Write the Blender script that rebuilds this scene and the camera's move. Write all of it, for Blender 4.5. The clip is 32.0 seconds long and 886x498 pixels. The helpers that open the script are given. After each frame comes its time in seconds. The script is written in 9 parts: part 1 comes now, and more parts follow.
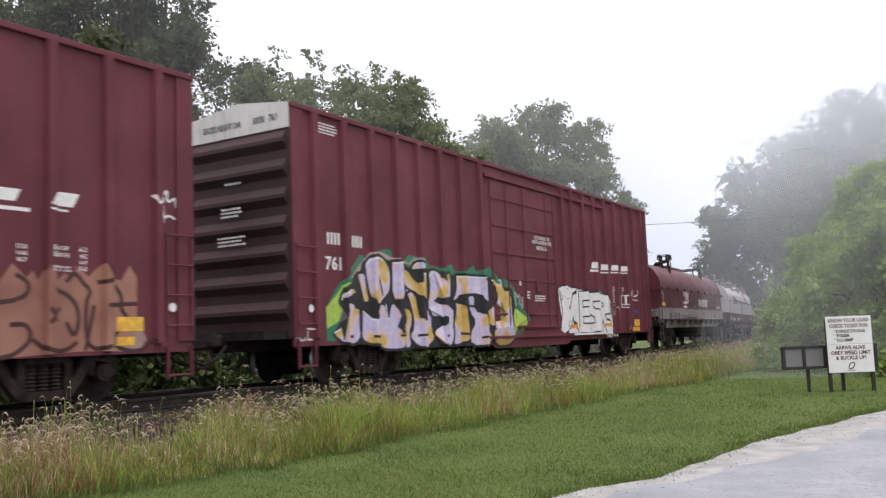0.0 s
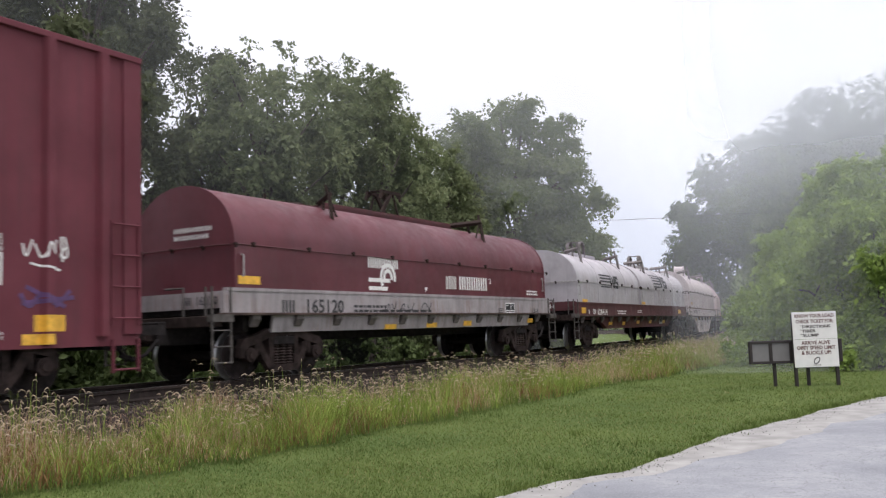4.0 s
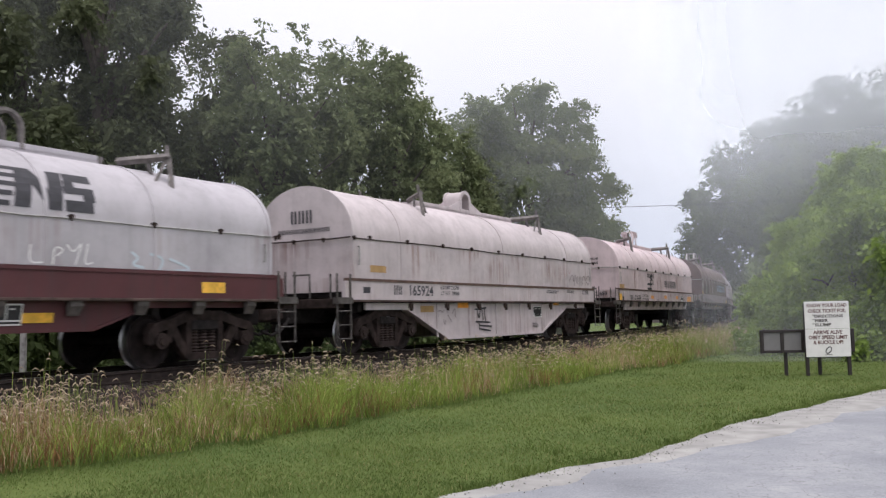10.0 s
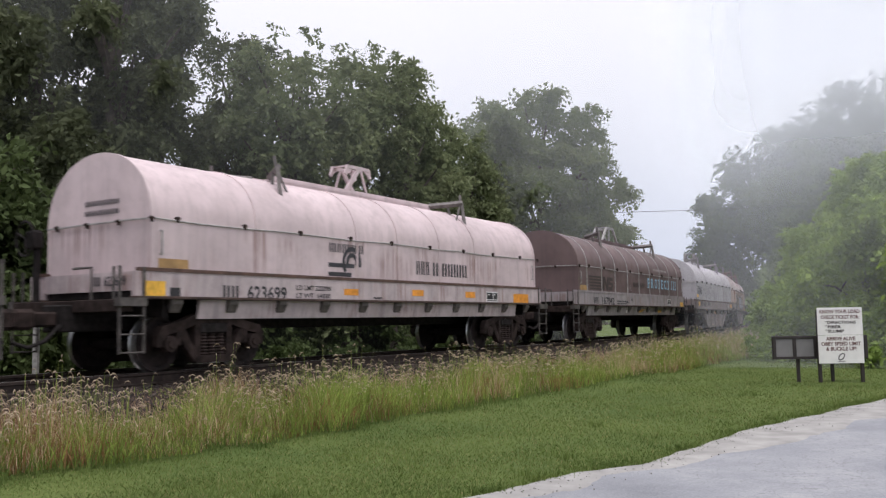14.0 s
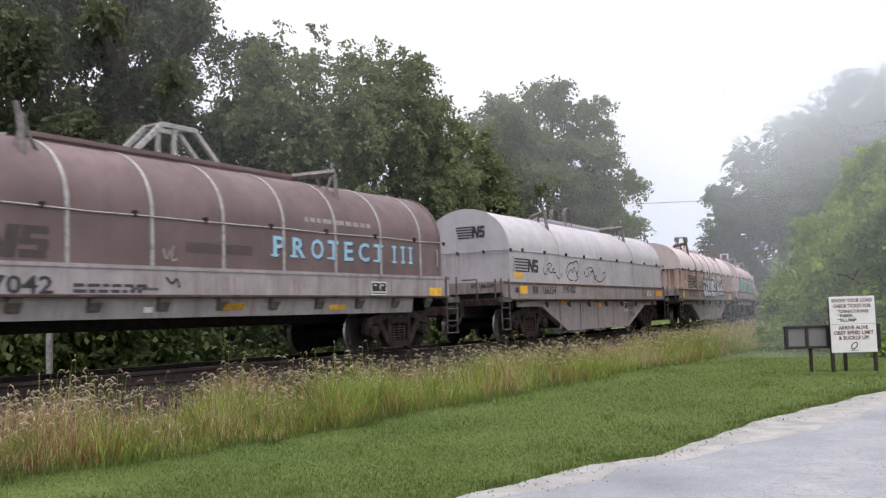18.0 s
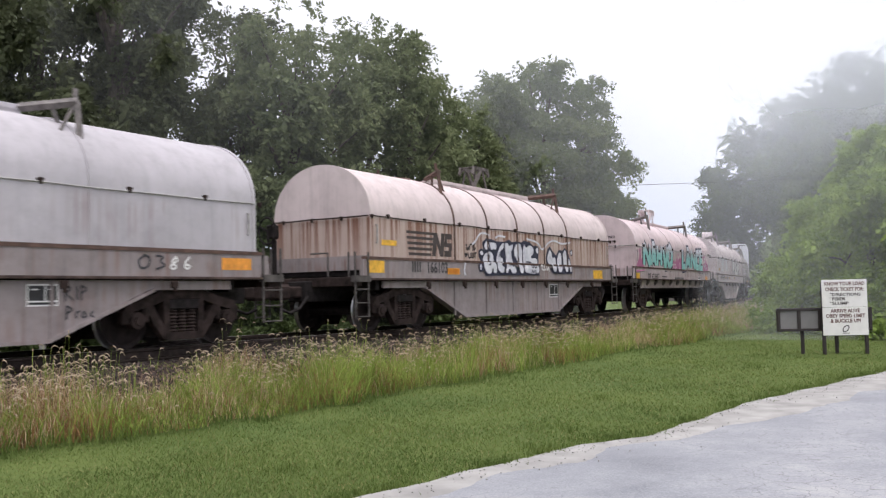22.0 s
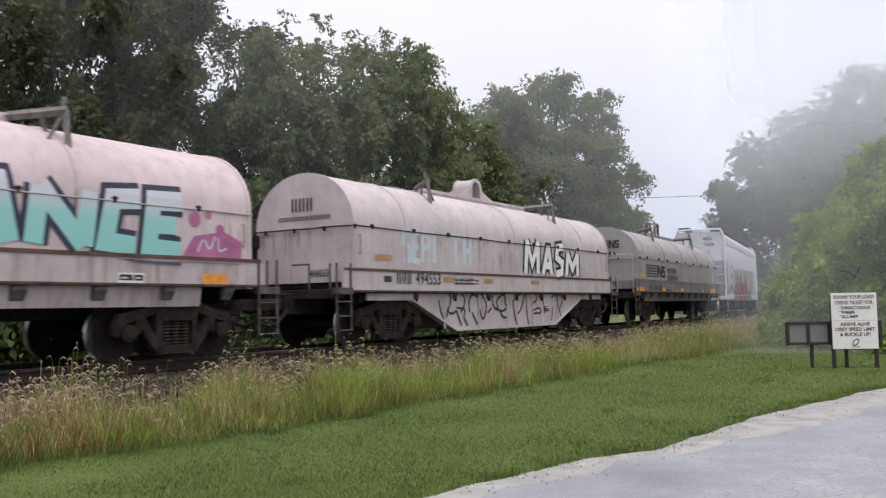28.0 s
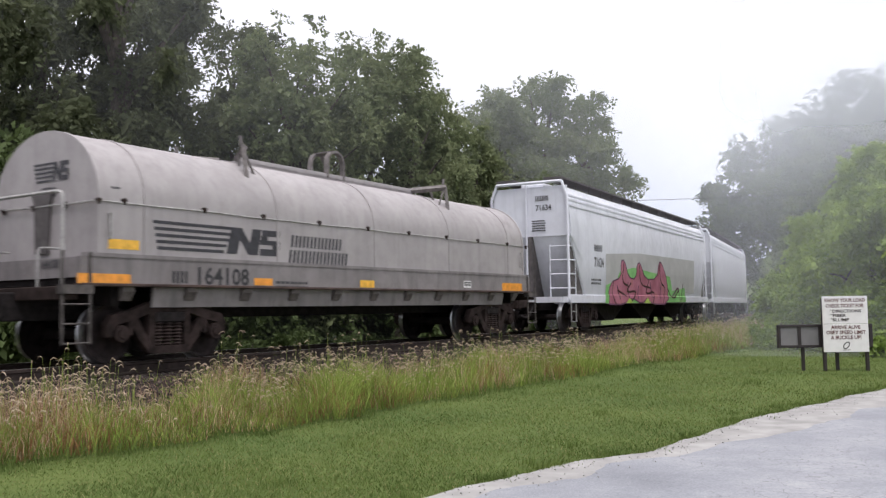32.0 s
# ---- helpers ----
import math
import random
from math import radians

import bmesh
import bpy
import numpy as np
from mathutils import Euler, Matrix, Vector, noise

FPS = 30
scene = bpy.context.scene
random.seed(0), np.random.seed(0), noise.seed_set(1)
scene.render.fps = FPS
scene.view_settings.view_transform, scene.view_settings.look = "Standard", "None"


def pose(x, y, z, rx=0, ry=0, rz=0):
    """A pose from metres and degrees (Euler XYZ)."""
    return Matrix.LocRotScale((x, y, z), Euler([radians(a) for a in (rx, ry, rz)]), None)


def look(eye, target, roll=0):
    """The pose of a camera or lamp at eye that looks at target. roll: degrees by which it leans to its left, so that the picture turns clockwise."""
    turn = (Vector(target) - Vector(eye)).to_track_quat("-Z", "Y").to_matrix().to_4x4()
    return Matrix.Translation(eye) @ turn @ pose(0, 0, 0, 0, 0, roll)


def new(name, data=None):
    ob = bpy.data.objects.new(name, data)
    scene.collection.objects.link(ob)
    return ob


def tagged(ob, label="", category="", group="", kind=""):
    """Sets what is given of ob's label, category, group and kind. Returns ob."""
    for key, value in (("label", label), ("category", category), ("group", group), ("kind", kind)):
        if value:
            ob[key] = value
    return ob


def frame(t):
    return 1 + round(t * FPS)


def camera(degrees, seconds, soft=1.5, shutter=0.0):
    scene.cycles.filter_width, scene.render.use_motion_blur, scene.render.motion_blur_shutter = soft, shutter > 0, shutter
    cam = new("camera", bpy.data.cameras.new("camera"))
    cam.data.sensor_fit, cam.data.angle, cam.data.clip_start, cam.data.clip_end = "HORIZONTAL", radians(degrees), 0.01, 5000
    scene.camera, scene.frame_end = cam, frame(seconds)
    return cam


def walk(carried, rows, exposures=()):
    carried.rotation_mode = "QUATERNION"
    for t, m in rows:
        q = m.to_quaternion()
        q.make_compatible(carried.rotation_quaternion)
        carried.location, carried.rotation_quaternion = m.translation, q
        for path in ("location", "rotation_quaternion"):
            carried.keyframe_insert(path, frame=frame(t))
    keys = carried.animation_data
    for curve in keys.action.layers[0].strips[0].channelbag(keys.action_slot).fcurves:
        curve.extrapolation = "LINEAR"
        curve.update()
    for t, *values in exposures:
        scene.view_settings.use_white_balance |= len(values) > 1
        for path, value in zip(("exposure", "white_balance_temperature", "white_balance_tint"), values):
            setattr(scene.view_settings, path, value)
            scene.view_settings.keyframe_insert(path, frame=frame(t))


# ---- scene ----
cam = camera(53.0, 32.0, soft=1.3, shutter=0.35)
PATH = [
    (0.0, pose(0, 0, 1.45, 95.773, 2.225, 0.397)),
    (0.5, pose(0, 0, 1.45, 95.852, 2.067, 0.065)),
    (1.0, pose(0, 0, 1.45, 95.911, 2.086, -0.330)),
    (1.5, pose(0, 0, 1.45, 96.009, 1.812, -0.612)),
    (2.0, pose(0, 0, 1.45, 96.003, 1.657, -0.654)),
    (2.5, pose(0, 0, 1.45, 95.890, 1.589, -0.722)),
    (3.0, pose(0, 0, 1.45, 95.563, 1.488, -1.137)),
    (3.5, pose(0, 0, 1.45, 95.276, 2.074, -1.416)),
    (5.5, pose(0, 0, 1.45, 95.457, 1.389, -1.530)),
    (6.0, pose(0, 0, 1.45, 95.251, 1.259, -1.494)),
    (6.5, pose(0, 0, 1.45, 94.807, 1.213, -1.679)),
    (7.0, pose(0, 0, 1.45, 94.524, 1.256, -1.695)),
    (7.5, pose(0, 0, 1.45, 94.544, 1.038, -1.566)),
    (8.0, pose(0, 0, 1.45, 94.682, 1.044, -1.429)),
    (8.5, pose(0, 0, 1.45, 94.648, 1.021, -1.269)),
    (9.0, pose(0, 0, 1.45, 94.576, 0.758, -1.101)),
    (9.5, pose(0, 0, 1.45, 94.426, 0.797, -0.967)),
    (10.0, pose(0, 0, 1.45, 94.339, 1.243, -0.759)),
    (10.5, pose(0, 0, 1.45, 94.426, 1.313, -0.539)),
    (11.0, pose(0, 0, 1.45, 94.603, 1.255, -0.433)),
    (11.5, pose(0, 0, 1.45, 94.753, 1.044, -0.307)),
    (12.0, pose(0, 0, 1.45, 94.907, 1.120, -0.135)),
    (12.5, pose(0, 0, 1.45, 95.003, 1.242, 0.046)),
    (13.0, pose(0, 0, 1.45, 94.884, 1.241, 0.106)),
    (13.5, pose(0, 0, 1.45, 94.743, 1.078, 0.023)),
    (14.0, pose(0, 0, 1.45, 94.618, 0.924, -0.071)),
    (14.5, pose(0, 0, 1.45, 94.424, 0.901, -0.153)),
    (15.0, pose(0, 0, 1.45, 94.303, 1.176, -0.265)),
    (15.5, pose(0, 0, 1.45, 94.208, 1.324, -0.296)),
    (17.5, pose(0, 0, 1.45, 94.387, 1.846, 0.567)),
    (18.0, pose(0, 0, 1.45, 94.284, 1.734, 0.612)),
    (18.5, pose(0, 0, 1.45, 94.094, 1.470, 0.430)),
    (19.0, pose(0, 0, 1.45, 93.784, 1.478, 0.156)),
    (19.5, pose(0, 0, 1.45, 93.601, 1.510, 0.084)),
    (20.0, pose(0, 0, 1.45, 93.448, 1.375, 0.299)),
    (20.5, pose(0, 0, 1.45, 93.239, 1.296, -0.101)),
    (21.0, pose(0, 0, 1.45, 93.228, 1.067, -0.509)),
    (21.5, pose(0, 0, 1.45, 93.221, 1.077, -0.561)),
    (22.0, pose(0, 0, 1.45, 92.956, 1.209, 0.222)),
    (22.5, pose(0, 0, 1.45, 92.916, 1.279, 0.797)),
    (23.0, pose(0, 0, 1.45, 93.120, 1.272, 0.837)),
    (23.5, pose(0, 0, 1.45, 93.060, 1.322, 0.619)),
    (24.0, pose(0, 0, 1.45, 92.898, 1.206, 0.484)),
    (24.5, pose(0, 0, 1.45, 92.916, 1.057, 0.350)),
    (25.0, pose(0, 0, 1.45, 93.122, 1.339, 0.183)),
    (25.5, pose(0, 0, 1.45, 93.394, 1.328, 0.101)),
    (27.5, pose(0, 0, 1.45, 93.843, 1.191, 0.753)),
    (28.0, pose(0, 0, 1.45, 93.770, 1.084, 0.712)),
    (28.5, pose(0, 0, 1.45, 93.694, 1.114, 0.641)),
    (29.0, pose(0, 0, 1.45, 93.582, 1.165, 0.528)),
    (29.5, pose(0, 0, 1.45, 93.593, 1.180, 0.410)),
    (30.0, pose(0, 0, 1.45, 93.611, 1.146, 0.180)),
    (30.5, pose(0, 0, 1.45, 93.630, 1.143, -0.210)),
    (31.0, pose(0, 0, 1.45, 93.667, 1.005, 0.188)),
    (31.5, pose(0, 0, 1.45, 93.765, 0.886, 0.306)),
    (32.0, pose(0, 0, 1.45, 93.873, 0.874, 0.223)),
]
EXPOSURE = ((0.0, -0.03), (2.0, -0.16), (6.0, -0.05), (9.0, -0.18), (13.0, -0.29), (15.0, -0.22), (19.0, 0.0), (23.0, -0.05), (25.0, -0.12), (28.0, -0.25), (30.0, -0.25), (32.0, -0.05))
walk(cam, PATH, exposures=[(t, e, 6410, 13.6) for t, e in EXPOSURE])

# ---- world, sun, exposure ----
world = bpy.data.worlds.new("overcast")
scene.world = world
world.use_nodes = True
wn, wl = world.node_tree.nodes, world.node_tree.links
wn.clear()
w_sky = wn.new("ShaderNodeTexSky")
w_sky.sky_type = "NISHITA"
w_sky.sun_disc = False
w_sky.sun_elevation = radians(72)
w_sky.sun_rotation = radians(205)
w_sky.air_density, w_sky.dust_density = 1.0, 6.0
w_gain = wn.new("ShaderNodeMix")
w_gain.data_type = "RGBA"
w_gain.inputs[0].default_value = 0.93
w_gain.inputs[7].default_value = (12.6, 12.6, 13.2, 1)
w_bg = wn.new("ShaderNodeBackground")
w_bg.inputs[1].default_value = 0.1
w_out = wn.new("ShaderNodeOutputWorld")
wl.new(w_sky.outputs[0], w_gain.inputs[6])
# the fog greys the sky towards the horizon
w_dir = wn.new("ShaderNodeTexCoord")
w_sep = wn.new("ShaderNodeSeparateXYZ")
w_low = wn.new("ShaderNodeMapRange")
w_low.interpolation_type = "SMOOTHSTEP"
for w_i, w_v in ((1, 0.02), (2, 0.38), (3, 0.0), (4, 1.0)):
    w_low.inputs[w_i].default_value = w_v
w_mix = wn.new("ShaderNodeMix")
w_mix.data_type = "RGBA"
w_mix.inputs[6].default_value = (7.9, 8.5, 9.8, 1)
wl.new(w_dir.outputs["Generated"], w_sep.inputs[0])
wl.new(w_sep.outputs[2], w_low.inputs[0])
wl.new(w_low.outputs[0], w_mix.inputs[0])
wl.new(w_gain.outputs[2], w_mix.inputs[7])
wl.new(w_mix.outputs[2], w_bg.inputs[0])
wl.new(w_bg.outputs[0], w_out.inputs[0])

sun = new("sun", bpy.data.lights.new("sun", "SUN"))
sun.data.energy = 2.65
sun.data.angle = radians(40)
sun.data.color = (1.0, 0.96, 0.92)
sun.matrix_world = look((0, 0, 60), (-0.10, 0.28, 59.05))

# ---- small builders ----


def mesh_of(bm, name, mat, smooth=False, angle=35):
    me = bpy.data.meshes.new(name)
    bmesh.ops.recalc_face_normals(bm, faces=bm.faces[:])
    bm.to_mesh(me)
    bm.free()
    for m in mat if isinstance(mat, (list, tuple)) else [mat]:
        me.materials.append(m)
    if smooth:
        me.polygons.foreach_set("use_smooth", [True] * len(me.polygons))
        me.set_sharp_from_angle(angle=radians(angle))
    return me


def part(name, bm, mat, parent, label="", smooth=False, loc=None):
    """One mesh object under a thing or a part; bm may be a ready mesh."""
    me = bm if isinstance(bm, bpy.types.Mesh) else mesh_of(bm, name, mat, smooth)
    ob = new(name, me)
    ob.parent = parent
    if loc is not None:
        ob.location = loc
    if label:
        ob["label"] = label
    return ob


def np_mesh(name, verts, faces, mat, smooth=False):
    """A mesh from arrays: verts n x 3, faces m x 3 or m x 4."""
    me = bpy.data.meshes.new(name)
    verts, faces = np.asarray(verts, np.float32), np.asarray(faces, np.int32)
    k = faces.shape[1]
    me.vertices.add(len(verts))
    me.vertices.foreach_set("co", verts.ravel())
    me.loops.add(faces.size)
    me.loops.foreach_set("vertex_index", faces.ravel())
    me.polygons.add(len(faces))
    me.polygons.foreach_set("loop_start", np.arange(0, faces.size, k, dtype=np.int32))
    me.polygons.foreach_set("loop_total", np.full(len(faces), k, np.int32))
    me.update(calc_edges=True)
    if smooth:
        me.polygons.foreach_set("use_smooth", [True] * len(faces))
    me.materials.append(mat)
    return me


def box(bm, x0, x1, y0, y1, z0, z1, bevel=0.0):
    m = Matrix.LocRotScale(((x0 + x1) / 2, (y0 + y1) / 2, (z0 + z1) / 2), None, (abs(x1 - x0), abs(y1 - y0), abs(z1 - z0)))
    r = bmesh.ops.create_cube(bm, size=1, matrix=m)
    if bevel:
        edges = list({e for v in r["verts"] for e in v.link_edges})
        bmesh.ops.bevel(bm, geom=edges, offset=bevel, segments=1, affect="EDGES", profile=0.7)


def prism(bm, pts, lo, hi, axis="y"):
    """A polygon extruded: pts are (x, z) for axis y, (y, z) for axis x, (x, y) for axis z."""
    def at(p, c):
        return {"y": (p[0], c, p[1]), "x": (c, p[0], p[1]), "z": (p[0], p[1], c)}[axis]
    a, b = [bm.verts.new(at(p, lo)) for p in pts], [bm.verts.new(at(p, hi)) for p in pts]
    n = len(pts)
    for i in range(n):
        bm.faces.new((a[i], a[(i + 1) % n], b[(i + 1) % n], b[i]))
    bm.faces.new(a)
    bm.faces.new(b[::-1])


def tube(bm, pts, r, n=6):
    """A round bar through points."""
    pts = [Vector(p) for p in pts]
    rings = []
    for i, p in enumerate(pts):
        d = (pts[min(i + 1, len(pts) - 1)] - pts[max(i - 1, 0)]).normalized()
        side = d.cross(Vector((0, 0, 1)) if abs(d.z) < 0.9 else Vector((1, 0, 0))).normalized()
        up = side.cross(d)
        rr = r[i] if isinstance(r, (list, tuple)) else r
        rings.append([bm.verts.new(p + rr * (math.cos(a) * side + math.sin(a) * up)) for a in (2 * math.pi * k / n for k in range(n))])
    for a, b in zip(rings, rings[1:]):
        for k in range(n):
            bm.faces.new((a[k], a[(k + 1) % n], b[(k + 1) % n], b[k]))
    bm.faces.new(rings[0][::-1])
    bm.faces.new(rings[-1])


def disc(bm, c, r, y0, y1, n=20):
    prism(bm, [(c[0] + r * math.cos(2 * math.pi * i / n), c[1] + r * math.sin(2 * math.pi * i / n)) for i in range(n)], y0, y1)


def band(pts, w):
    """The outline of a mitred strip of width w along a polyline in a plane."""
    left, right = [], []
    for i, p in enumerate(pts):
        a, b = pts[max(i - 1, 0)], pts[min(i + 1, len(pts) - 1)]
        d1 = (Vector(p) - Vector(a)) if i else (Vector(b) - Vector(p))
        d2 = (Vector(b) - Vector(p)) if i < len(pts) - 1 else d1
        d1, d2 = d1.normalized(), d2.normalized()
        t = d1 + d2
        t = t.normalized() if t.length > 0.2 else d1
        n = Vector((-t.y, t.x))
        k = w / 2 / max(0.55, n.dot(Vector((-d1.y, d1.x))))
        left.append(Vector(p) + k * n)
        right.append(Vector(p) - k * n)
    return left, right


def bar(bm, pts, w, y0, y1):
    """A flat bar of width w along a polyline in the xz plane, between y0 and y1."""
    left, right = band([Vector(p) for p in pts], w)
    prism(bm, [tuple(p) for p in left + right[::-1]], y0, y1)


# ---- materials ----


def material(name):
    m = bpy.data.materials.new(name)
    m.use_nodes = True
    n, l = m.node_tree.nodes, m.node_tree.links
    return m, n, l, n["Principled BSDF"]


def tex(n, l, kind, scale, coord="Object", stretch=None, **inputs):
    c = n.new("ShaderNodeTexCoord")
    t = n.new(kind)
    t.inputs["Scale"].default_value = scale
    for key, v in inputs.items():
        t.inputs[key].default_value = v
    if stretch:
        mp = n.new("ShaderNodeMapping")
        mp.inputs["Scale"].default_value = stretch
        l.new(c.outputs[coord], mp.inputs[0])
        l.new(mp.outputs[0], t.inputs["Vector"])
    else:
        l.new(c.outputs[coord], t.inputs["Vector"])
    return t


def ramp(n, l, src, stops):
    r = n.new("ShaderNodeValToRGB")
    while len(r.color_ramp.elements) < len(stops):
        r.color_ramp.elements.new(0.5)
    for e, (p, c) in zip(r.color_ramp.elements, stops):
        e.position = p
        e.color = (*c, 1) if len(c) == 3 else c
    l.new(src, r.inputs[0])
    return r


def mix(n, l, fac, a, b, mode="MIX"):
    m = n.new("ShaderNodeMix")
    m.data_type = "RGBA"
    m.blend_type = mode
    for i, v in ((0, fac), (6, a), (7, b)):
        if hasattr(v, "is_linked"):
            l.new(v, m.inputs[i])
        elif i == 0:
            m.inputs[0].default_value = v
        else:
            m.inputs[i].default_value = (*v, 1)
    return m.outputs[2]


def bump(n, l, bsdf, src, strength, dist=0.01):
    b = n.new("ShaderNodeBump")
    b.inputs["Strength"].default_value = strength
    b.inputs["Distance"].default_value = dist
    l.new(src, b.inputs["Height"])
    l.new(b.outputs[0], bsdf.inputs["Normal"])


def grey(v):
    return (v, v, v)


def paint(name, colour, rust=0.0, dirt=0.35, rough=0.55, streak=0.5, fade=0.2, rust_colour=(0.16, 0.06, 0.03), drip=0.0, gloss=0.5, top=2.26):
    """Weathered car paint: patchy fading, upright dirt streaks, rust blooms and drips."""
    m, n, l, b = material(name)
    big = tex(n, l, "ShaderNodeTexNoise", 0.8, Detail=5.0)
    faded = mix(n, l, ramp(n, l, big.outputs[0], [(0.35, grey(0)), (0.7, grey(1))]).outputs[0], tuple(c * (1 - fade) for c in colour), tuple(min(1, c * (1 + fade * 0.6) + fade * 0.02) for c in colour))
    st = tex(n, l, "ShaderNodeTexNoise", 1.0, stretch=(7, 7, 0.45), Detail=6.0)
    sm = ramp(n, l, st.outputs[0], [(0.5, grey(0)), (0.72, grey(streak))]).outputs[0]
    col = mix(n, l, sm, faded, tuple(c * 0.45 + 0.02 for c in colour))
    dn = tex(n, l, "ShaderNodeTexNoise", 3.0, Detail=8.0, Roughness=0.7)
    dm = ramp(n, l, dn.outputs[0], [(0.45, grey(0)), (0.75, grey(dirt))]).outputs[0]
    col = mix(n, l, dm, col, (0.085, 0.07, 0.07))
    if rust or drip:
        rn = tex(n, l, "ShaderNodeTexNoise", 2.2, Detail=10.0, Roughness=0.75)
        edge = 0.78 - 0.3 * rust
        rm = ramp(n, l, rn.outputs[0], [(edge, grey(0)), (edge + 0.05, grey(0.9))]).outputs[0]
        col = mix(n, l, rm, col, rust_colour)
    if drip:
        dr = tex(n, l, "ShaderNodeTexNoise", 1.0, stretch=(14, 14, 0.3), Detail=6.0)
        drm = ramp(n, l, dr.outputs[0], [(0.46, grey(0)), (0.58, grey(drip))]).outputs[0]
        c = n.new("ShaderNodeTexCoord")
        sz = n.new("ShaderNodeSeparateXYZ")
        l.new(c.outputs["Object"], sz.inputs[0])
        below = n.new("ShaderNodeMapRange")
        for i, v in ((1, top + 0.04), (2, top - 0.04), (3, 0.0), (4, 1.0)):
            below.inputs[i].default_value = v
        l.new(sz.outputs[2], below.inputs[0])
        both = n.new("ShaderNodeMath")
        both.operation = "MULTIPLY"
        l.new(drm, both.inputs[0])
        l.new(below.outputs[0], both.inputs[1])
        thick = n.new("ShaderNodeMapRange")
        for i, v in ((1, top - 0.8), (2, top - 0.04), (3, 0.4), (4, 1.0)):
            thick.inputs[i].default_value = v
        l.new(sz.outputs[2], thick.inputs[0])
        run = n.new("ShaderNodeMath")
        run.operation = "MULTIPLY"
        l.new(both.outputs[0], run.inputs[0])
        l.new(thick.outputs[0], run.inputs[1])
        if drip <= 0.8:
            some = n.new("ShaderNodeMath")
            some.operation = "MULTIPLY"
            l.new(run.outputs[0], some.inputs[0])
            l.new(ramp(n, l, tex(n, l, "ShaderNodeTexNoise", 1.1, Detail=2.0).outputs[0], [(0.46, grey(0)), (0.62, grey(1))]).outputs[0], some.inputs[1])
            run = some
        else:
            stain = n.new("ShaderNodeMath")
            stain.operation = "MULTIPLY"
            stain.inputs[1].default_value = 0.6
            l.new(below.outputs[0], stain.inputs[0])
            col = mix(n, l, stain.outputs[0], col, (0.40, 0.29, 0.22))
        col = mix(n, l, run.outputs[0], col, (0.17, 0.065, 0.035))
    l.new(col, b.inputs["Base Color"])
    rr = ramp(n, l, dn.outputs[0], [(0.3, grey(rough - 0.08)), (0.75, grey(min(1, rough + 0.25)))])
    l.new(rr.outputs[0], b.inputs["Roughness"])
    b.inputs["Specular IOR Level"].default_value = gloss
    bump(n, l, b, big.outputs[0], 0.25, 0.02)
    return m


def plain(name, colour, rough=0.6, var=0.25, scale=12.0, metal=0.0, bumps=0.2, dark=None, gloss=0.5):
    m, n, l, b = material(name)
    t = tex(n, l, "ShaderNodeTexNoise", scale, Detail=6.0)
    lo = dark or tuple(c * (1 - var) for c in colour)
    hi = tuple(min(1, c * (1 + var)) for c in colour)
    l.new(ramp(n, l, t.outputs[0], [(0.3, lo), (0.7, hi)]).outputs[0], b.inputs["Base Color"])
    b.inputs["Roughness"].default_value = rough
    b.inputs["Metallic"].default_value = metal
    b.inputs["Specular IOR Level"].default_value = gloss
    bump(n, l, b, t.outputs[0], bumps, 0.005)
    return m


def leafy(name, dark, light, rough=0.55, trans=0.25, coord_scale=0.6, single=0.5):
    """Leaves: hue by clump and by single leaf, with light through them."""
    m, n, l, b = material(name)
    g = n.new("ShaderNodeNewGeometry")
    t = tex(n, l, "ShaderNodeTexNoise", coord_scale, Detail=3.0)
    a = mix(n, l, ramp(n, l, t.outputs[0], [(0.35, grey(0)), (0.65, grey(1))]).outputs[0], dark, light)
    c = mix(n, l, g.outputs["Random Per Island"], tuple(0.7 * v for v in dark), tuple(1.25 * v for v in light))
    col = mix(n, l, single, a, c)
    l.new(col, b.inputs["Base Color"])
    b.inputs["Roughness"].default_value = rough
    b.inputs["Specular IOR Level"].default_value = 0.12
    tr = n.new("ShaderNodeBsdfTranslucent")
    l.new(col, tr.inputs[0])
    mx = n.new("ShaderNodeMixShader")
    mx.inputs[0].default_value = trans
    l.new(b.outputs[0], mx.inputs[1])
    l.new(tr.outputs[0], mx.inputs[2])
    l.new(mx.outputs[0], n["Material Output"].inputs[0])
    return m


M_black = plain("grimy_black_steel", (0.02, 0.017, 0.017), 0.8, 0.5, 9, 0.0, 0.3, gloss=0.15)
M_truck = plain("dusty_cast_steel", (0.031, 0.022, 0.02), 0.85, 0.6, 7, 0.0, 0.5, gloss=0.15)
M_wheel = plain("brown_wheel_steel", (0.021, 0.0155, 0.015), 0.75, 0.5, 8, 0.0, 0.3, gloss=0.2)
M_tread = plain("bright_wheel_tread", (0.45, 0.45, 0.46), 0.35, 0.2, 20, 0.9, 0.05)
M_clip = plain("rusty_dark_clip", (0.032, 0.021, 0.018), 0.85, 0.5, 20, 0.0, 0.3, gloss=0.2)
M_steel = plain("weathered_bracket_steel", (0.12, 0.105, 0.10), 0.7, 0.4, 9, 0.0, 0.2, gloss=0.3)
M_bracket = plain("dull_grey_bracket_steel", (0.15, 0.135, 0.13), 0.65, 0.4, 9, 0.1, 0.2)
M_worn = plain("worn_pale_ladder_steel", (0.075, 0.066, 0.062), 0.65, 0.6, 6, 0.1, 0.2)
M_ledge = plain("grimy_rust_ledge", (0.075, 0.052, 0.046), 0.8, 0.5, 5, 0.0, 0.3, gloss=0.2)
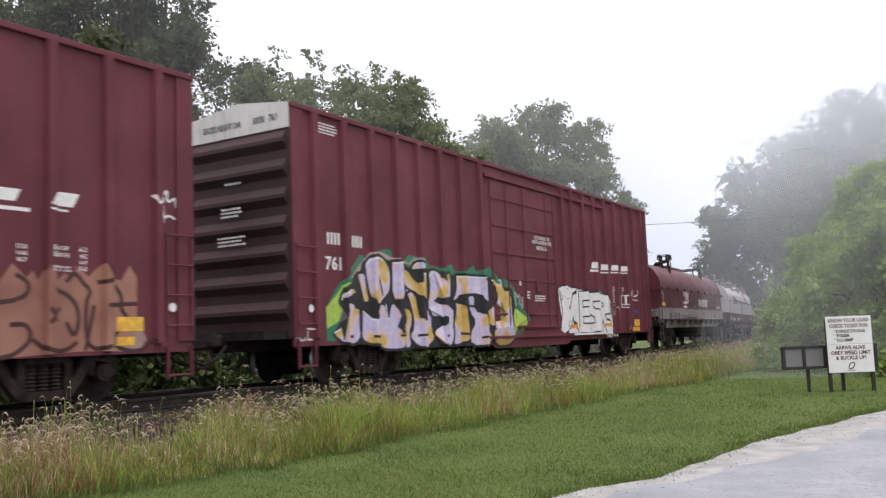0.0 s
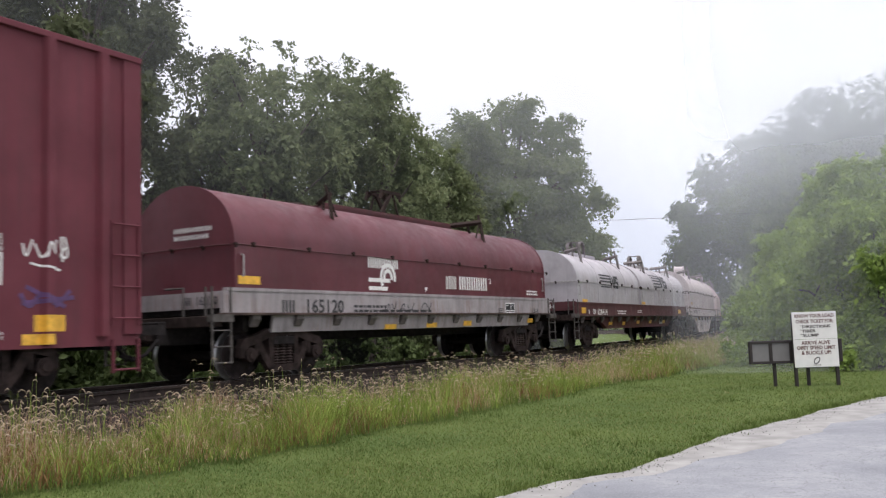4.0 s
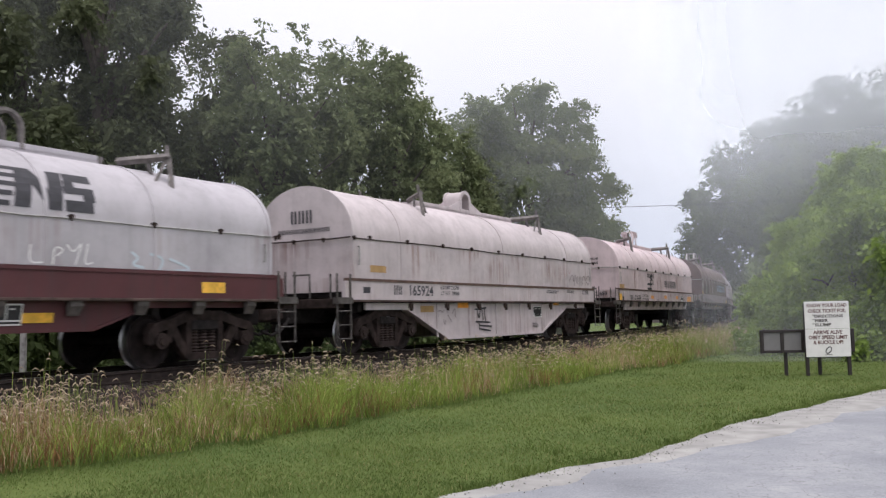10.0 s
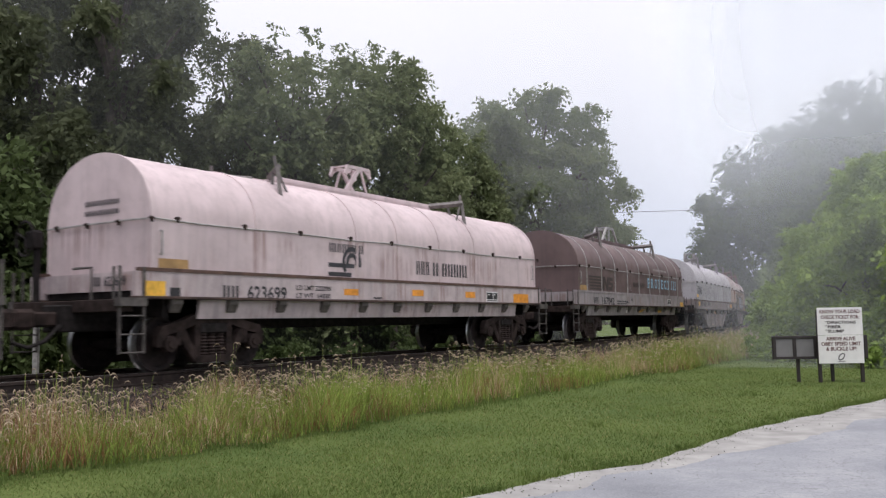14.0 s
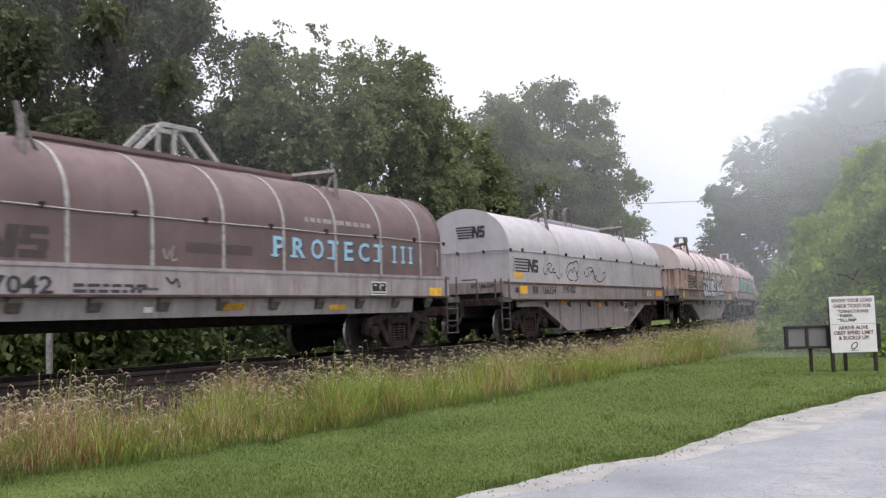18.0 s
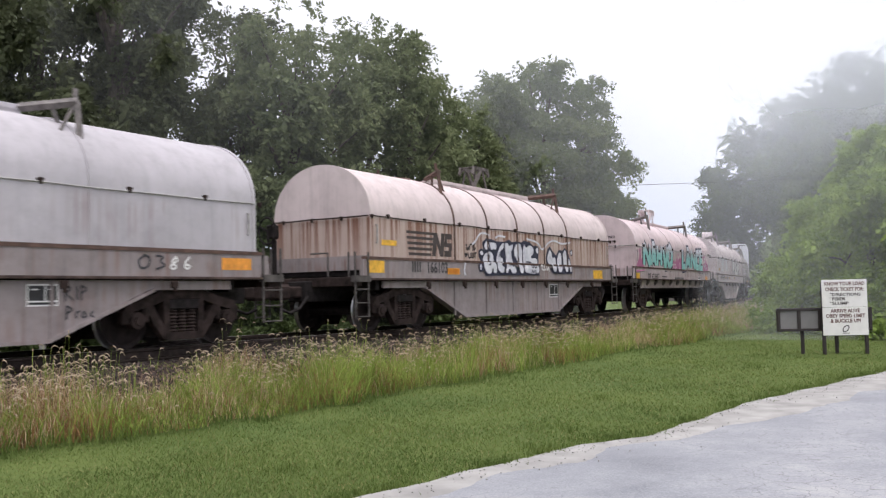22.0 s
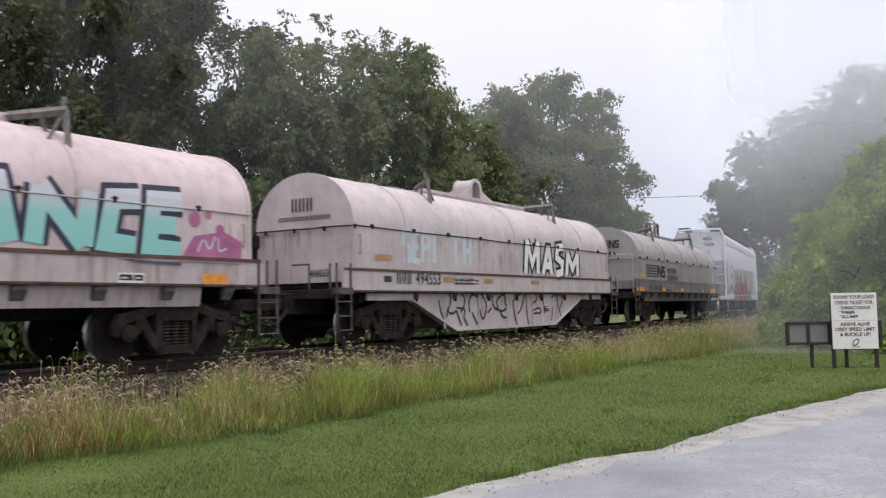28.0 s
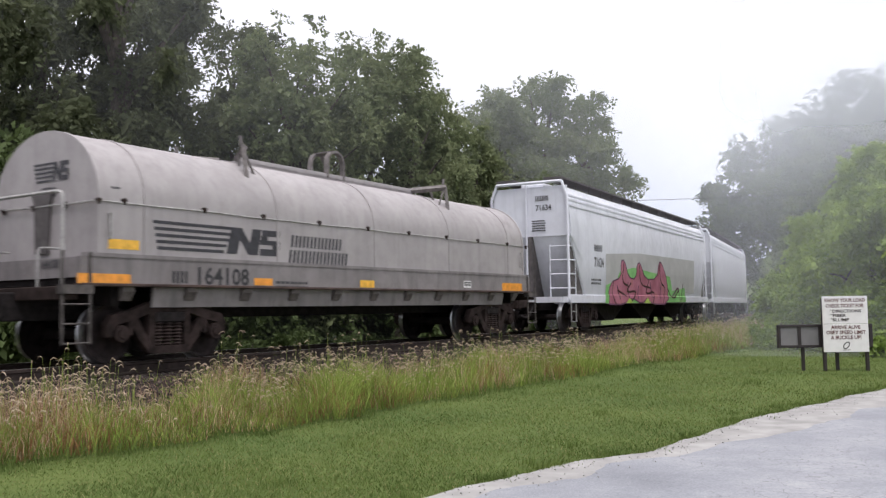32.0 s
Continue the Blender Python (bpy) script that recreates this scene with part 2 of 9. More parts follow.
M_galv = plain("galvanised_bar", (0.36, 0.35, 0.34), 0.5, 0.3, 14, 0.3, 0.1)
M_rail = plain("rail_steel", (0.035, 0.025, 0.022), 0.7, 0.4, 10, 0.0, 0.1, gloss=0.3)
M_railtop = plain("polished_rail_head", (0.5, 0.49, 0.48), 0.3, 0.15, 20, 0.9, 0.05)
# Tie and bed colours are darkened to hold the shadow under the train.
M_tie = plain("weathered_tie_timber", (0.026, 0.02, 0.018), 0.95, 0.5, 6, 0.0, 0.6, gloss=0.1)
M_ballast = plain("shadow_darkened_stone", (0.04, 0.029, 0.025), 0.95, 0.6, 9, 0.0, 0.8, gloss=0.1)
M_white = plain("white_lettering", (0.75, 0.74, 0.73), 0.6, 0.12, 18)
M_ink = plain("black_lettering", (0.025, 0.024, 0.028), 0.6, 0.3, 18)
M_slate = plain("faded_slate_lettering", (0.036, 0.035, 0.042), 0.6, 0.3, 10)
M_yellow = plain("yellow_reflector", (0.75, 0.42, 0.05), 0.4, 0.25, 10)
M_orange = plain("orange_placard", (0.75, 0.30, 0.04), 0.45, 0.2, 10)

# ---- the track's line: straight, then a long curve to the left ----
PSI, CURVE_AT, CURV, NEAR = radians(32.33), 15.736, 0.0043036, 10.5
RAIL_Z = 0.75
HALF = 1.5
LATERAL = 1.25
SPEED = [5.442, 5.365, 5.267, 5.175, 5.142, 5.162, 5.128, 5.104, 5.171, 5.228, 5.229, 5.354, 5.276, 5.214, 5.189, 5.244, 5.396]
_tt = np.linspace(0, 32, 641)
_vv = np.interp(_tt, np.arange(0, 33, 2), SPEED)
_ss = np.concatenate([[0], np.cumsum((_vv[1:] + _vv[:-1]) / 2 * 0.05)])


def travelled(t):
    return float(np.interp(t, _tt, _ss))


def on_track(s, lat, z=0.0):
    """World place at s metres along, lat metres beyond the middle of the track (towards the trees), z above the ground."""
    u = max(s - CURVE_AT, 0.0)
    th = CURV * u
    d = lat + LATERAL
    x = min(s, CURVE_AT) + math.sin(th) / CURV - math.sin(th) * d
    y = NEAR + (1 - math.cos(th)) / CURV + math.cos(th) * d
    return Vector((x * math.sin(PSI) - y * math.cos(PSI), x * math.cos(PSI) + y * math.sin(PSI), z))


def track_coords(X, Y):
    """(s, lat) of a place on the ground."""
    x, y = X * math.sin(PSI) + Y * math.cos(PSI), -X * math.cos(PSI) + Y * math.sin(PSI)
    if x <= CURVE_AT:
        return x, y - NEAR - LATERAL
    R = 1 / CURV
    dx, dy = x - CURVE_AT, NEAR + R - y
    return CURVE_AT + R * math.atan2(dx, dy), R - math.hypot(dx, dy) - LATERAL


def heading(s):
    return math.pi / 2 - PSI + CURV * max(s - CURVE_AT, 0.0)


def smooth_step(a, b, x):
    t = min(1.0, max(0.0, (x - a) / (b - a)))
    return t * t * (3 - 2 * t)


def ground_z(X, Y):
    """Height of the land: flat lawn, the track's low bank, the wooded hill."""
    s, lat = track_coords(X, Y)
    z = 0.0
    z += 0.42 * (1 - smooth_step(1.9, 3.3, abs(lat)))
    if lat > 3:
        z += 0.5 * smooth_step(3, 12, lat)
    if lat < 0:
        z += 0.08 * (1 - smooth_step(3, 5, -lat)) * (abs(lat) > 0)
    d = math.hypot(X, Y)
    az = math.degrees(math.atan2(X, Y))
    if d > 60:
        z += 15 * smooth_step(75, 125, d) * smooth_step(14.5, 24, az) * (1 - smooth_step(75, 110, az)) * smooth_step(4, 16, abs(lat))
    return z


ROAD = [(-14.0, -9.0), (-6.5, 0.4), (-2.6, 4.4), (-0.63, 6.50), (-0.15, 6.98), (0.5, 7.6), (1.33, 8.45), (2.03, 8.9), (2.76, 9.84), (3.85, 11.4), (4.9, 12.39), (6.1, 13.7), (7.4, 15.1), (11.0, 18.3), (18.0, 23.2), (40.0, 35.0), (90.0, 58.0)]


def road_edge(X):
    return float(np.interp(X, [p[0] for p in ROAD], [p[1] for p in ROAD]))


def wiggle(X, Y=0.0):
    return 0.16 * noise.noise((X * 0.9, Y * 0.9, 3.1)) + 0.09 * noise.noise((X * 3.1, Y * 3.1, 8.7)) + 0.05 * noise.noise((X * 8.0, Y * 8.0, 1.7))


# grass, soil and road materials
def lawn_material():
    m, n, l, b = material("mown_lawn")
    t1 = tex(n, l, "ShaderNodeTexNoise", 0.45, Detail=6.0)
    t2 = tex(n, l, "ShaderNodeTexNoise", 14.0, Detail=6.0)
    a = ramp(n, l, t1.outputs[0], [(0.3, (0.055, 0.092, 0.025)), (0.7, (0.12, 0.152, 0.044))]).outputs[0]
    c = ramp(n, l, t2.outputs[0], [(0.3, (0.058, 0.09, 0.026)), (0.7, (0.125, 0.158, 0.048))]).outputs[0]
    l.new(mix(n, l, 0.5, a, c), b.inputs["Base Color"])
    b.inputs["Roughness"].default_value = 0.95
    b.inputs["Specular IOR Level"].default_value = 0.1
    bump(n, l, b, t2.outputs[0], 0.4, 0.03)
    return m


def road_material():
    m, n, l, b = material("dusty_cracked_asphalt")
    t1 = tex(n, l, "ShaderNodeTexNoise", 0.5, Detail=8.0, Roughness=0.65)
    t2 = tex(n, l, "ShaderNodeTexNoise", 60.0, Detail=4.0)
    a = ramp(n, l, t1.outputs[0], [(0.34, (0.14, 0.15, 0.175)), (0.47, (0.22, 0.235, 0.265)), (0.60, (0.31, 0.32, 0.345)), (0.7, (0.40, 0.40, 0.405))]).outputs[0]
    c = mix(n, l, 0.28, a, ramp(n, l, t2.outputs[0], [(0.35, (0.15, 0.15, 0.16)), (0.7, (0.45, 0.44, 0.44))]).outputs[0])
    warp = tex(n, l, "ShaderNodeTexNoise", 3.0, Detail=6.0)
    v = n.new("ShaderNodeTexVoronoi")
    v.feature = "DISTANCE_TO_EDGE"
    v.inputs["Scale"].default_value = 5.5
    cc = n.new("ShaderNodeTexCoord")
    mp = mix(n, l, 0.34, cc.outputs["Object"], warp.outputs[1], "ADD")
    l.new(mp, v.inputs["Vector"])
    crack = ramp(n, l, v.outputs[0], [(0.0, grey(1)), (0.022, grey(0))]).outputs[0]
    patch = ramp(n, l, tex(n, l, "ShaderNodeTexNoise", 0.5, Detail=3.0).outputs[0], [(0.44, grey(0.0)), (0.62, grey(0.9))]).outputs[0]
    cm = mix(n, l, 1.0, crack, patch, "MULTIPLY")
    l.new(mix(n, l, cm, c, (0.085, 0.085, 0.09)), b.inputs["Base Color"])
    b.inputs["Roughness"].default_value = 0.85
    bump(n, l, b, t2.outputs[0], 0.4, 0.006)
    return m


M_lawn = lawn_material()
M_road = road_material()
M_dust = plain("pale_limestone_dust", (0.30, 0.293, 0.282), 0.95, 0.22, 3, 0.0, 0.3)


def build_ground():
    xs = np.concatenate([[-2500, -900, -350, -150, -80], np.arange(-50, 62, 1.0), [70, 85, 100, 120, 145, 170, 210, 300, 500, 1000, 2500]])
    ys = np.concatenate([[-2500, -800, -200, -60, -25], np.arange(-10, 82, 1.0), [90, 100, 110, 120, 135, 150, 170, 200, 260, 400, 900, 2500]])
    V = [(x, y, ground_z(x, y) - 0.03) for y in ys for x in xs]
    nx = len(xs)
    F = [(j * nx + i, j * nx + i + 1, (j + 1) * nx + i + 1, (j + 1) * nx + i) for j in range(len(ys) - 1) for i in range(nx - 1)]
    tagged(new("ground", np_mesh("ground", V, F, M_lawn, True)), "green mown lawn and land under the trees", "ground", kind="structure")


def build_road():
    X = np.concatenate([np.arange(-14, -3, 0.5), np.arange(-3, 12, 0.07), np.arange(12, 90, 1.5)])
    V, F = [], []
    rows = (0.0, 0.05, 0.3, 1.2, 3.0, 7.0, 14.0)
    for i, x in enumerate(X):
        e = road_edge(x) + 0.8 * wiggle(x, 1.0) - 0.03
        for j, d in enumerate(rows):
            V.append((x + d * 0.68, e - d * 0.73, (-0.02, 0.012, 0.018, 0.022, 0.03, 0.03, 0.0)[j]))
    k = len(rows)
    for i in range(len(X) - 1):
        for j in range(k - 1):
            F.append((i * k + j, i * k + j + 1, (i + 1) * k + j + 1, (i + 1) * k + j))
    tagged(new("road", np_mesh("road", V, F, M_road, True)), "pale grey cracked asphalt road with a crumbled edge", "road", kind="structure")
    # the strip of pale dust along the road's edge, over the asphalt
    V, F = [], []
    for i, x in enumerate(X):
        e = road_edge(x) + 0.8 * wiggle(x, 1.0) - 0.03
        w = max(0.05, float(np.interp(x, [-1, 0.5, 1.8, 3.6, 8.0], [0.25, 0.2, 0.12, 0.7, 1.0])) + 0.22 * noise.noise((x * 0.45, 0, 5.0)) + 0.16 * noise.noise((x * 1.7, 0, 9.0)) + 0.07 * noise.noise((x * 6.0, 0, 2.0)))
        for d, z in ((-0.10 + wiggle(x, 6.0) * 0.3, 0.001), (0.03, 0.026), (w, 0.027), (w + 0.16 + 0.5 * wiggle(x, 9.0), 0.008)):
            V.append((x + d * 0.68, e - d * 0.73, z))
    for i in range(len(X) - 1):
        for j in range(3):
            F.append((i * 4 + j, i * 4 + j + 1, i * 4 + j + 5, i * 4 + j + 4))
    tagged(new("road_shoulder", np_mesh("road_shoulder", V, F, M_dust, True)), "pale limestone dust along the road's edge", "road shoulder", kind="structure")


RAIL_SHAPE = [(-0.075, 0), (0.075, 0), (0.075, 0.012), (0.012, 0.035), (0.012, 0.12), (0.036, 0.135), (0.036, 0.17), (0.03, 0.178), (-0.03, 0.178), (-0.036, 0.17), (-0.036, 0.135), (-0.012, 0.12), (-0.012, 0.035), (-0.075, 0.012)]


def build_track():
    S = list(np.arange(-20, 16, 2.0)) + list(np.arange(16, 245, 3.0))
    base = RAIL_Z - 0.18
    # crushed stone bed, the train's shadow put into its colour
    prof = [(-3.3, -0.1), (-2.75, 0.22), (-2.2, 0.52), (-1.75, base - 0.02), (1.75, base - 0.02), (2.2, 0.52), (2.75, 0.22), (3.3, -0.1)]
    V, F = [], []
    for s in S:
        for lat, z in prof:
            V.append(on_track(s, lat, z))
    k = len(prof)
    for i in range(len(S) - 1):
        for j in range(k - 1):
            F.append((i * k + j, i * k + j + 1, (i + 1) * k + j + 1, (i + 1) * k + j))
    bed = tagged(new("track_bed", np_mesh("track_bed", V, F, M_ballast, True)), "low bed of crushed stone under the track, coloured dark for the train's shadow", "track bed", kind="structure")
    for side in (-1, 1):
        bm = bmesh.new()
        rings = [[bm.verts.new(on_track(s, side * 0.7525 + q, base + z)) for q, z in RAIL_SHAPE] for s in S]
        n = len(RAIL_SHAPE)
        for a, b in zip(rings, rings[1:]):
            for i in range(n):
                f = bm.faces.new((a[i], a[(i + 1) % n], b[(i + 1) % n], b[i]))
                f.material_index = 1 if i == 7 else 0
        tagged(new("rail", mesh_of(bm, "rail", [M_rail, M_railtop])), "rusty steel rail with a polished head", "rail", "rails of the track", kind="structure")
    # ties, the nearest ones single
    bm = bmesh.new()
    box(bm, -0.11, 0.11, -1.3, 1.3, -0.16, 0.012, 0.012)
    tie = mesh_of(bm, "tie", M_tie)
    rest = bmesh.new()
    s = -16.0
    while s < 110:
        jit = random.uniform(-0.03, 0.03)
        m = Matrix.Translation(on_track(s, jit, base - 0.012 - 0.002)) @ Matrix.Rotation(heading(s) + random.uniform(-0.01, 0.01), 4, "Z")
        ob = new("tie", tie)
        ob.parent = bed
        ob.matrix_basis = m
        s += 0.55
    # loose stones on the near and far shoulders, darkened like the bed
    rng = np.random.default_rng(5)
    n = 16000
    ss = rng.uniform(-12, 60, n)
    side = np.where(rng.random(n) < 0.72, -1, 1)
    la = side * rng.uniform(0.9, 2.6, n)
    V, F = [], []
    shape = np.array([(1, 0, 0), (-1, 0, 0), (0, 1, 0), (0, -1, 0), (0, 0, 0.8), (0, 0, -0.8)])
    tri = np.array([(0, 2, 4), (2, 1, 4), (1, 3, 4), (3, 0, 4), (2, 0, 5), (1, 2, 5), (3, 1, 5), (0, 3, 5)])
    for i in range(n):
        z = np.interp(abs(la[i]), [0, 1.75, 2.2, 2.75], [base - 0.02, base - 0.02, 0.52, 0.22])
        p = on_track(ss[i], la[i], z)
        q = shape * rng.uniform(0.012, 0.04, (1, 3)) * rng.uniform(0.8, 1.25, (6, 1))
        a = rng.uniform(0, 6.28)
        ca, sa = math.cos(a), math.sin(a)
        V.append(np.stack([q[:, 0] * ca - q[:, 1] * sa + p.x, q[:, 0] * sa + q[:, 1] * ca + p.y, q[:, 2] + p.z + 0.008], 1))
        F.append(tri + 6 * i)
    m, nn, l, b = material("loose_crushed_stone")
    g = nn.new("ShaderNodeNewGeometry")
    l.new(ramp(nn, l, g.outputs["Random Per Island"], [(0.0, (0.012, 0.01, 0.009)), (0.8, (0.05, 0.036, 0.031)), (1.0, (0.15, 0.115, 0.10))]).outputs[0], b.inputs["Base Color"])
    b.inputs["Roughness"].default_value = 0.9
    tagged(new("ballast_stones", np_mesh("ballast_stones", np.concatenate(V), np.concatenate(F), m)), "loose grey and brown crushed stones beside the rails, darkened for the train's shadow", "ballast", kind="stuff")


build_ground()
build_road()
build_track()

# ---- lettering and painted marks ----
_texts = {}
BOX_POSTS = [-8.87, -8.0, -7.12, -6.26, -5.42, -4.55, -3.66, -2.72, 2.05, 2.72, 3.58, 4.44, 5.30, 6.18, 7.06, 7.94, 8.80]
POST_DEPTH = 0.12
BENT = []


def text_shape(words, height, heavy=0.02):
    """Flat letters: vertices and faces in a plane, capitals of that height, starting at 0."""
    if (words, heavy) not in _texts:
        cu = bpy.data.curves.new("letters", "FONT")
        cu.body = words
        cu.resolution_u = 2
        cu.offset = heavy
        ob = bpy.data.objects.new("letters", cu)
        scene.collection.objects.link(ob)
        me = bpy.data.meshes.new_from_object(ob.evaluated_get(bpy.context.evaluated_depsgraph_get()))
        V = [(v.co.x, v.co.y) for v in me.vertices]
        F = [tuple(p.vertices) for p in me.polygons]
        bpy.data.objects.remove(ob)
        bpy.data.meshes.remove(me)
        _texts[words, heavy] = (V, F)
    V, F = _texts[words, heavy]
    k = height / 0.69
    return [(x * k, y * k) for x, y in V], F


def words_on(surf, words, u, v, height, mat, parent, name="lettering", width=None, off=0.004, slant=0.0, heavy=0.02):
    V, F = text_shape(words, height, heavy)
    if not V:
        return
    w = max(x for x, y in V)
    k = width / w if width else 1.0
    bm = bmesh.new()
    vs = [bm.verts.new(surf(u + x * k + slant * y, v + y, off)) for x, y in V]
    for f in F:
        try:
            bm.faces.new([vs[i] for i in f])
        except ValueError:
            pass
    me = bpy.data.meshes.new(name)
    bm.to_mesh(me)
    bm.free()
    me.materials.append(mat)
    return part(name, me, mat, parent)


def patch_on(surf, polys, mat, parent, name="marking", off=0.004, step=0.0):
    """Painted polygons of a surface's (u, v) plane."""
    bm = bmesh.new()
    for i, p in enumerate(polys):
        bm.faces.new([bm.verts.new((x, y, off + step * i)) for x, y in p])
    return laid_on(surf, bm, name, mat, parent)


def laid_on(surf, bm, name, mat, parent):
    """Cuts flat paint where its surface bends, and lays it on."""
    us, vs = next((c for f, c in BENT if f is surf), ((), ()))
    lo = [min(v.co[i] for v in bm.verts) for i in (0, 1)]
    hi = [max(v.co[i] for v in bm.verts) for i in (0, 1)]
    for axis, cuts in ((0, us), (1, vs)):
        for c in cuts:
            if lo[axis] < c < hi[axis]:
                at, no = ((c, 0, 0), (1, 0, 0)) if axis == 0 else ((0, c, 0), (0, 1, 0))
                bmesh.ops.bisect_plane(bm, geom=bm.verts[:] + bm.edges[:] + bm.faces[:], dist=1e-5, plane_co=at, plane_no=no)
    for v in bm.verts:
        v.co = surf(*v.co)
    me = bpy.data.meshes.new(name)
    bm.to_mesh(me)
    bm.free()
    me.materials.append(mat)
    return part(name, me, mat, parent)


def rect(u0, v0, u1, v1, slant=0.0, cuts=1):
    h = v1 - v0
    lo = [(u0 + (u1 - u0) * i / cuts, v0) for i in range(cuts + 1)]
    return lo + [(x + slant * h, v1) for x, _ in lo[::-1]]


def bars_on(surf, u, v, w, h, n, mat, parent, name="marking", slant=0.0, gap=0.25, off=0.004):
    """A word drawn as plain blocks."""
    k = w / n
    P = []
    for i in range(n):
        a, b = u + i * k, u + i * k + k * (1 - gap)
        if n == 1:
            P.append(rect(a, v, b, v + h, slant))
        else:
            P += [rect(a, v, a + 0.36 * (b - a), v + h, slant), rect(b - 0.36 * (b - a), v, b, v + h, slant)]
    patch_on(surf, P, mat, parent, name, off)


def small_print(surf, u, v, w, h, lines, mat, parent, seed=1, off=0.004):
    """Writing too small to read: short bars in lines."""
    r = random.Random(seed)
    P = []
    lh = h / lines
    for i in range(lines):
        x = u
        y = v + h - (i + 1) * lh
        while x < u + w * r.uniform(0.8, 1.0):
            k = r.uniform(0.05, 0.16) * w
            P.append(rect(x, y, min(x + k, u + w), y + lh * 0.55))
            x += k + 0.03 * w
    patch_on(surf, P, mat, parent, "small_print", off)


def strips_on(surf, lines, w, mat, parent, name="graffiti", off=0.004, step=0.0005):
    """Sprayed lines: mitred strips along polylines."""
    for i, pts in enumerate(lines):
        bm = bmesh.new()
        left, right = band([Vector(p) for p in pts], w)
        a = [bm.verts.new((p.x, p.y, off + step * (i % 7))) for p in left]
        b = [bm.verts.new((p.x, p.y, off + step * (i % 7))) for p in right]
        for k in range(len(pts) - 1):
            bm.faces.new((a[k], b[k], b[k + 1], a[k + 1]))
        laid_on(surf, bm, name, mat, parent)


def rounded(pts, n=3):
    """Corner cutting, to soften a polyline."""
    pts = [Vector(p) for p in pts]
    for _ in range(n):
        out = [pts[0]]
        for a, b in zip(pts, pts[1:]):
            out += [a * 0.75 + b * 0.25, a * 0.25 + b * 0.75]
        pts = out + [pts[-1]]
    return [tuple(p) for p in pts]


# ---- running gear shared by all cars ----
WHEEL_R = 0.42
_gear = {}


def gear():
    if _gear:
        return _gear
    bm = bmesh.new()
    # wheel pair: rim, plate and hub turned about the axle
    shape = [(0.0, 0.10), (0.05, 0.10), (0.05, 0.16), (0.028, 0.20), (0.028, 0.345), (0.045, 0.36), (0.055, 0.40), (0.055, WHEEL_R), (-0.055, WHEEL_R + 0.006), (-0.072, WHEEL_R + 0.028), (-0.09, WHEEL_R + 0.02), (-0.09, 0.36), (-0.03, 0.34), (-0.02, 0.2), (-0.07, 0.16), (-0.07, 0.10)]
    N = 36
    for side in (-1, 1):
        rings = []
        for q, r in shape:
            rings.append([bm.verts.new((r * math.cos(2 * math.pi * i / N), side * (0.755 + q), r * math.sin(2 * math.pi * i / N))) for i in range(N)])
        for j in range(len(rings) - 1):
            for i in range(N):
                f = bm.faces.new((rings[j][i], rings[j][(i + 1) % N], rings[j + 1][(i + 1) % N], rings[j + 1][i]))
                f.material_index = 1 if j in (7, 8) else 0
    tube(bm, [(0, -1.02, 0), (0, 1.02, 0)], 0.085, 12)
    _gear["wheelset"] = mesh_of(bm, "wheelset", [M_wheel, M_tread], True, 40)
    for side in (-1, 1):
        y0, y1 = sorted((side * 0.94, side * 1.09))
        bm = bmesh.new()
        bar(bm, [(-1.06, 0.50), (-0.98, 0.62), (-0.62, 0.70), (-0.34, 0.80), (0.34, 0.80), (0.62, 0.70), (0.98, 0.62), (1.06, 0.50)], 0.15, y0, y1)
        bar(bm, [(-0.66, 0.64), (-0.52, 0.40), (-0.32, 0.17)], 0.14, y0 + 0.012, y1 - 0.012)
        bar(bm, [(0.66, 0.64), (0.52, 0.40), (0.32, 0.17)], 0.14, y0 + 0.012, y1 - 0.012)
        bar(bm, [(-0.36, 0.165), (0.36, 0.165)], 0.12, y0, y1)
        for k in (-1, 1):
            box(bm, k * 0.33 - 0.055, k * 0.33 + 0.055, y0 + 0.006, y1 - 0.006, 0.2, 0.76)
            box(bm, k * 1.06 - 0.06, k * 1.06 + 0.06, y0 + 0.004, y1 - 0.004, 0.36, 0.56, 0.02)
            box(bm, k * 0.70 - 0.05, k * 0.70 + 0.05, y0 + 0.004, y1 - 0.004, 0.38, 0.64, 0.02)
        _gear["side_frame%d" % side] = mesh_of(bm, "side_frame", M_truck)
        bm = bmesh.new()
        box(bm, -0.28, 0.28, y0 - 0.01, y1 + 0.01, 0.57, 0.72, 0.015)
        _gear["spring_cap%d" % side] = mesh_of(bm, "spring_cap", M_black)
        bm = bmesh.new()
        zs = [0.22 + 0.35 * j / 14 for j in range(15)]
        tube(bm, [(0, (y0 + y1) / 2, z) for z in zs], [0.083 if j % 2 else 0.06 for j in range(15)], 10)
        _gear["spring%d" % side] = mesh_of(bm, "spring", M_truck)
        bm = bmesh.new()
        disc(bm, (0, 0), 0.125, min(side * 0.96, side * 1.12), max(side * 0.96, side * 1.12), 14)
        disc(bm, (0, 0), 0.07, min(side * 1.12, side * 1.15), max(side * 1.12, side * 1.15), 8)
        _gear["bearing%d" % side] = mesh_of(bm, "bearing", M_truck)
    bm = bmesh.new()
    box(bm, -0.2, 0.2, -0.95, 0.95, 0.46, 0.78, 0.03)
    for k in (-1, 1):
        box(bm, k * 0.46 - 0.05, k * 0.46 + 0.05, -0.8, 0.8, 0.34, 0.44, 0.02)
    _gear["bolster"] = mesh_of(bm, "bolster", M_black)
    bm = bmesh.new()
    box(bm, -0.62, 0.2, -0.11, 0.11, 0.70, 0.92, 0.03)
    box(bm, -0.88, -0.55, -0.17, 0.16, 0.66, 0.96, 0.05)
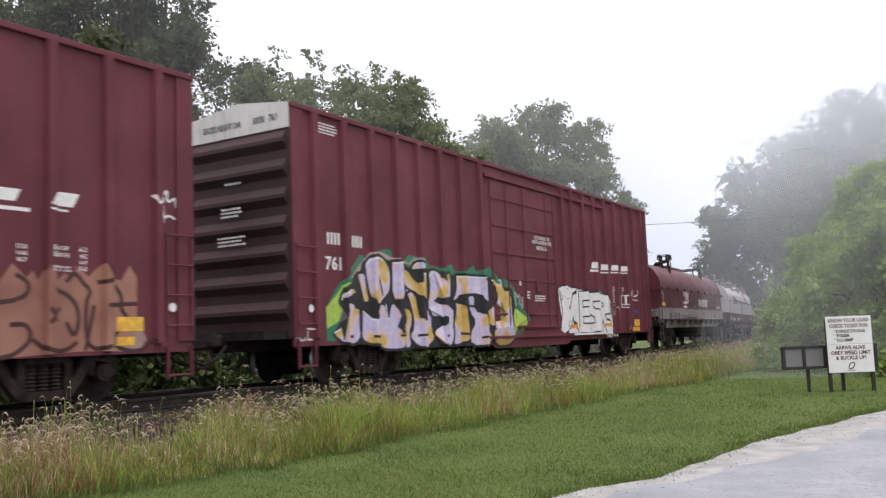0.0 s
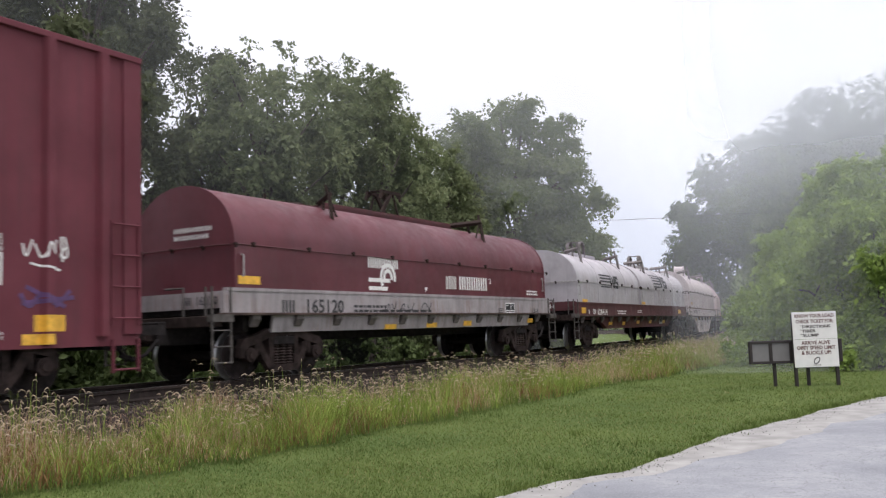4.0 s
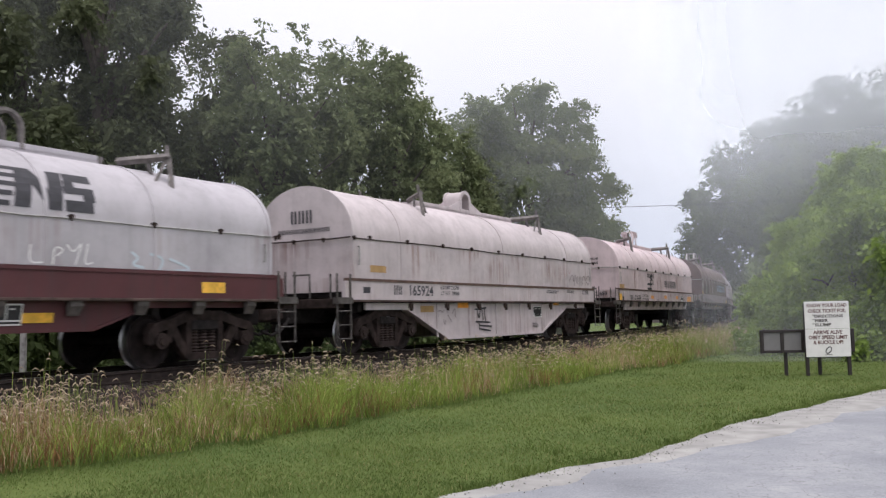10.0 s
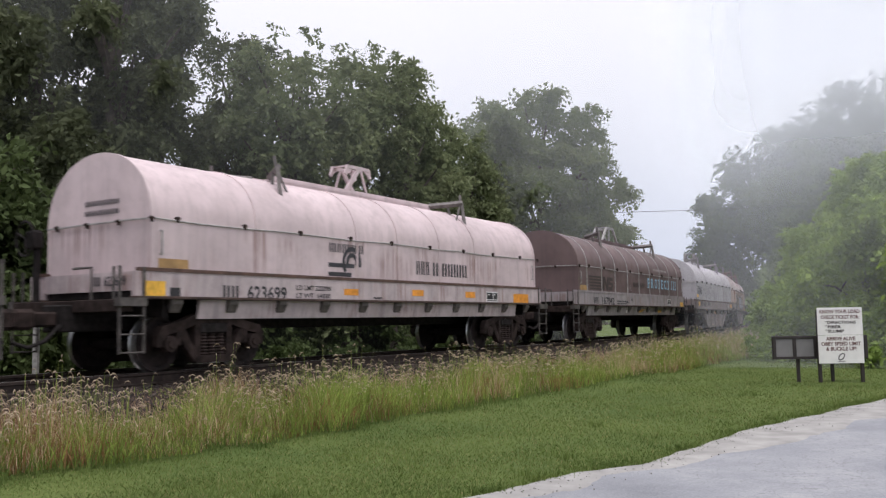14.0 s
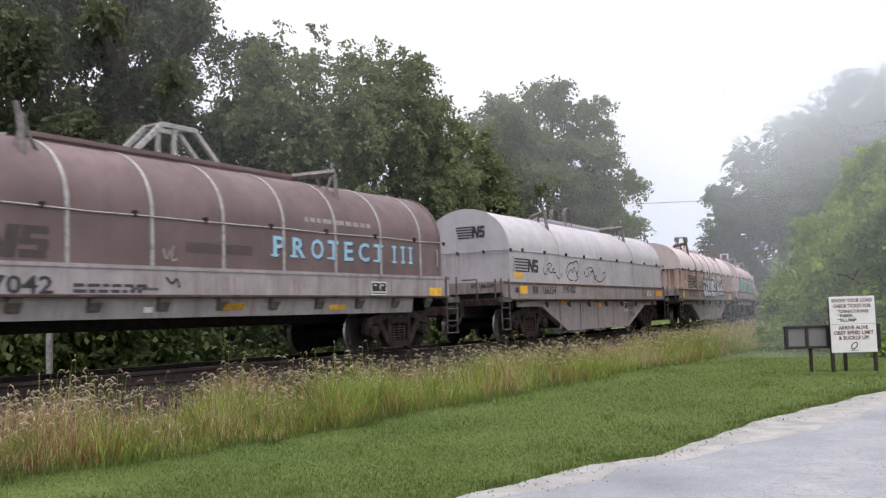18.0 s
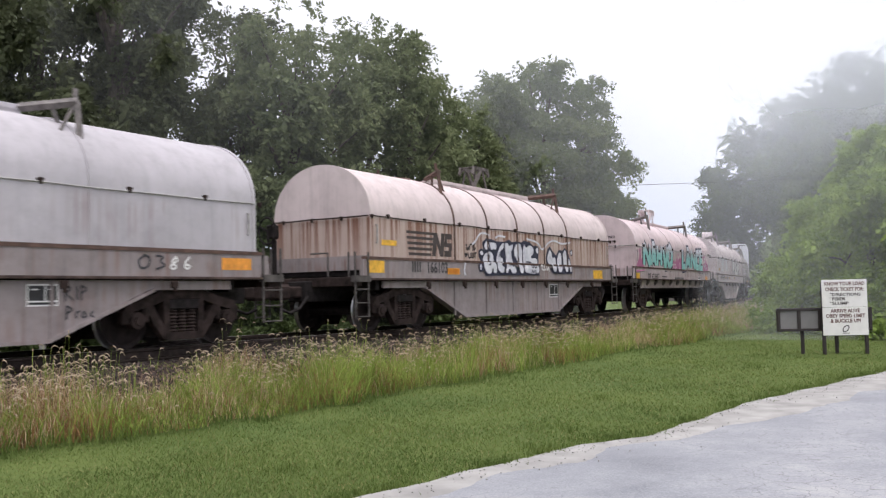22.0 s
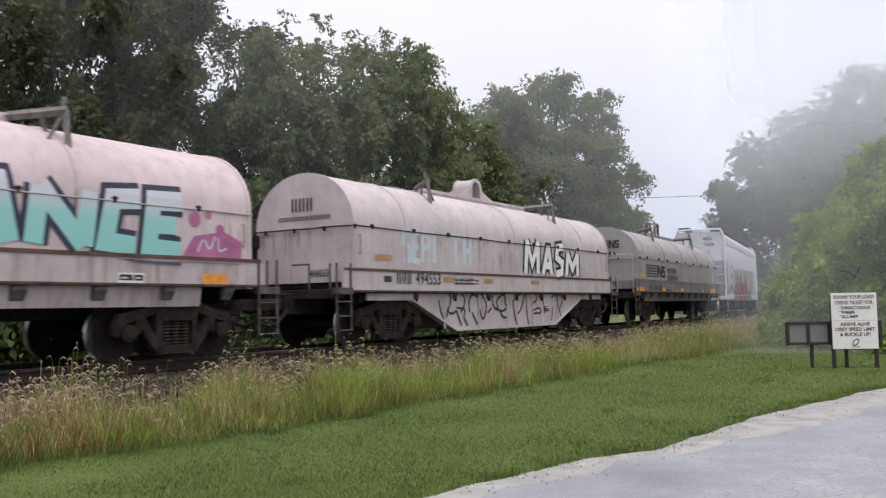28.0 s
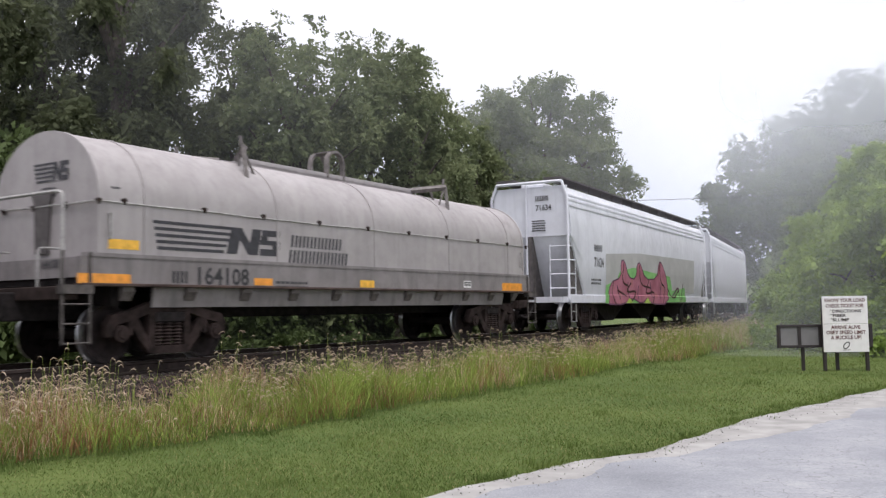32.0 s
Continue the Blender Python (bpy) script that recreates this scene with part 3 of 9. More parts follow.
    box(bm, -1.0, -0.82, -0.03, 0.16, 0.68, 0.94, 0.04)
    _gear["coupler"] = mesh_of(bm, "coupler", M_truck)
    bm = bmesh.new()
    tube(bm, [(-0.3, -0.35, 0.72), (-0.55, -0.36, 0.5), (-0.78, -0.32, 0.42), (-0.98, -0.26, 0.5)], 0.03)
    _gear["air_hose"] = mesh_of(bm, "air_hose", M_black, True)
    return _gear


def bogie(car, x):
    """A two-axle bogie under a car, x from the car's middle. Returns its wheel pairs."""
    g = gear()
    bo = part("bogie", g["bolster"], None, car, loc=(x, 0, 0))
    sets = []
    for side in (-1, 1):
        part("side_frame", g["side_frame%d" % side], None, bo)
        part("spring_cap", g["spring_cap%d" % side], None, bo)
        for k in (-0.18, 0, 0.18):
            part("spring", g["spring%d" % side], None, bo, loc=(k, 0, 0))
        for k in (-0.88, 0.88):
            part("bearing", g["bearing%d" % side], None, bo, loc=(k, 0, WHEEL_R))
    for k in (-0.88, 0.88):
        w = part("wheelset", g["wheelset"], None, bo, loc=(k, 0, WHEEL_R))
        w["at"] = x + k
        sets.append(w)
    return sets


def couplers(car, half):
    g = gear()
    for k in (-1, 1):
        c = part("coupler", g["coupler"], None, car, loc=(k * half, 0, 0))
        h = part("air_hose", g["air_hose"], None, car, loc=(k * half, 0, 0))
        if k > 0:
            c.rotation_euler = h.rotation_euler = (0, 0, math.pi)


def ladder(bm, x0, x1, y, zs, z0, z1, r=0.014):
    for x in (x0, x1):
        box(bm, x - 0.02, x + 0.02, y - 0.012, y + 0.012, z0, z1)
    for z in zs:
        tube(bm, [(x0, y - 0.03, z), (x1, y - 0.03, z)], r)


CARS = []


def new_car(name, label, category, s, wheel_at):
    car = tagged(new(name), label, category, "cars of the train")
    sets = bogie(car, -wheel_at) + bogie(car, wheel_at)
    CARS.append((car, s, sets))
    return car


# ---- covered coil cars ----
COVER_Z, SEAM_Z, TOP_Z, COVER_W = 1.48, 2.27, 3.36, 1.47


def cover_line(n=28):
    pts = [(-COVER_W, COVER_Z), (-COVER_W, SEAM_Z)]
    pts += [(-COVER_W * math.cos(math.pi * i / n), SEAM_Z + (TOP_Z - SEAM_Z) * math.sin(math.pi * i / n) ** 0.92) for i in range(1, n)]
    return pts + [(COVER_W, SEAM_Z), (COVER_W, COVER_Z)]


_line = cover_line(60)
_arc = np.concatenate([[0], np.cumsum([math.dist(a, b) for a, b in zip(_line, _line[1:])])])


def on_cover(u, v, off):
    """The near side of a cover: u along the car, v up its skin from the bottom edge."""
    v = min(max(v, 0.0), _arc[-1] - 0.01)
    i = int(np.searchsorted(_arc, v, side="right")) - 1
    t = (v - _arc[i]) / (_arc[i + 1] - _arc[i])
    a, b = _line[i], _line[i + 1]
    dy, dz = b[0] - a[0], b[1] - a[1]
    k = math.hypot(dy, dz)
    return (u, a[0] + dy * t - dz / k * off, a[1] + dz * t + dy / k * off)


def cover_shell(bm, x0, x1, grow=0.0, n=28, lift=0.0):
    pts = cover_line(n)
    if grow:
        c = (0.0, 2.2)
        pts = [(c[0] + (y - c[0]) * (1 + grow / 1.47), max(COVER_Z + lift, c[1] + (z - c[1]) * (1 + grow / 1.16))) for y, z in pts]
    prism(bm, pts, x0, x1, "x")


def side_at(y):
    """A flat side of a car at y, towards the road."""
    return lambda u, v, off: (u, y - off, v)


def end_at(x):
    """The rear end of a car, as one behind it sees it: u to the right."""
    return lambda u, v, off: (x - off, -u, v)


def lift_bracket(bm, x, k):
    """Guide bracket over the cover: a cross bar on splayed legs with an upright horn."""
    q = 1 if x > 0 else -1
    m, e = abs(x) - 0.42, abs(x) + 0.05
    bar3 = [(q * m, k * 0.27, 3.43), (q * e, k * 1.06, 3.50)]
    tube(bm, bar3, 0.068, 4)
    tube(bm, [(q * e, k * 1.03, 3.50), (q * e, k * 1.12, 2.96)], 0.056, 4)
    tube(bm, [(q * (e - 0.2), k * 0.68, 3.48), (q * (e - 0.12), k * 0.74, 3.18)], 0.04, 4)
    tube(bm, [(q * e, k * 1.0, 3.50), (q * (e - 0.28), k * 1.02, 3.02)], 0.026)
    tube(bm, [(q * e, k * 0.98, 3.52), (q * (e + 0.02), k * 0.96, 3.70)], 0.045, 4)


def hoop(bm, kind):
    if kind == "arch":
        # an inverted trough on two pairs of pointed gussets
        pts = [(-0.24, 3.38), (-0.24, 3.70)] + [(-0.24 * math.cos(a), 3.70 + 0.22 * math.sin(a)) for a in (math.pi * i / 10 for i in range(1, 10))] + [(0.24, 3.70), (0.24, 3.38)]
        bar(bm, pts, 0.035, -0.30, 0.30)
        for y in (-0.29, 0.29):
            bar(bm, pts, 0.09, y - 0.025, y + 0.025)
            for k in (-1, 1):
                prism(bm, [(k * 0.24, 3.40), (k * 0.86, 3.40), (k * 0.86, 3.46), (k * 0.24, 3.70)], y - 0.012, y + 0.012)
    elif kind == "loop":
        # two bent bands joined by a strap
        pts = [(-0.25, 3.38), (-0.25, 3.70)] + [(-0.25 * math.cos(a), 3.70 + 0.24 * math.sin(a)) for a in (math.pi * i / 10 for i in range(1, 10))] + [(0.25, 3.70), (0.25, 3.38)]
        for y in (-0.26, 0.26):
            bar(bm, pts, 0.05, y - 0.06, y + 0.06)
        box(bm, -0.12, 0.12, -0.30, 0.30, 3.93, 3.955)
        for k in (-1, 1):
            box(bm, k * 0.25 - 0.03, k * 0.25 + 0.03, -0.26, 0.26, 3.40, 3.46)
    elif kind == "trap":
        # a cross head with drooping ends on raking legs
        for y, k in ((-0.24, -1), (0.24, 1)):
            bar(bm, [(-0.42, 3.80), (-0.36, 3.98), (0.36, 3.98), (0.42, 3.80)], 0.07, y - 0.03, y + 0.03)
            for q in (-1, 1):
                prism(bm, [(q * 0.40, 3.94), (q * 0.40, 3.82), (q * 0.20, 3.94)], y - 0.012, y + 0.012)
            bar(bm, [(k * -0.02, 3.97), (k * 0.44, 3.40)], 0.10, y - 0.03, y + 0.03)
            bar(bm, [(k * -0.10, 3.95), (k * -0.32, 3.40)], 0.045, y - 0.02, y + 0.02)
        for x in (-0.3, 0.3):
            box(bm, x - 0.06, x + 0.06, -0.27, 0.27, 3.985, 4.01)
    else:
        for y in (-0.24, 0.24):
            bar(bm, [(-0.95, 3.36), (-0.34, 3.95), (0.34, 3.95), (0.95, 3.36)], 0.08, y - 0.04, y + 0.04)
            bar(bm, [(-0.10, 3.36), (-0.08, 3.95)], 0.07, y - 0.03, y + 0.03)
        for x in (-0.3, 0.3):
            box(bm, x - 0.06, x + 0.06, -0.27, 0.27, 3.955, 3.985)


def rounded3(pts, r):
    """A polyline with its corners cut twice over a length r."""
    pts = [Vector(p) for p in pts]
    out = [pts[0]]
    for a, b, c in zip(pts, pts[1:], pts[2:]):
        p, q = b + (a - b).normalized() * r, b + (c - b).normalized() * r
        out += [p, b * 0.5 + p * 0.35 + q * 0.15, b * 0.5 + p * 0.15 + q * 0.35, q]
    return out + [pts[-1]]


def clip_mesh():
    if "clip" not in _gear:
        bm = bmesh.new()
        box(bm, -0.026, 0.026, -0.024, 0.024, -0.03, 0.026, 0.006)
        box(bm, -0.045, 0.045, -0.012, 0.026, -0.012, 0.012)
        box(bm, -0.012, 0.012, -0.02, 0.02, -0.06, -0.02)
        _gear["clip"] = mesh_of(bm, "clip", M_clip)
    return _gear["clip"]


def hook_mesh():
    if "hook" not in _gear:
        bm = bmesh.new()
        box(bm, -0.055, 0.055, -0.05, 0.02, -0.05, 0.06, 0.012)
        box(bm, -0.022, 0.022, -0.06, 0.0, -0.10, -0.03, 0.008)
        _gear["hook"] = mesh_of(bm, "tie_hook", M_clip)
    return _gear["hook"]


def coil_car(s, half, label, M_cover, M_sill, under, kind="arch", M_low=None, M_brk=None, ribs=(), pieces=1, end_stuff=True, M_lip=None, M_rope=None, M_horn=None, M_hoop=None, railing=False):
    """A coil car: frame, side sills, bogies, ladders and a rounded steel cover (or two)."""
    M_low, M_brk, M_lip = M_low or M_sill, M_brk or M_cover, M_lip or M_sill
    M_rope, M_horn, M_hoop = M_rope or M_galv, M_horn or M_bracket, M_hoop or M_brk
    car = new_car("coil_car", label, "rail car", s, half - 1.38)
    L = half
    up = 0.07 if under == "ribbed" else 0.0
    # frame
    bm = bmesh.new()
    box(bm, -L - 0.75, L + 0.75, -0.28, 0.28, 0.62, 1.02, 0.02)
    for x in np.linspace(-L + 0.4, L - 0.4, 9):
        box(bm, x - 0.06, x + 0.06, -1.3, 1.3, 0.82, 1.2)
    box(bm, -L - 0.05, L + 0.05, -1.36, 1.36, 1.12, 1.40)
    part("frame", bm, M_black, car, "grimy steel centre frame and floor")
    for k in (-1, 1):
        bm = bmesh.new()
        y = k * HALF
        box(bm, -L - 0.28, L + 0.28, min(y, y - k * 0.1), max(y, y - k * 0.1), 1.06 + up, 1.42 + up)
        sill = part("side_sill", bm, M_sill, car)
        bm = bmesh.new()
        box(bm, -L - 0.28, L + 0.28, min(y + k * 0.05, y - k * 0.16), max(y + k * 0.05, y - k * 0.16), 1.015 + up, 1.058 + up, 0.008)
        part("sill_ledge", bm, M_ledge, car, "thin grimy ledge under the sill")
        bm = bmesh.new()
        box(bm, -L - 0.2, L + 0.2, min(y + k * 0.015, y - k * 0.12), max(y + k * 0.015, y - k * 0.12), 1.42 + up, 1.475 + up)
        part("sill_cap", bm, M_lip, car)
        if k < 0:
            near_sill = sill
        if under == "belly":
            bm = bmesh.new()
            prism(bm, [(-L + 0.5, 0.86), (-4.2, 0.86), (-2.62, 0.20), (2.55, 0.20), (4.15, 0.86), (L - 0.5, 0.86), (L - 0.5, 1.0), (-L + 0.5, 1.0)], min(k * 1.40, k * 1.34), max(k * 1.40, k * 1.34))
            bar(bm, [(-4.3, 0.86), (-2.62, 0.20), (2.55, 0.20), (4.25, 0.86)], 0.05, min(k * 1.44, k * 1.22), max(k * 1.44, k * 1.22))
            for x in (-3.1, -1.6, -0.2, 1.2, 2.6):
                box(bm, x - 0.025, x + 0.025, min(k * 1.40, k * 1.43), max(k * 1.40, k * 1.43), 0.24, 0.99)
            part("belly_plate", bm, M_low, car, "deep trapezoid side plate between the bogies")
            for x in (-4.6, -3.1, -1.6, -0.2, 1.2, 2.6, 4.4):
                part("tie_hook", hook_mesh(), None, car, loc=(x, k * 1.43, 0.93))
        else:
            bm = bmesh.new()
            if under == "flat":
                prism(bm, [(-L + 0.3, 1.02), (-L + 0.3, 0.92), (-L + 2.6, 0.92), (-L + 3.5, 0.62), (L - 3.5, 0.62), (L - 2.6, 0.92), (L - 0.3, 0.92), (L - 0.3, 1.02)], min(k * 1.345, k * 1.29), max(k * 1.345, k * 1.29))
                bar(bm, [(-L + 2.6, 0.92), (-L + 3.5, 0.62), (L - 3.5, 0.62), (L - 2.6, 0.92)], 0.04, min(k * 1.37, k * 1.2), max(k * 1.37, k * 1.2))
            else:
                prism(bm, [(k * 1.42, 1.02 + up), (k * 1.36, 0.72 + up), (k * 1.30, 0.72 + up), (k * 1.34, 1.02 + up)], -L + 1.0, L - 1.0, "x")
            part("side_skirt", bm, M_low, car)
            n = int(2 * L / 1.1)
            bm = bmesh.new()
            prism(bm, [(k * 1.50, 1.0), (k * 1.50, 0.93), (k * 1.40, 0.80), (k * 1.38, 1.0)], -0.10, 0.10, "x")
            me = mesh_of(bm, "stake_bracket", M_steel)
            for i in range(n):
                part("stake_bracket", me, None, car, loc=(-L + 0.5 + i * (2 * L - 1.0) / (n - 1), 0, 0.015 + up))
    # end beams, platforms, ladders and rails at both ends
    for k in (-1, 1):
        bm = bmesh.new()
        x = k * (L + 0.3)
        box(bm, min(x, x + k * 0.28), max(x, x + k * 0.28), -1.48, 1.48, 0.90, 1.08, 0.01)
        box(bm, min(k * (L + 0.02), x), max(k * (L + 0.02), x), -1.44, 1.44, 1.02, 1.06)
        part("end_beam", bm, M_truck, car, "grimy end beam and platform")
        bm = bmesh.new()
        box(bm, min(k * (L + 0.06), k * (L + 0.10)), max(k * (L + 0.06), k * (L + 0.10)), -1.42, 1.42, 1.22, 1.50)
        part("end_plate", bm, M_sill, car)
        for y in (-1.52, 1.52):
            bm = bmesh.new()
            xa, xb = sorted((k * (L + 0.14), k * (L + 0.56)))
            ladder(bm, xa, xb, y, (0.32, 0.58, 0.84), 0.30, 1.55)
            box(bm, xa - 0.03, xb + 0.03, y - 0.05, y + 0.09, 0.98, 1.10)
            part("ladder", bm, M_worn, car, "worn steel step ladder with grab irons")
        if end_stuff:
            xe = k * (L + 0.52)
            for pts in ([(xe, -1.3, 1.06), (xe, -1.3, 1.55)], [(xe, -0.7, 1.06), (xe, -0.7, 1.55), (xe, -0.2, 1.55)], [(xe, 1.3, 1.06), (xe, 1.3, 1.55)]):
                bm = bmesh.new()
                tube(bm, pts, 0.022)
                part("grab_iron", bm, M_worn, car)
    if railing:
        # bent tube rail across the rear platform and a draw plate on the cover's end
        bm = bmesh.new()
        xr = -(L + 0.50)
        tube(bm, rounded3([(xr, -1.40, 1.06), (xr, -1.40, 2.36), (xr, 1.40, 2.36), (xr, 1.40, 1.06)], 0.14), 0.026, 6)
        for y0 in (-0.75, 0.75):
            tube(bm, rounded3([(xr, y0, 1.06), (xr, y0, 1.62), (xr + 0.35, y0, 1.62)], 0.08), 0.02, 6)
        part("end_railing", bm, M_galv, car, "bent pale tube rail across the end platform", True)
        bm = bmesh.new()
        prism(bm, [(-0.30, 2.46), (-0.22, 2.30), (-0.17, 1.58), (0.17, 1.58), (0.22, 2.30), (0.30, 2.46)], -L - 0.05, -L - 0.004, "x")
        part("draw_plate", bm, M_shade, car)
    if end_stuff:
        # hand brake at the rear end
        bm = bmesh.new()
        xe = -(L + 0.45)
        box(bm, xe - 0.04, xe + 0.04, 0.96, 1.08, 1.05, 2.2, 0.015)
        box(bm, xe - 0.14, xe + 0.06, 0.90, 1.14, 1.90, 2.18, 0.03)
        ring = [(xe - 0.2, 1.02 + 0.27 * math.cos(a), 2.05 + 0.27 * math.sin(a)) for a in (2 * math.pi * i / 16 for i in range(17))]
        tube(bm, ring, 0.02, 5)
        for a in (0.4, 2.5, 4.6):
            tube(bm, [(xe - 0.2, 1.02, 2.05), (xe - 0.2, 1.02 + 0.26 * math.cos(a), 2.05 + 0.26 * math.sin(a))], 0.014, 5)
        part("hand_brake", bm, M_black, car, "hand brake wheel and housing on the end platform")
    couplers(car, L + 0.55)
    # covers
    spans = [(-L, L)] if pieces == 1 else [(-L, -0.55), (-0.25, L)]
    near_cover = None
    for i, (a, b) in enumerate(spans):
        bm = bmesh.new()
        cover_shell(bm, a, b)
        cov = part("cover", bm, M_cover, car, "rounded sheet-steel cover", True)
        near_cover = near_cover or cov
        mid = (a + b) / 2
        for x in (a + 0.03, b - 0.03):
            bm = bmesh.new()
            cover_shell(bm, x - 0.035, x + 0.035, 0.018)
            part("rim", bm, M_cover, cov, "", True)
        for x in ribs:
            if a < x < b:
                bm = bmesh.new()
                cover_shell(bm, x - 0.03, x + 0.03, 0.016)
                part("rib", bm, M_hoop if kind == "wide" else M_lip if M_cover is M_stain else M_cover, cov, "", True)
        # tie rail and rusty clips along the seam
        sag = random.Random(int(s * 10) + i)
        for k in (-1, 1):
            bm = bmesh.new()
            tube(bm, [(x, k * (COVER_W + 0.016), SEAM_Z + sag.uniform(-0.014, 0.012)) for x in np.linspace(a, b, 14)], 0.012, 5)
            part("seam_rail", bm, M_rope, cov, "thin tie rail along the cover")
            for x in np.arange(a + 0.25, b, 1.38):
                part("clip", clip_mesh(), None, cov, loc=(x + sag.uniform(-0.06, 0.06), k * (COVER_W + 0.012), SEAM_Z))
        for x, k in ((a, -1), (b, 1)):
            bm = bmesh.new()
            tube(bm, [(x + k * 0.045, y, SEAM_Z + sag.uniform(-0.01, 0.01)) for y in np.linspace(-COVER_W + 0.02, COVER_W - 0.02, 6)], 0.015, 5)
            part("seam_rail", bm, M_rope, cov)
            for y in (-1.3, -0.55, 0.2, 0.95):
                part("clip", clip_mesh(), None, cov, loc=(x + k * 0.04, y, SEAM_Z))
        if pieces == 1:
            bx = (-3.15, 3.15)
            board = (-2.75, 2.75)
        else:
            bx = (mid - 2.3, mid + 2.3)
            board = (mid - 1.5, mid + 1.5)
        for x in bx:
            for k in (-1, 1):
                bm = bmesh.new()
                lift_bracket(bm, x, k)
                part("lift_bracket", bm, M_horn, cov, "steel lifting bracket with a bent horn", True)
        bm = bmesh.new()
        box(bm, board[0], board[1], -0.30, 0.30, 3.36, 3.40)
        for k in (-1, 1):
            box(bm, board[0], board[1], min(k * 0.30, k * 0.27), max(k * 0.30, k * 0.27), 3.34, 3.47)
        part("running_board", bm, M_brk, cov)
        bm = bmesh.new()
        hoop(bm, kind)
        part("lifting_hoop", bm, M_hoop, cov, "", True, loc=(mid, 0, 0))
        for x in (a + 0.18, b - 0.18):
            bm = bmesh.new()
            tube(bm, [(x, -COVER_W - 0.05, 1.75), (x, -COVER_W - 0.05, 2.1)], 0.015)
            tube(bm, [(x, -COVER_W, 1.75), (x, -COVER_W - 0.05, 1.75)], 0.015)
            tube(bm, [(x, -COVER_W, 2.1), (x, -COVER_W - 0.05, 2.1)], 0.015)
            part("corner_grip", bm, M_galv, cov)
    return car, near_cover, near_sill


# ---- boxcars ----
BOX_Z0, BOX_Z1 = 0.70, 4.93


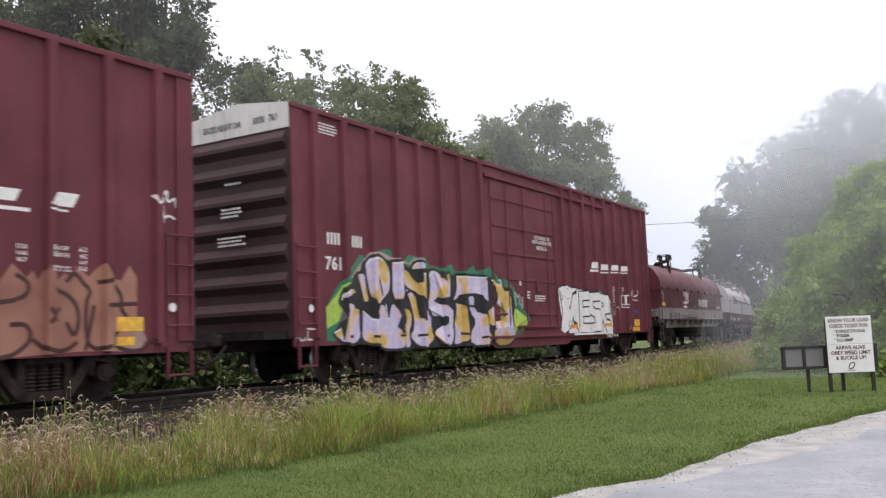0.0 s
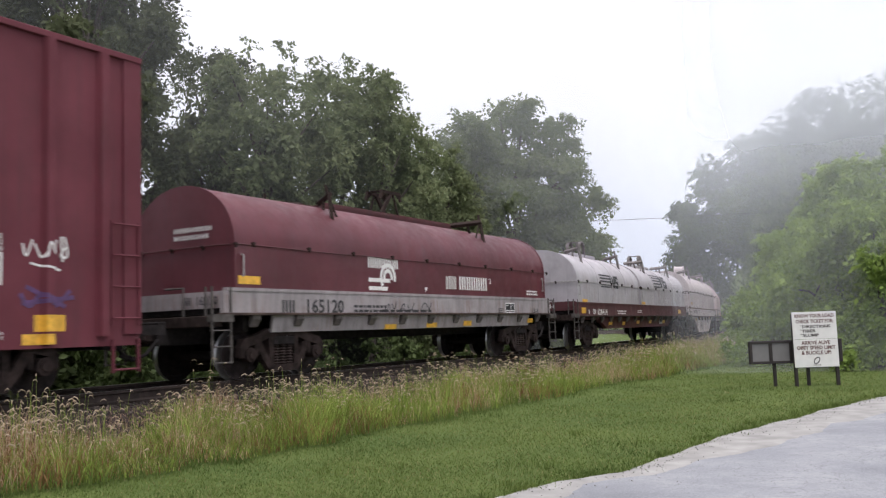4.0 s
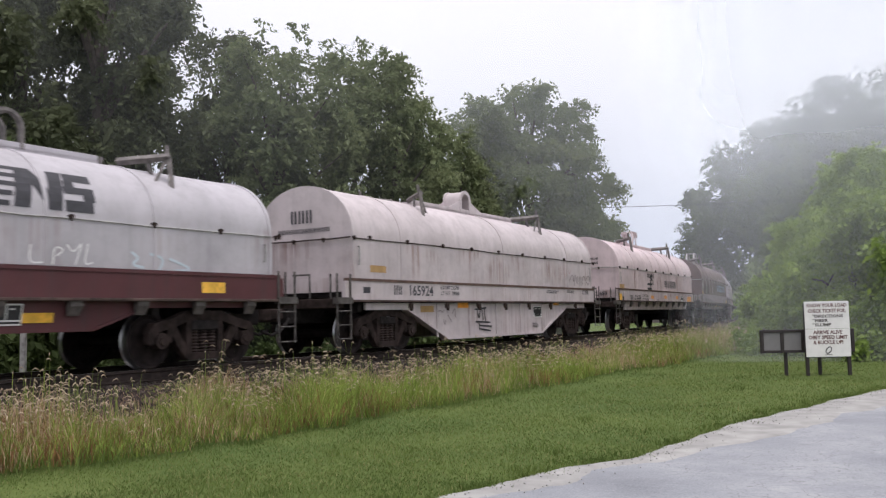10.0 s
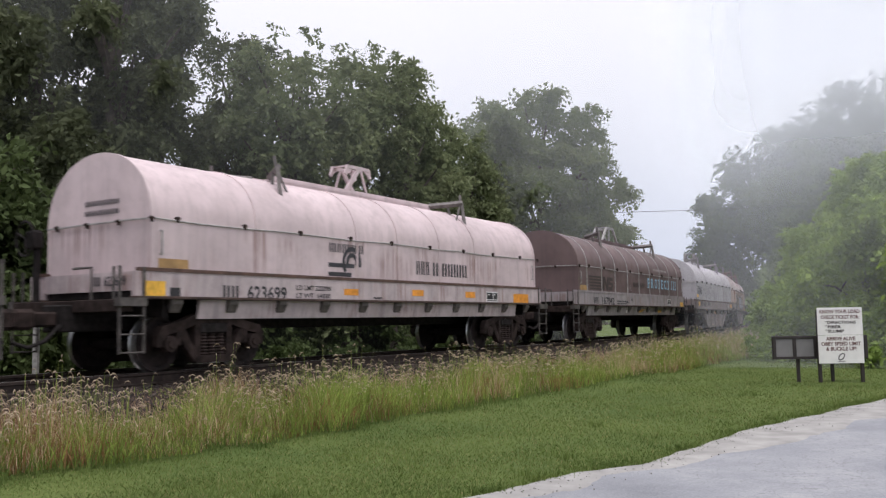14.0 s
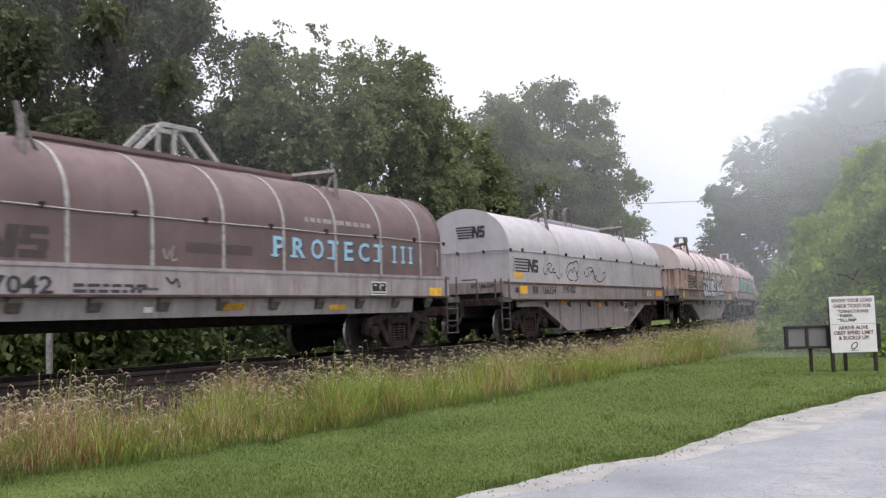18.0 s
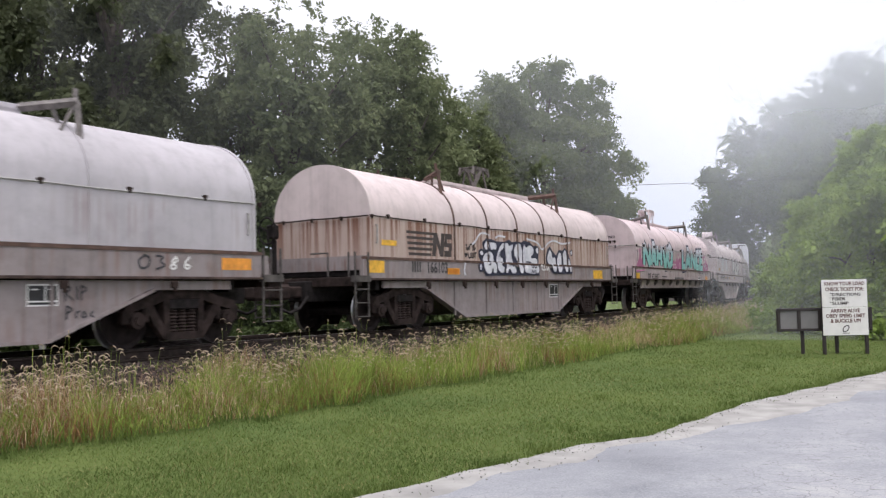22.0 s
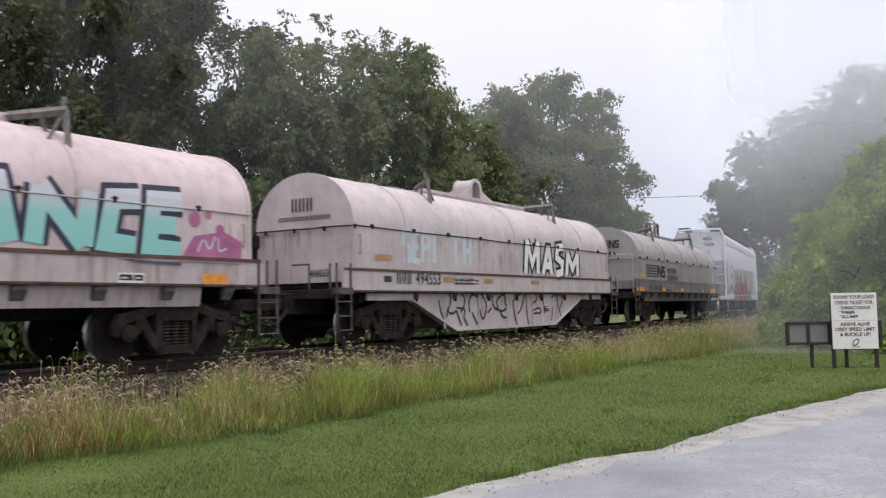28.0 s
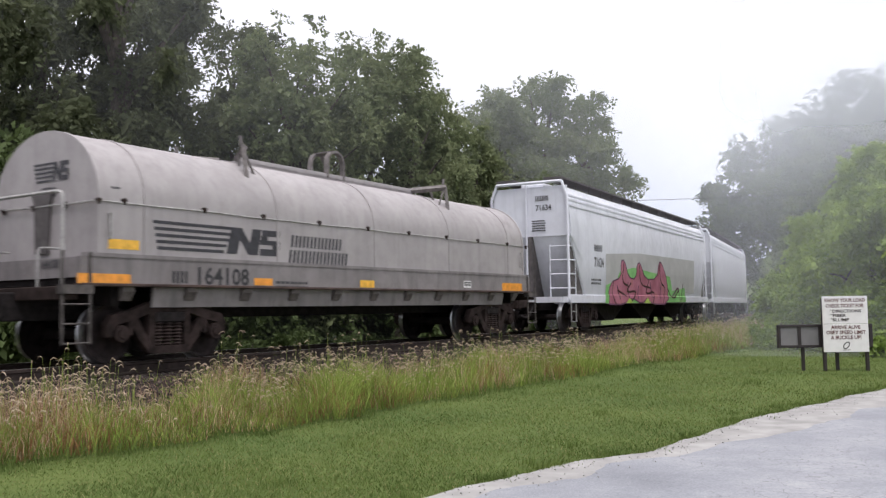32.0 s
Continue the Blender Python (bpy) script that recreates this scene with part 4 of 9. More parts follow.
def box_car(s, half, label, M_body, M_end):
    car = new_car("box_car", label, "rail car", s, half - 2.35)
    L = half
    Y = HALF - 0.05
    bm = bmesh.new()
    prism(bm, [(-Y, BOX_Z0 + 0.1), (-Y, BOX_Z1), (0, BOX_Z1 + 0.16), (Y, BOX_Z1), (Y, BOX_Z0 + 0.1)], -L, L, "x")
    body = part("body", bm, M_body, car, "oxide-red sheet steel body")
    door = (-2.2, 1.55)

    def slab(name, x0, x1, out, z0, z1, k, parent, inner=0.0, bevel=0.0, label=""):
        bm = bmesh.new()
        ya, yb = sorted((k * (Y + out), k * (Y - inner)))
        box(bm, x0, x1, ya, yb, z0, z1, bevel)
        return part(name, bm, M_body, parent, label)

    for k in (-1, 1):
        bm = bmesh.new()
        ya, yb = sorted((k * (Y + 0.002), k * (Y - 0.05)))
        prism(bm, [(-L, 0.82), (-L, 0.66), (-5.6, 0.66), (-5.3, 0.52), (-2.4, 0.52), (-2.1, 0.42), (2.1, 0.42), (2.4, 0.52), (5.3, 0.52), (5.6, 0.66), (L, 0.66), (L, 0.82)], ya, yb)
        part("side_sill", bm, M_body, car)
        slab("roof_rail", -L - 0.02, L + 0.02, 0.07, BOX_Z1 - 0.07, BOX_Z1 + 0.02, k, car, 0.06, 0.01)
        slab("corner_post", -L - 0.01, -L + 0.30, 0.045, BOX_Z0 + 0.12, BOX_Z1 - 0.07, k, car)
        slab("corner_post", L - 0.30, L + 0.01, 0.045, BOX_Z0 + 0.12, BOX_Z1 - 0.07, k, car)
        for x in BOX_POSTS:
            bm = bmesh.new()
            prism(bm, [(x - 0.085, k * Y), (x - 0.06, k * (Y + POST_DEPTH)), (x + 0.06, k * (Y + POST_DEPTH)), (x + 0.085, k * Y)], BOX_Z0 + 0.1, BOX_Z1 - 0.07, "z")
            part("side_post", bm, M_body, body)
        d = slab("door", door[0], door[1], 0.035, 0.86, 4.55, k, car, 0, 0.01, "oxide-red sliding plug door with horizontal ribs")
        for z in (0.93, 1.24, 2.12, 2.76, 3.43, 4.1):
            slab("door_rib", door[0] + 0.05, door[1] - 0.05, 0.06, z - 0.03, z + 0.03, k, d, -0.03, 0.008)
        for x in (-1.47, -0.5, 0.89, 1.38):
            bm = bmesh.new()
            tube(bm, [(x, k * (Y + 0.084), 0.95), (x, k * (Y + 0.084), 4.5)], 0.016)
            part("lock_rod", bm, M_body, d)
        slab("lock_box", 0.12, 0.42, 0.10, 1.85, 2.15, k, d, -0.036)
        slab("lock_lever", -0.35, 0.1, 0.10, 1.24, 1.28, k, d, -0.06)
        slab("door_track", door[0] - 0.3, door[1] + 3.9, 0.075, 0.655, 0.715, k, car)
        slab("door_track", door[0] - 0.3, door[1] + 3.9, 0.09, 4.58, 4.66, k, car)
    for k in (-1, 1):
        x = k * L
        for i in range(7):
            z = 1.1 + i * 0.50
            bm = bmesh.new()
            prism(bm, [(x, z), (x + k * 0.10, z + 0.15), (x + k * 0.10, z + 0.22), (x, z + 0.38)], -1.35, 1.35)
            part("end_rib", bm, M_end, body, "red horizontal corrugation, coloured dark for the shade between cars")
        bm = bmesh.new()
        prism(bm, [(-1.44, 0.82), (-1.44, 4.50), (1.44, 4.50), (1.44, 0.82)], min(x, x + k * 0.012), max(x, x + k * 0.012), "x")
        part("end_sheet", bm, M_end, body, "red end sheet, coloured dark for the shade between cars")
        bm = bmesh.new()
        prism(bm, [(-1.44, 4.50), (-1.44, 4.95), (0, 5.105), (1.44, 4.95), (1.44, 4.50)], min(x, x + k * 0.03), max(x, x + k * 0.03), "x")
        part("end_panel", bm, M_panel, body, "off-white band across the top of the end")
        for y in (-1.52, 1.52):
            bm = bmesh.new()
            xa, xb = sorted((k * (L - 0.05), k * (L - 0.52)))
            ladder(bm, xa, xb, y, (1.05, 1.5, 1.95, 2.4), 0.95, 2.45, 0.016)
            box(bm, xa, xa + 0.03, y - 0.02, y + 0.04, 0.28, 0.75)
            box(bm, xb - 0.03, xb, y - 0.02, y + 0.04, 0.28, 0.75)
            tube(bm, [(xa, y, 0.32), (xb, y, 0.32)], 0.02)
            part("ladder", bm, M_body, car)
        bm = bmesh.new()
        box(bm, min(x, x + k * 0.6), max(x, x + k * 0.6), -1.3, 1.3, 0.80, 0.95)
        part("end_beam", bm, M_black, car)
    bm = bmesh.new()
    box(bm, -L - 0.5, L + 0.5, -0.3, 0.3, 0.6, 0.9)
    for x in np.linspace(-L + 0.5, L - 0.5, 12):
        box(bm, x - 0.06, x + 0.06, -1.3, 1.3, 0.62, 0.85)
    box(bm, -1.8, -0.6, -1.1, -0.5, 0.35, 0.62, 0.03)
    part("frame", bm, M_black, car, "grimy black underframe")
    couplers(car, L + 0.45)
    return car, body


# ---- covered hopper cars ----
def hopper_car(s, half, label, M_body):
    car = new_car("hopper_car", label, "rail car", s, half - 1.6)
    L = half
    # rounded sides between upright ends
    prof = [(-1.30, 0.80), (-1.46, 1.05), (-1.50, 1.9), (-1.50, 3.0), (-1.42, 3.75), (-1.30, 4.05), (-1.12, 4.2), (1.12, 4.2), (1.30, 4.05), (1.42, 3.75), (1.50, 3.0), (1.50, 1.9), (1.46, 1.05), (1.30, 0.80)]
    bm = bmesh.new()
    inset = 1.25
    rings = []
    for x, zmin in ((-L + 0.1, 2.75), (-L + inset, 0.8), (L - inset, 0.8), (L - 0.1, 2.75)):
        rings.append([bm.verts.new((x, y, max(z, zmin))) for y, z in prof])
    n = len(prof)
    for a, b in zip(rings, rings[1:]):
        for i in range(n):
            bm.faces.new((a[i], a[(i + 1) % n], b[(i + 1) % n], b[i]))
    bm.faces.new(rings[0])
    bm.faces.new(rings[-1][::-1])
    body = part("body", bm, M_body, car, "pale grey rounded hopper body", True)
    for k in (-1, 1):
        bm = bmesh.new()
        box(bm, -L, L, min(k * 1.50, k * 1.36), max(k * 1.50, k * 1.36), 0.82, 1.06, 0.01)
        part("side_sill", bm, M_body, car)
        bm = bmesh.new()
        for z in (3.62, 3.78, 3.92):
            y = np.interp(z, [3.0, 3.75, 4.05], [1.50, 1.42, 1.30])
            box(bm, -L + 0.1, L - 0.1, min(k * (y + 0.03), k * (y - 0.05)), max(k * (y + 0.03), k * (y - 0.05)), z - 0.03, z + 0.03)
        part("side_bead", bm, M_body, car)
    for k in (-1, 1):
        x = k * L
        bm = bmesh.new()
        # end frame of bent bars with steps
        for y in (-1.42, 1.42):
            tube(bm, [(x, y, 0.9), (x, y, 3.9), (x - k * 0.02, y * 0.86, 4.32)], 0.05)
        tube(bm, [(x, -1.22, 4.32), (x, 1.22, 4.32)], 0.05)
        tube(bm, [(x, 0.1, 1.0), (x, 0.1, 4.3)], 0.035)
        for z in (1.25, 1.65, 2.05, 2.45):
            tube(bm, [(x, -1.42, z), (x, -0.75, z)], 0.02)
            tube(bm, [(x, -1.42, z), (x - k * 0.5, -1.44, z)], 0.02)
        tube(bm, [(x, -0.75, 1.0), (x, -0.75, 2.5)], 0.02)
        tube(bm, [(x - k * 0.5, -1.44, 1.0), (x - k * 0.5, -1.44, 2.5)], 0.02)
        part("end_frame", bm, M_body, car, "pale end frame with ladder rungs", True)
        bm = bmesh.new()
        prism(bm, [(x - k * 0.1, 2.75), (x - k * 0.06, 2.75), (x - k * 0.06, 4.2), (x - k * 0.1, 4.2)], -1.38, 1.38)
        part("end_sheet", bm, M_body, car)
        bm = bmesh.new()
        prism(bm, [(x, 0.95), (x - k * 0.9, 0.95), (x - k * 0.12, 2.75), (x - k * 0.02, 2.75)], -0.08, 0.08)
        for y in (-1.40, 1.34):
            prism(bm, [(x - k * 0.05, 0.95), (x - k * 1.3, 0.95), (x - k * 1.2, 1.1), (x - k * 0.15, 2.7)], y, y + 0.06)
        part("slope_brace", bm, M_shade, car)
        bm = bmesh.new()
        box(bm, min(x, x + k * 0.45), max(x, x + k * 0.45), -1.4, 1.4, 0.84, 1.0)
        part("end_beam", bm, M_body, car)
        for y in (-1.48, 1.48):
            bm = bmesh.new()
            xa, xb = sorted((x, x - k * 0.4))
            ladder(bm, xa, xb, y, (0.3, 0.58), 0.28, 0.85)
            part("ladder", bm, M_galv, car)
    bm = bmesh.new()
    for k in (-1, 1):
        for x in np.arange(-L + 0.15, L, 1.15):
            tube(bm, [(x, k * 1.18, 4.18), (x, k * 1.22, 4.42)], 0.02)
        box(bm, -L, L, min(k * 0.55, k * 1.22), max(k * 0.55, k * 1.22), 4.40, 4.45)
    part("roof_walk", bm, M_shade, car, "dark grated roof walk on short posts")
    bm = bmesh.new()
    for x in np.linspace(-L + 1.6, L - 1.6, 5):
        box(bm, x - 1.3, x + 1.3, -0.45, 0.45, 4.2, 4.34, 0.04)
    part("hatch", bm, M_body, car)
    bm = bmesh.new()
    for x in (-4.2, 0.0, 4.2):
        prism(bm, [(x - 1.9, 0.85), (x - 0.4, 0.25), (x + 0.4, 0.25), (x + 1.9, 0.85)], -1.0, 1.0)
    box(bm, -L - 0.4, L + 0.4, -0.3, 0.3, 0.62, 0.9)
    part("outlet", bm, M_black, car)
    couplers(car, L + 0.4)
    return car, body


# paints of the cars
M_ox = paint("oxide_red_boxcar", (0.15, 0.036, 0.05), 0.05, 0.16, 0.6, 0.35, 0.2, gloss=0.25)
# The end's red is darkened for shade between cars, below its dirt streaks.
M_ox_end_shaded = paint("shade_darkened_boxcar_end", (0.042, 0.013, 0.015), 0.0, 0.3, 0.6, 0.4, 0.2)
M_panel = paint("off_white_panel", (0.62, 0.61, 0.58), 0.0, 0.2, 0.6, 0.4, 0.1)
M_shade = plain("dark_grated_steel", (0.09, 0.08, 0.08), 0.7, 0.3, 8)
M_maroon = paint("maroon_cover", (0.108, 0.0185, 0.029), 0.05, 0.08, 0.45, 0.3, 0.25)
M_maroon_sill = paint("maroon_sill", (0.085, 0.02, 0.024), 0.08, 0.22, 0.6, 0.5, 0.2)
M_grey = paint("light_grey_cover", (0.47, 0.445, 0.475), 0.08, 0.2, 0.5, 0.2, 0.14, drip=0.3)
M_silver = paint("pale_grey_sill", (0.35, 0.315, 0.325), 0.16, 0.45, 0.6, 0.7, 0.15, drip=0.5, top=1.44)
M_cream = paint("off_white_cover", (0.54, 0.475, 0.485), 0.22, 0.24, 0.5, 0.25, 0.14, drip=0.6)
M_cream2 = paint("chalky_white_cover", (0.62, 0.505, 0.52), 0.16, 0.2, 0.5, 0.3, 0.16, drip=0.6)
M_chalk_sill = paint("chalky_rust_marked_sill", (0.52, 0.44, 0.45), 0.2, 0.35, 0.6, 0.6, 0.15, drip=0.6, top=1.49)
M_brown = paint("grey_brown_cover", (0.15, 0.10, 0.10), 0.15, 0.2, 0.55, 0.35, 0.25)
M_stain = paint("rust_stained_cover", (0.60, 0.51, 0.505), 0.24, 0.2, 0.6, 0.3, 0.12, drip=0.95)
M_stain_sill = paint("rust_stained_sill", (0.29, 0.25, 0.25), 0.25, 0.4, 0.65, 0.6, 0.15, drip=0.55, top=1.44)
M_dull = paint("dull_grey_cover", (0.36, 0.335, 0.335), 0.05, 0.2, 0.5, 0.3, 0.12)
M_dull_sill = paint("dull_grey_sill", (0.23, 0.21, 0.21), 0.1, 0.45, 0.6, 0.7, 0.2)
M_rustlip = plain("rusty_sill_cap", (0.095, 0.055, 0.043), 0.8, 0.45, 6)
M_hop = paint("pale_hopper_grey", (0.70, 0.71, 0.77), 0.0, 0.12, 0.45, 0.2, 0.08)

RIBS = (-3.15, -1.6, 0.0, 1.6, 3.15)
RIBS8 = tuple(x * 1.38 for x in (-4, -3, -2, -1, 0, 1, 2, 3, 4))
car0, body0 = box_car(-0.1, 9.46, "oxide-red steel boxcar with faded orange graffiti along its side", M_ox, M_ox_end_shaded)
car1, body1 = box_car(20.93, 9.46, "oxide-red steel boxcar with a bright graffiti mural and white lettering", M_ox, M_ox_end_shaded)
car2, cov2, sill2 = coil_car(38.58, 6.27, "maroon covered coil car with a pale grey sill", M_maroon, M_silver, "ribbed", "trap", M_brk=M_maroon_sill, M_rope=M_maroon_sill, M_horn=M_clip, M_hoop=M_clip)
car3, cov3, sill3 = coil_car(55.7, 8.3, "coil car with two light grey covers on a maroon frame", M_grey, M_maroon_sill, "flat", "loop", M_low=M_maroon_sill, pieces=2, ribs=(-6, -4.3, -2.5, 2.2, 4.0, 5.8), M_brk=M_grey, M_hoop=M_bracket)
car4, cov4, sill4 = coil_car(72.53, 6.32, "off-white coil car with a deep rust-streaked belly plate", M_cream, M_cream, "belly", "arch", ribs=(-4.6, 0.2, 4.4), M_lip=M_rustlip, M_rope=M_clip)
car5, cov5, sill5 = coil_car(88.0, 6.29, "chalky white covered coil car with yellow placards", M_cream2, M_chalk_sill, "ribbed", "trap", ribs=(-4.1, -1.38, 0.0, 1.6, 3.15), M_lip=M_rustlip)
car6, cov6, sill6 = coil_car(103.6, 6.3, "grey-brown ribbed coil car with pale blue lettering", M_brown, M_silver, "ribbed", "wide", ribs=RIBS8, M_hoop=M_galv)
car7, cov7, sill7 = coil_car(119.19, 6.28, "light grey coil car with a belly plate and thin black scrawls", M_grey, M_stain_sill, "belly", "loop", ribs=(-3.15, 3.15), M_lip=M_rustlip, M_hoop=M_bracket)
car8, cov8, sill8 = coil_car(134.87, 6.35, "rust-streaked cream coil car with bubble-letter graffiti", M_stain, M_stain_sill, "belly", "trap", ribs=RIBS, M_lip=M_rustlip, M_rope=M_clip, M_horn=M_rustlip, M_hoop=M_steel)
car9, cov9, sill9 = coil_car(150.38, 6.33, "chalky white coil car with turquoise and magenta graffiti", M_cream2, M_chalk_sill, "ribbed", "trap", ribs=(-4.1, -1.38, 1.38, 3.15), M_lip=M_rustlip)
car10, cov10, sill10 = coil_car(165.64, 6.35, "white coil car with a graffiti-covered belly plate", M_cream, M_cream, "belly", "arch", ribs=(-4.6, 0.2, 4.4), M_lip=M_rustlip, M_rope=M_clip)
car11, cov11, sill11 = coil_car(181.36, 6.32, "dull grey coil car with a dark striped emblem", M_dull, M_dull_sill, "ribbed", "loop", ribs=RIBS8[::2], M_hoop=M_bracket, railing=True, end_stuff=False)
car12, body12 = hopper_car(199.3, 8.85, "pale grey covered hopper car with pink and green graffiti", M_hop)
car13, body13 = hopper_car(218.7, 8.85, "pale grey covered hopper car", M_hop)


# ---- lettering and graffiti of the single cars ----
def spray(name, stops, scale=1.4):
    """Sprayed paint in soft patches of several colours."""
    m, n, l, b = material(name)
    t = tex(n, l, "ShaderNodeTexNoise", scale, Detail=2.0)
    r = ramp(n, l, t.outputs[0], stops)
    g = tex(n, l, "ShaderNodeTexNoise", 9.0, Detail=6.0)
    l.new(mix(n, l, ramp(n, l, g.outputs[0], [(0.5, grey(0)), (0.8, grey(0.35))]).outputs[0], r.outputs[0], (0.12, 0.09, 0.08)), b.inputs["Base Color"])
    b.inputs["Roughness"].default_value = 0.55
    return m


def teal_material():
    """White at the top fading into turquoise below."""
    m, n, l, b = material("turquoise_spray")
    c = n.new("ShaderNodeTexCoord")
    s = n.new("ShaderNodeSeparateXYZ")
    l.new(c.outputs["Object"], s.inputs[0])
    mr = n.new("ShaderNodeMapRange")
    for i, v in ((1, 1.4), (2, 2.9)):
        mr.inputs[i].default_value = v
    l.new(s.outputs[2], mr.inputs[0])
    l.new(ramp(n, l, mr.outputs[0], [(0.0, (0.24, 0.56, 0.52)), (0.42, (0.28, 0.58, 0.56)), (0.58, (0.55, 0.58, 0.64)), (1.0, (0.62, 0.60, 0.68))]).outputs[0], b.inputs["Base Color"])
    b.inputs["Roughness"].default_value = 0.55
    return m


M_salmon = spray("faded_salmon_spray", [(0.3, (0.20, 0.075, 0.055)), (0.5, (0.33, 0.15, 0.105)), (0.62, (0.36, 0.19, 0.14)), (0.72, (0.30, 0.27, 0.27))], 1.1)
M_dkred = plain("dark_red_brown_spray", (0.055, 0.018, 0.016), 0.6, 0.2)
M_mural = spray("lavender_and_amber_spray", [(0.32, (0.50, 0.33, 0.08)), (0.44, (0.62, 0.42, 0.14)), (0.5, (0.66, 0.50, 0.52)), (0.58, (0.52, 0.46, 0.68)), (0.68, (0.62, 0.58, 0.70))], 1.5)
M_mural_green = spray("green_cloud_spray", [(0.3, (0.02, 0.16, 0.09)), (0.5, (0.03, 0.20, 0.11)), (0.62, (0.12, 0.10, 0.07)), (0.75, (0.20, 0.34, 0.06))], 1.8)
M_lime = spray("lime_spray", [(0.3, (0.30, 0.48, 0.06)), (0.7, (0.45, 0.60, 0.12))])
M_spray = spray("silver_white_spray", [(0.3, (0.50, 0.50, 0.56)), (0.7, (0.68, 0.68, 0.72))], 4.0)
M_navy = plain("dark_navy_spray", (0.03, 0.032, 0.06), 0.6, 0.2)
M_teal = teal_material()
M_magenta = spray("magenta_spray", [(0.3, (0.36, 0.10, 0.22)), (0.7, (0.50, 0.18, 0.33))], 3.0)
M_pink = spray("pink_red_spray", [(0.3, (0.34, 0.10, 0.15)), (0.6, (0.46, 0.17, 0.24)), (0.8, (0.42, 0.16, 0.12))], 1.5)
M_plum = plain("plum_spray", (0.13, 0.05, 0.10), 0.6, 0.3)
M_spraygreen = spray("green_spray", [(0.3, (0.14, 0.42, 0.12)), (0.7, (0.28, 0.58, 0.20))], 2.0)
M_patch = plain("dull_grey_patch", (0.42, 0.42, 0.41), 0.6, 0.1, 2)
M_haze = plain("faint_grey_scrawl", (0.28, 0.24, 0.24), 0.6, 0.2)
M_rose = plain("faint_rose_scrawl", (0.40, 0.28, 0.27), 0.6, 0.2)
M_paleblue = plain("pale_blue_spray", (0.50, 0.57, 0.62), 0.6, 0.08, 3)
M_violet = plain("violet_scrawl", (0.10, 0.05, 0.14), 0.6, 0.3)
M_tan = plain("faded_tan_placard", (0.36, 0.22, 0.09), 0.6, 0.25, 6)
M_umber = plain("faded_umber_mark", (0.055, 0.042, 0.04), 0.6, 0.25, 5)
M_sky = plain("pale_blue_lettering", (0.30, 0.52, 0.68), 0.55, 0.15, 8)

def on_box(u, v, off):
    """A boxcar's near side with its upright posts."""
    y = -(HALF - 0.05)
    for x in BOX_POSTS:
        d = abs(u - x)
        if d < 0.085:
            y -= POST_DEPTH * min(1.0, (0.085 - d) / 0.025)
            break
    if -2.2 <= u <= 1.55 and 0.86 < v < 4.55:
        y -= 0.065
    return (u, y - off, v)


def on_door(u, v, off):
    return (u, -(HALF - 0.05) - 0.07 - off, v)


def on_skin(u, z, off):
    return on_cover(u, z - COVER_Z if z <= SEAM_Z else SEAM_Z - COVER_Z + (z - SEAM_Z) * 1.12, off)


def on_sill(u, v, off):
    return (u, -HALF - off, v)


def on_skirt(u, v, off):
    return (u, -HALF - 0.024 - off if v > 0.99 else -1.42 + (1.0 - v) * 0.21 - off, v)


def on_belly(u, v, off):
    return (u, -1.405 - off, v)


def on_flush(u, v, off):
    """Paint that runs from the cover down over the sill."""
    return on_skin(u, v, off) if v > COVER_Z else (u, -HALF - 0.016 - off, v)


def on_hopper(u, v, off):
    if v < 1.08:
        return (u, -1.502 - off, v)
    return (u, -float(np.interp(v, [0.8, 1.05, 1.9, 3.0, 3.75], [1.30, 1.46, 1.50, 1.50, 1.42])) - off, v)


BENT.append((on_box, ([x + d for x in BOX_POSTS for d in (-0.085, -0.06, 0.06, 0.085)] + [-2.201, -2.2, 1.55, 1.551], (1.15, 1.151))))
BENT.append((on_skin, ((), [2.27 + 0.1 * i for i in range(11)])))
BENT.append((on_flush, ((), [1.48] + [2.27 + 0.1 * i for i in range(11)])))
BENT.append((on_hopper, ((), (1.06, 1.08, 1.9, 3.0))))


def disc_points(u, v, r, n=16):
    return [(u + r * math.cos(2 * math.pi * i / n), v + r * math.sin(2 * math.pi * i / n)) for i in range(n)]


def stencil_box(surf, u0, v0, u1, v1, parent):
    """A black inspection stencil of two cells and a foot, with white borders."""
    e, um, vm = 0.022, u0 + 0.58 * (u1 - u0), v0 + 0.22 * (v1 - v0)
    patch_on(surf, [rect(u0, v0, u1, v1)], M_white, parent, "stencil", 0.005)
    patch_on(surf, [rect(u0 + e, vm + e / 2, um - e / 2, v1 - e), rect(um + e / 2, vm + e / 2, u1 - e, v1 - e), rect(u0 + e, v0 + e, u1 - e, vm - e / 2)], M_ink, parent, "stencil", 0.008)
    patch_on(surf, [rect(u0 + 0.06, v1 - 0.08, u0 + 0.16, v1 - 0.06), rect(um + 0.04, v1 - 0.08, um + 0.11, v1 - 0.06)], M_white, parent, "small_print", 0.010)


def stroke_letters(surf, strokes, w, fill, edge, parent, off=0.008, rim=0.09):
    """Sprayed letters of thick strokes over a darker rim."""
    strips_on(surf, strokes, w + rim, edge, parent, "graffiti", off, 0.0003)
    strips_on(surf, strokes, w, fill, parent, "graffiti", off + 0.004, 0.0003)


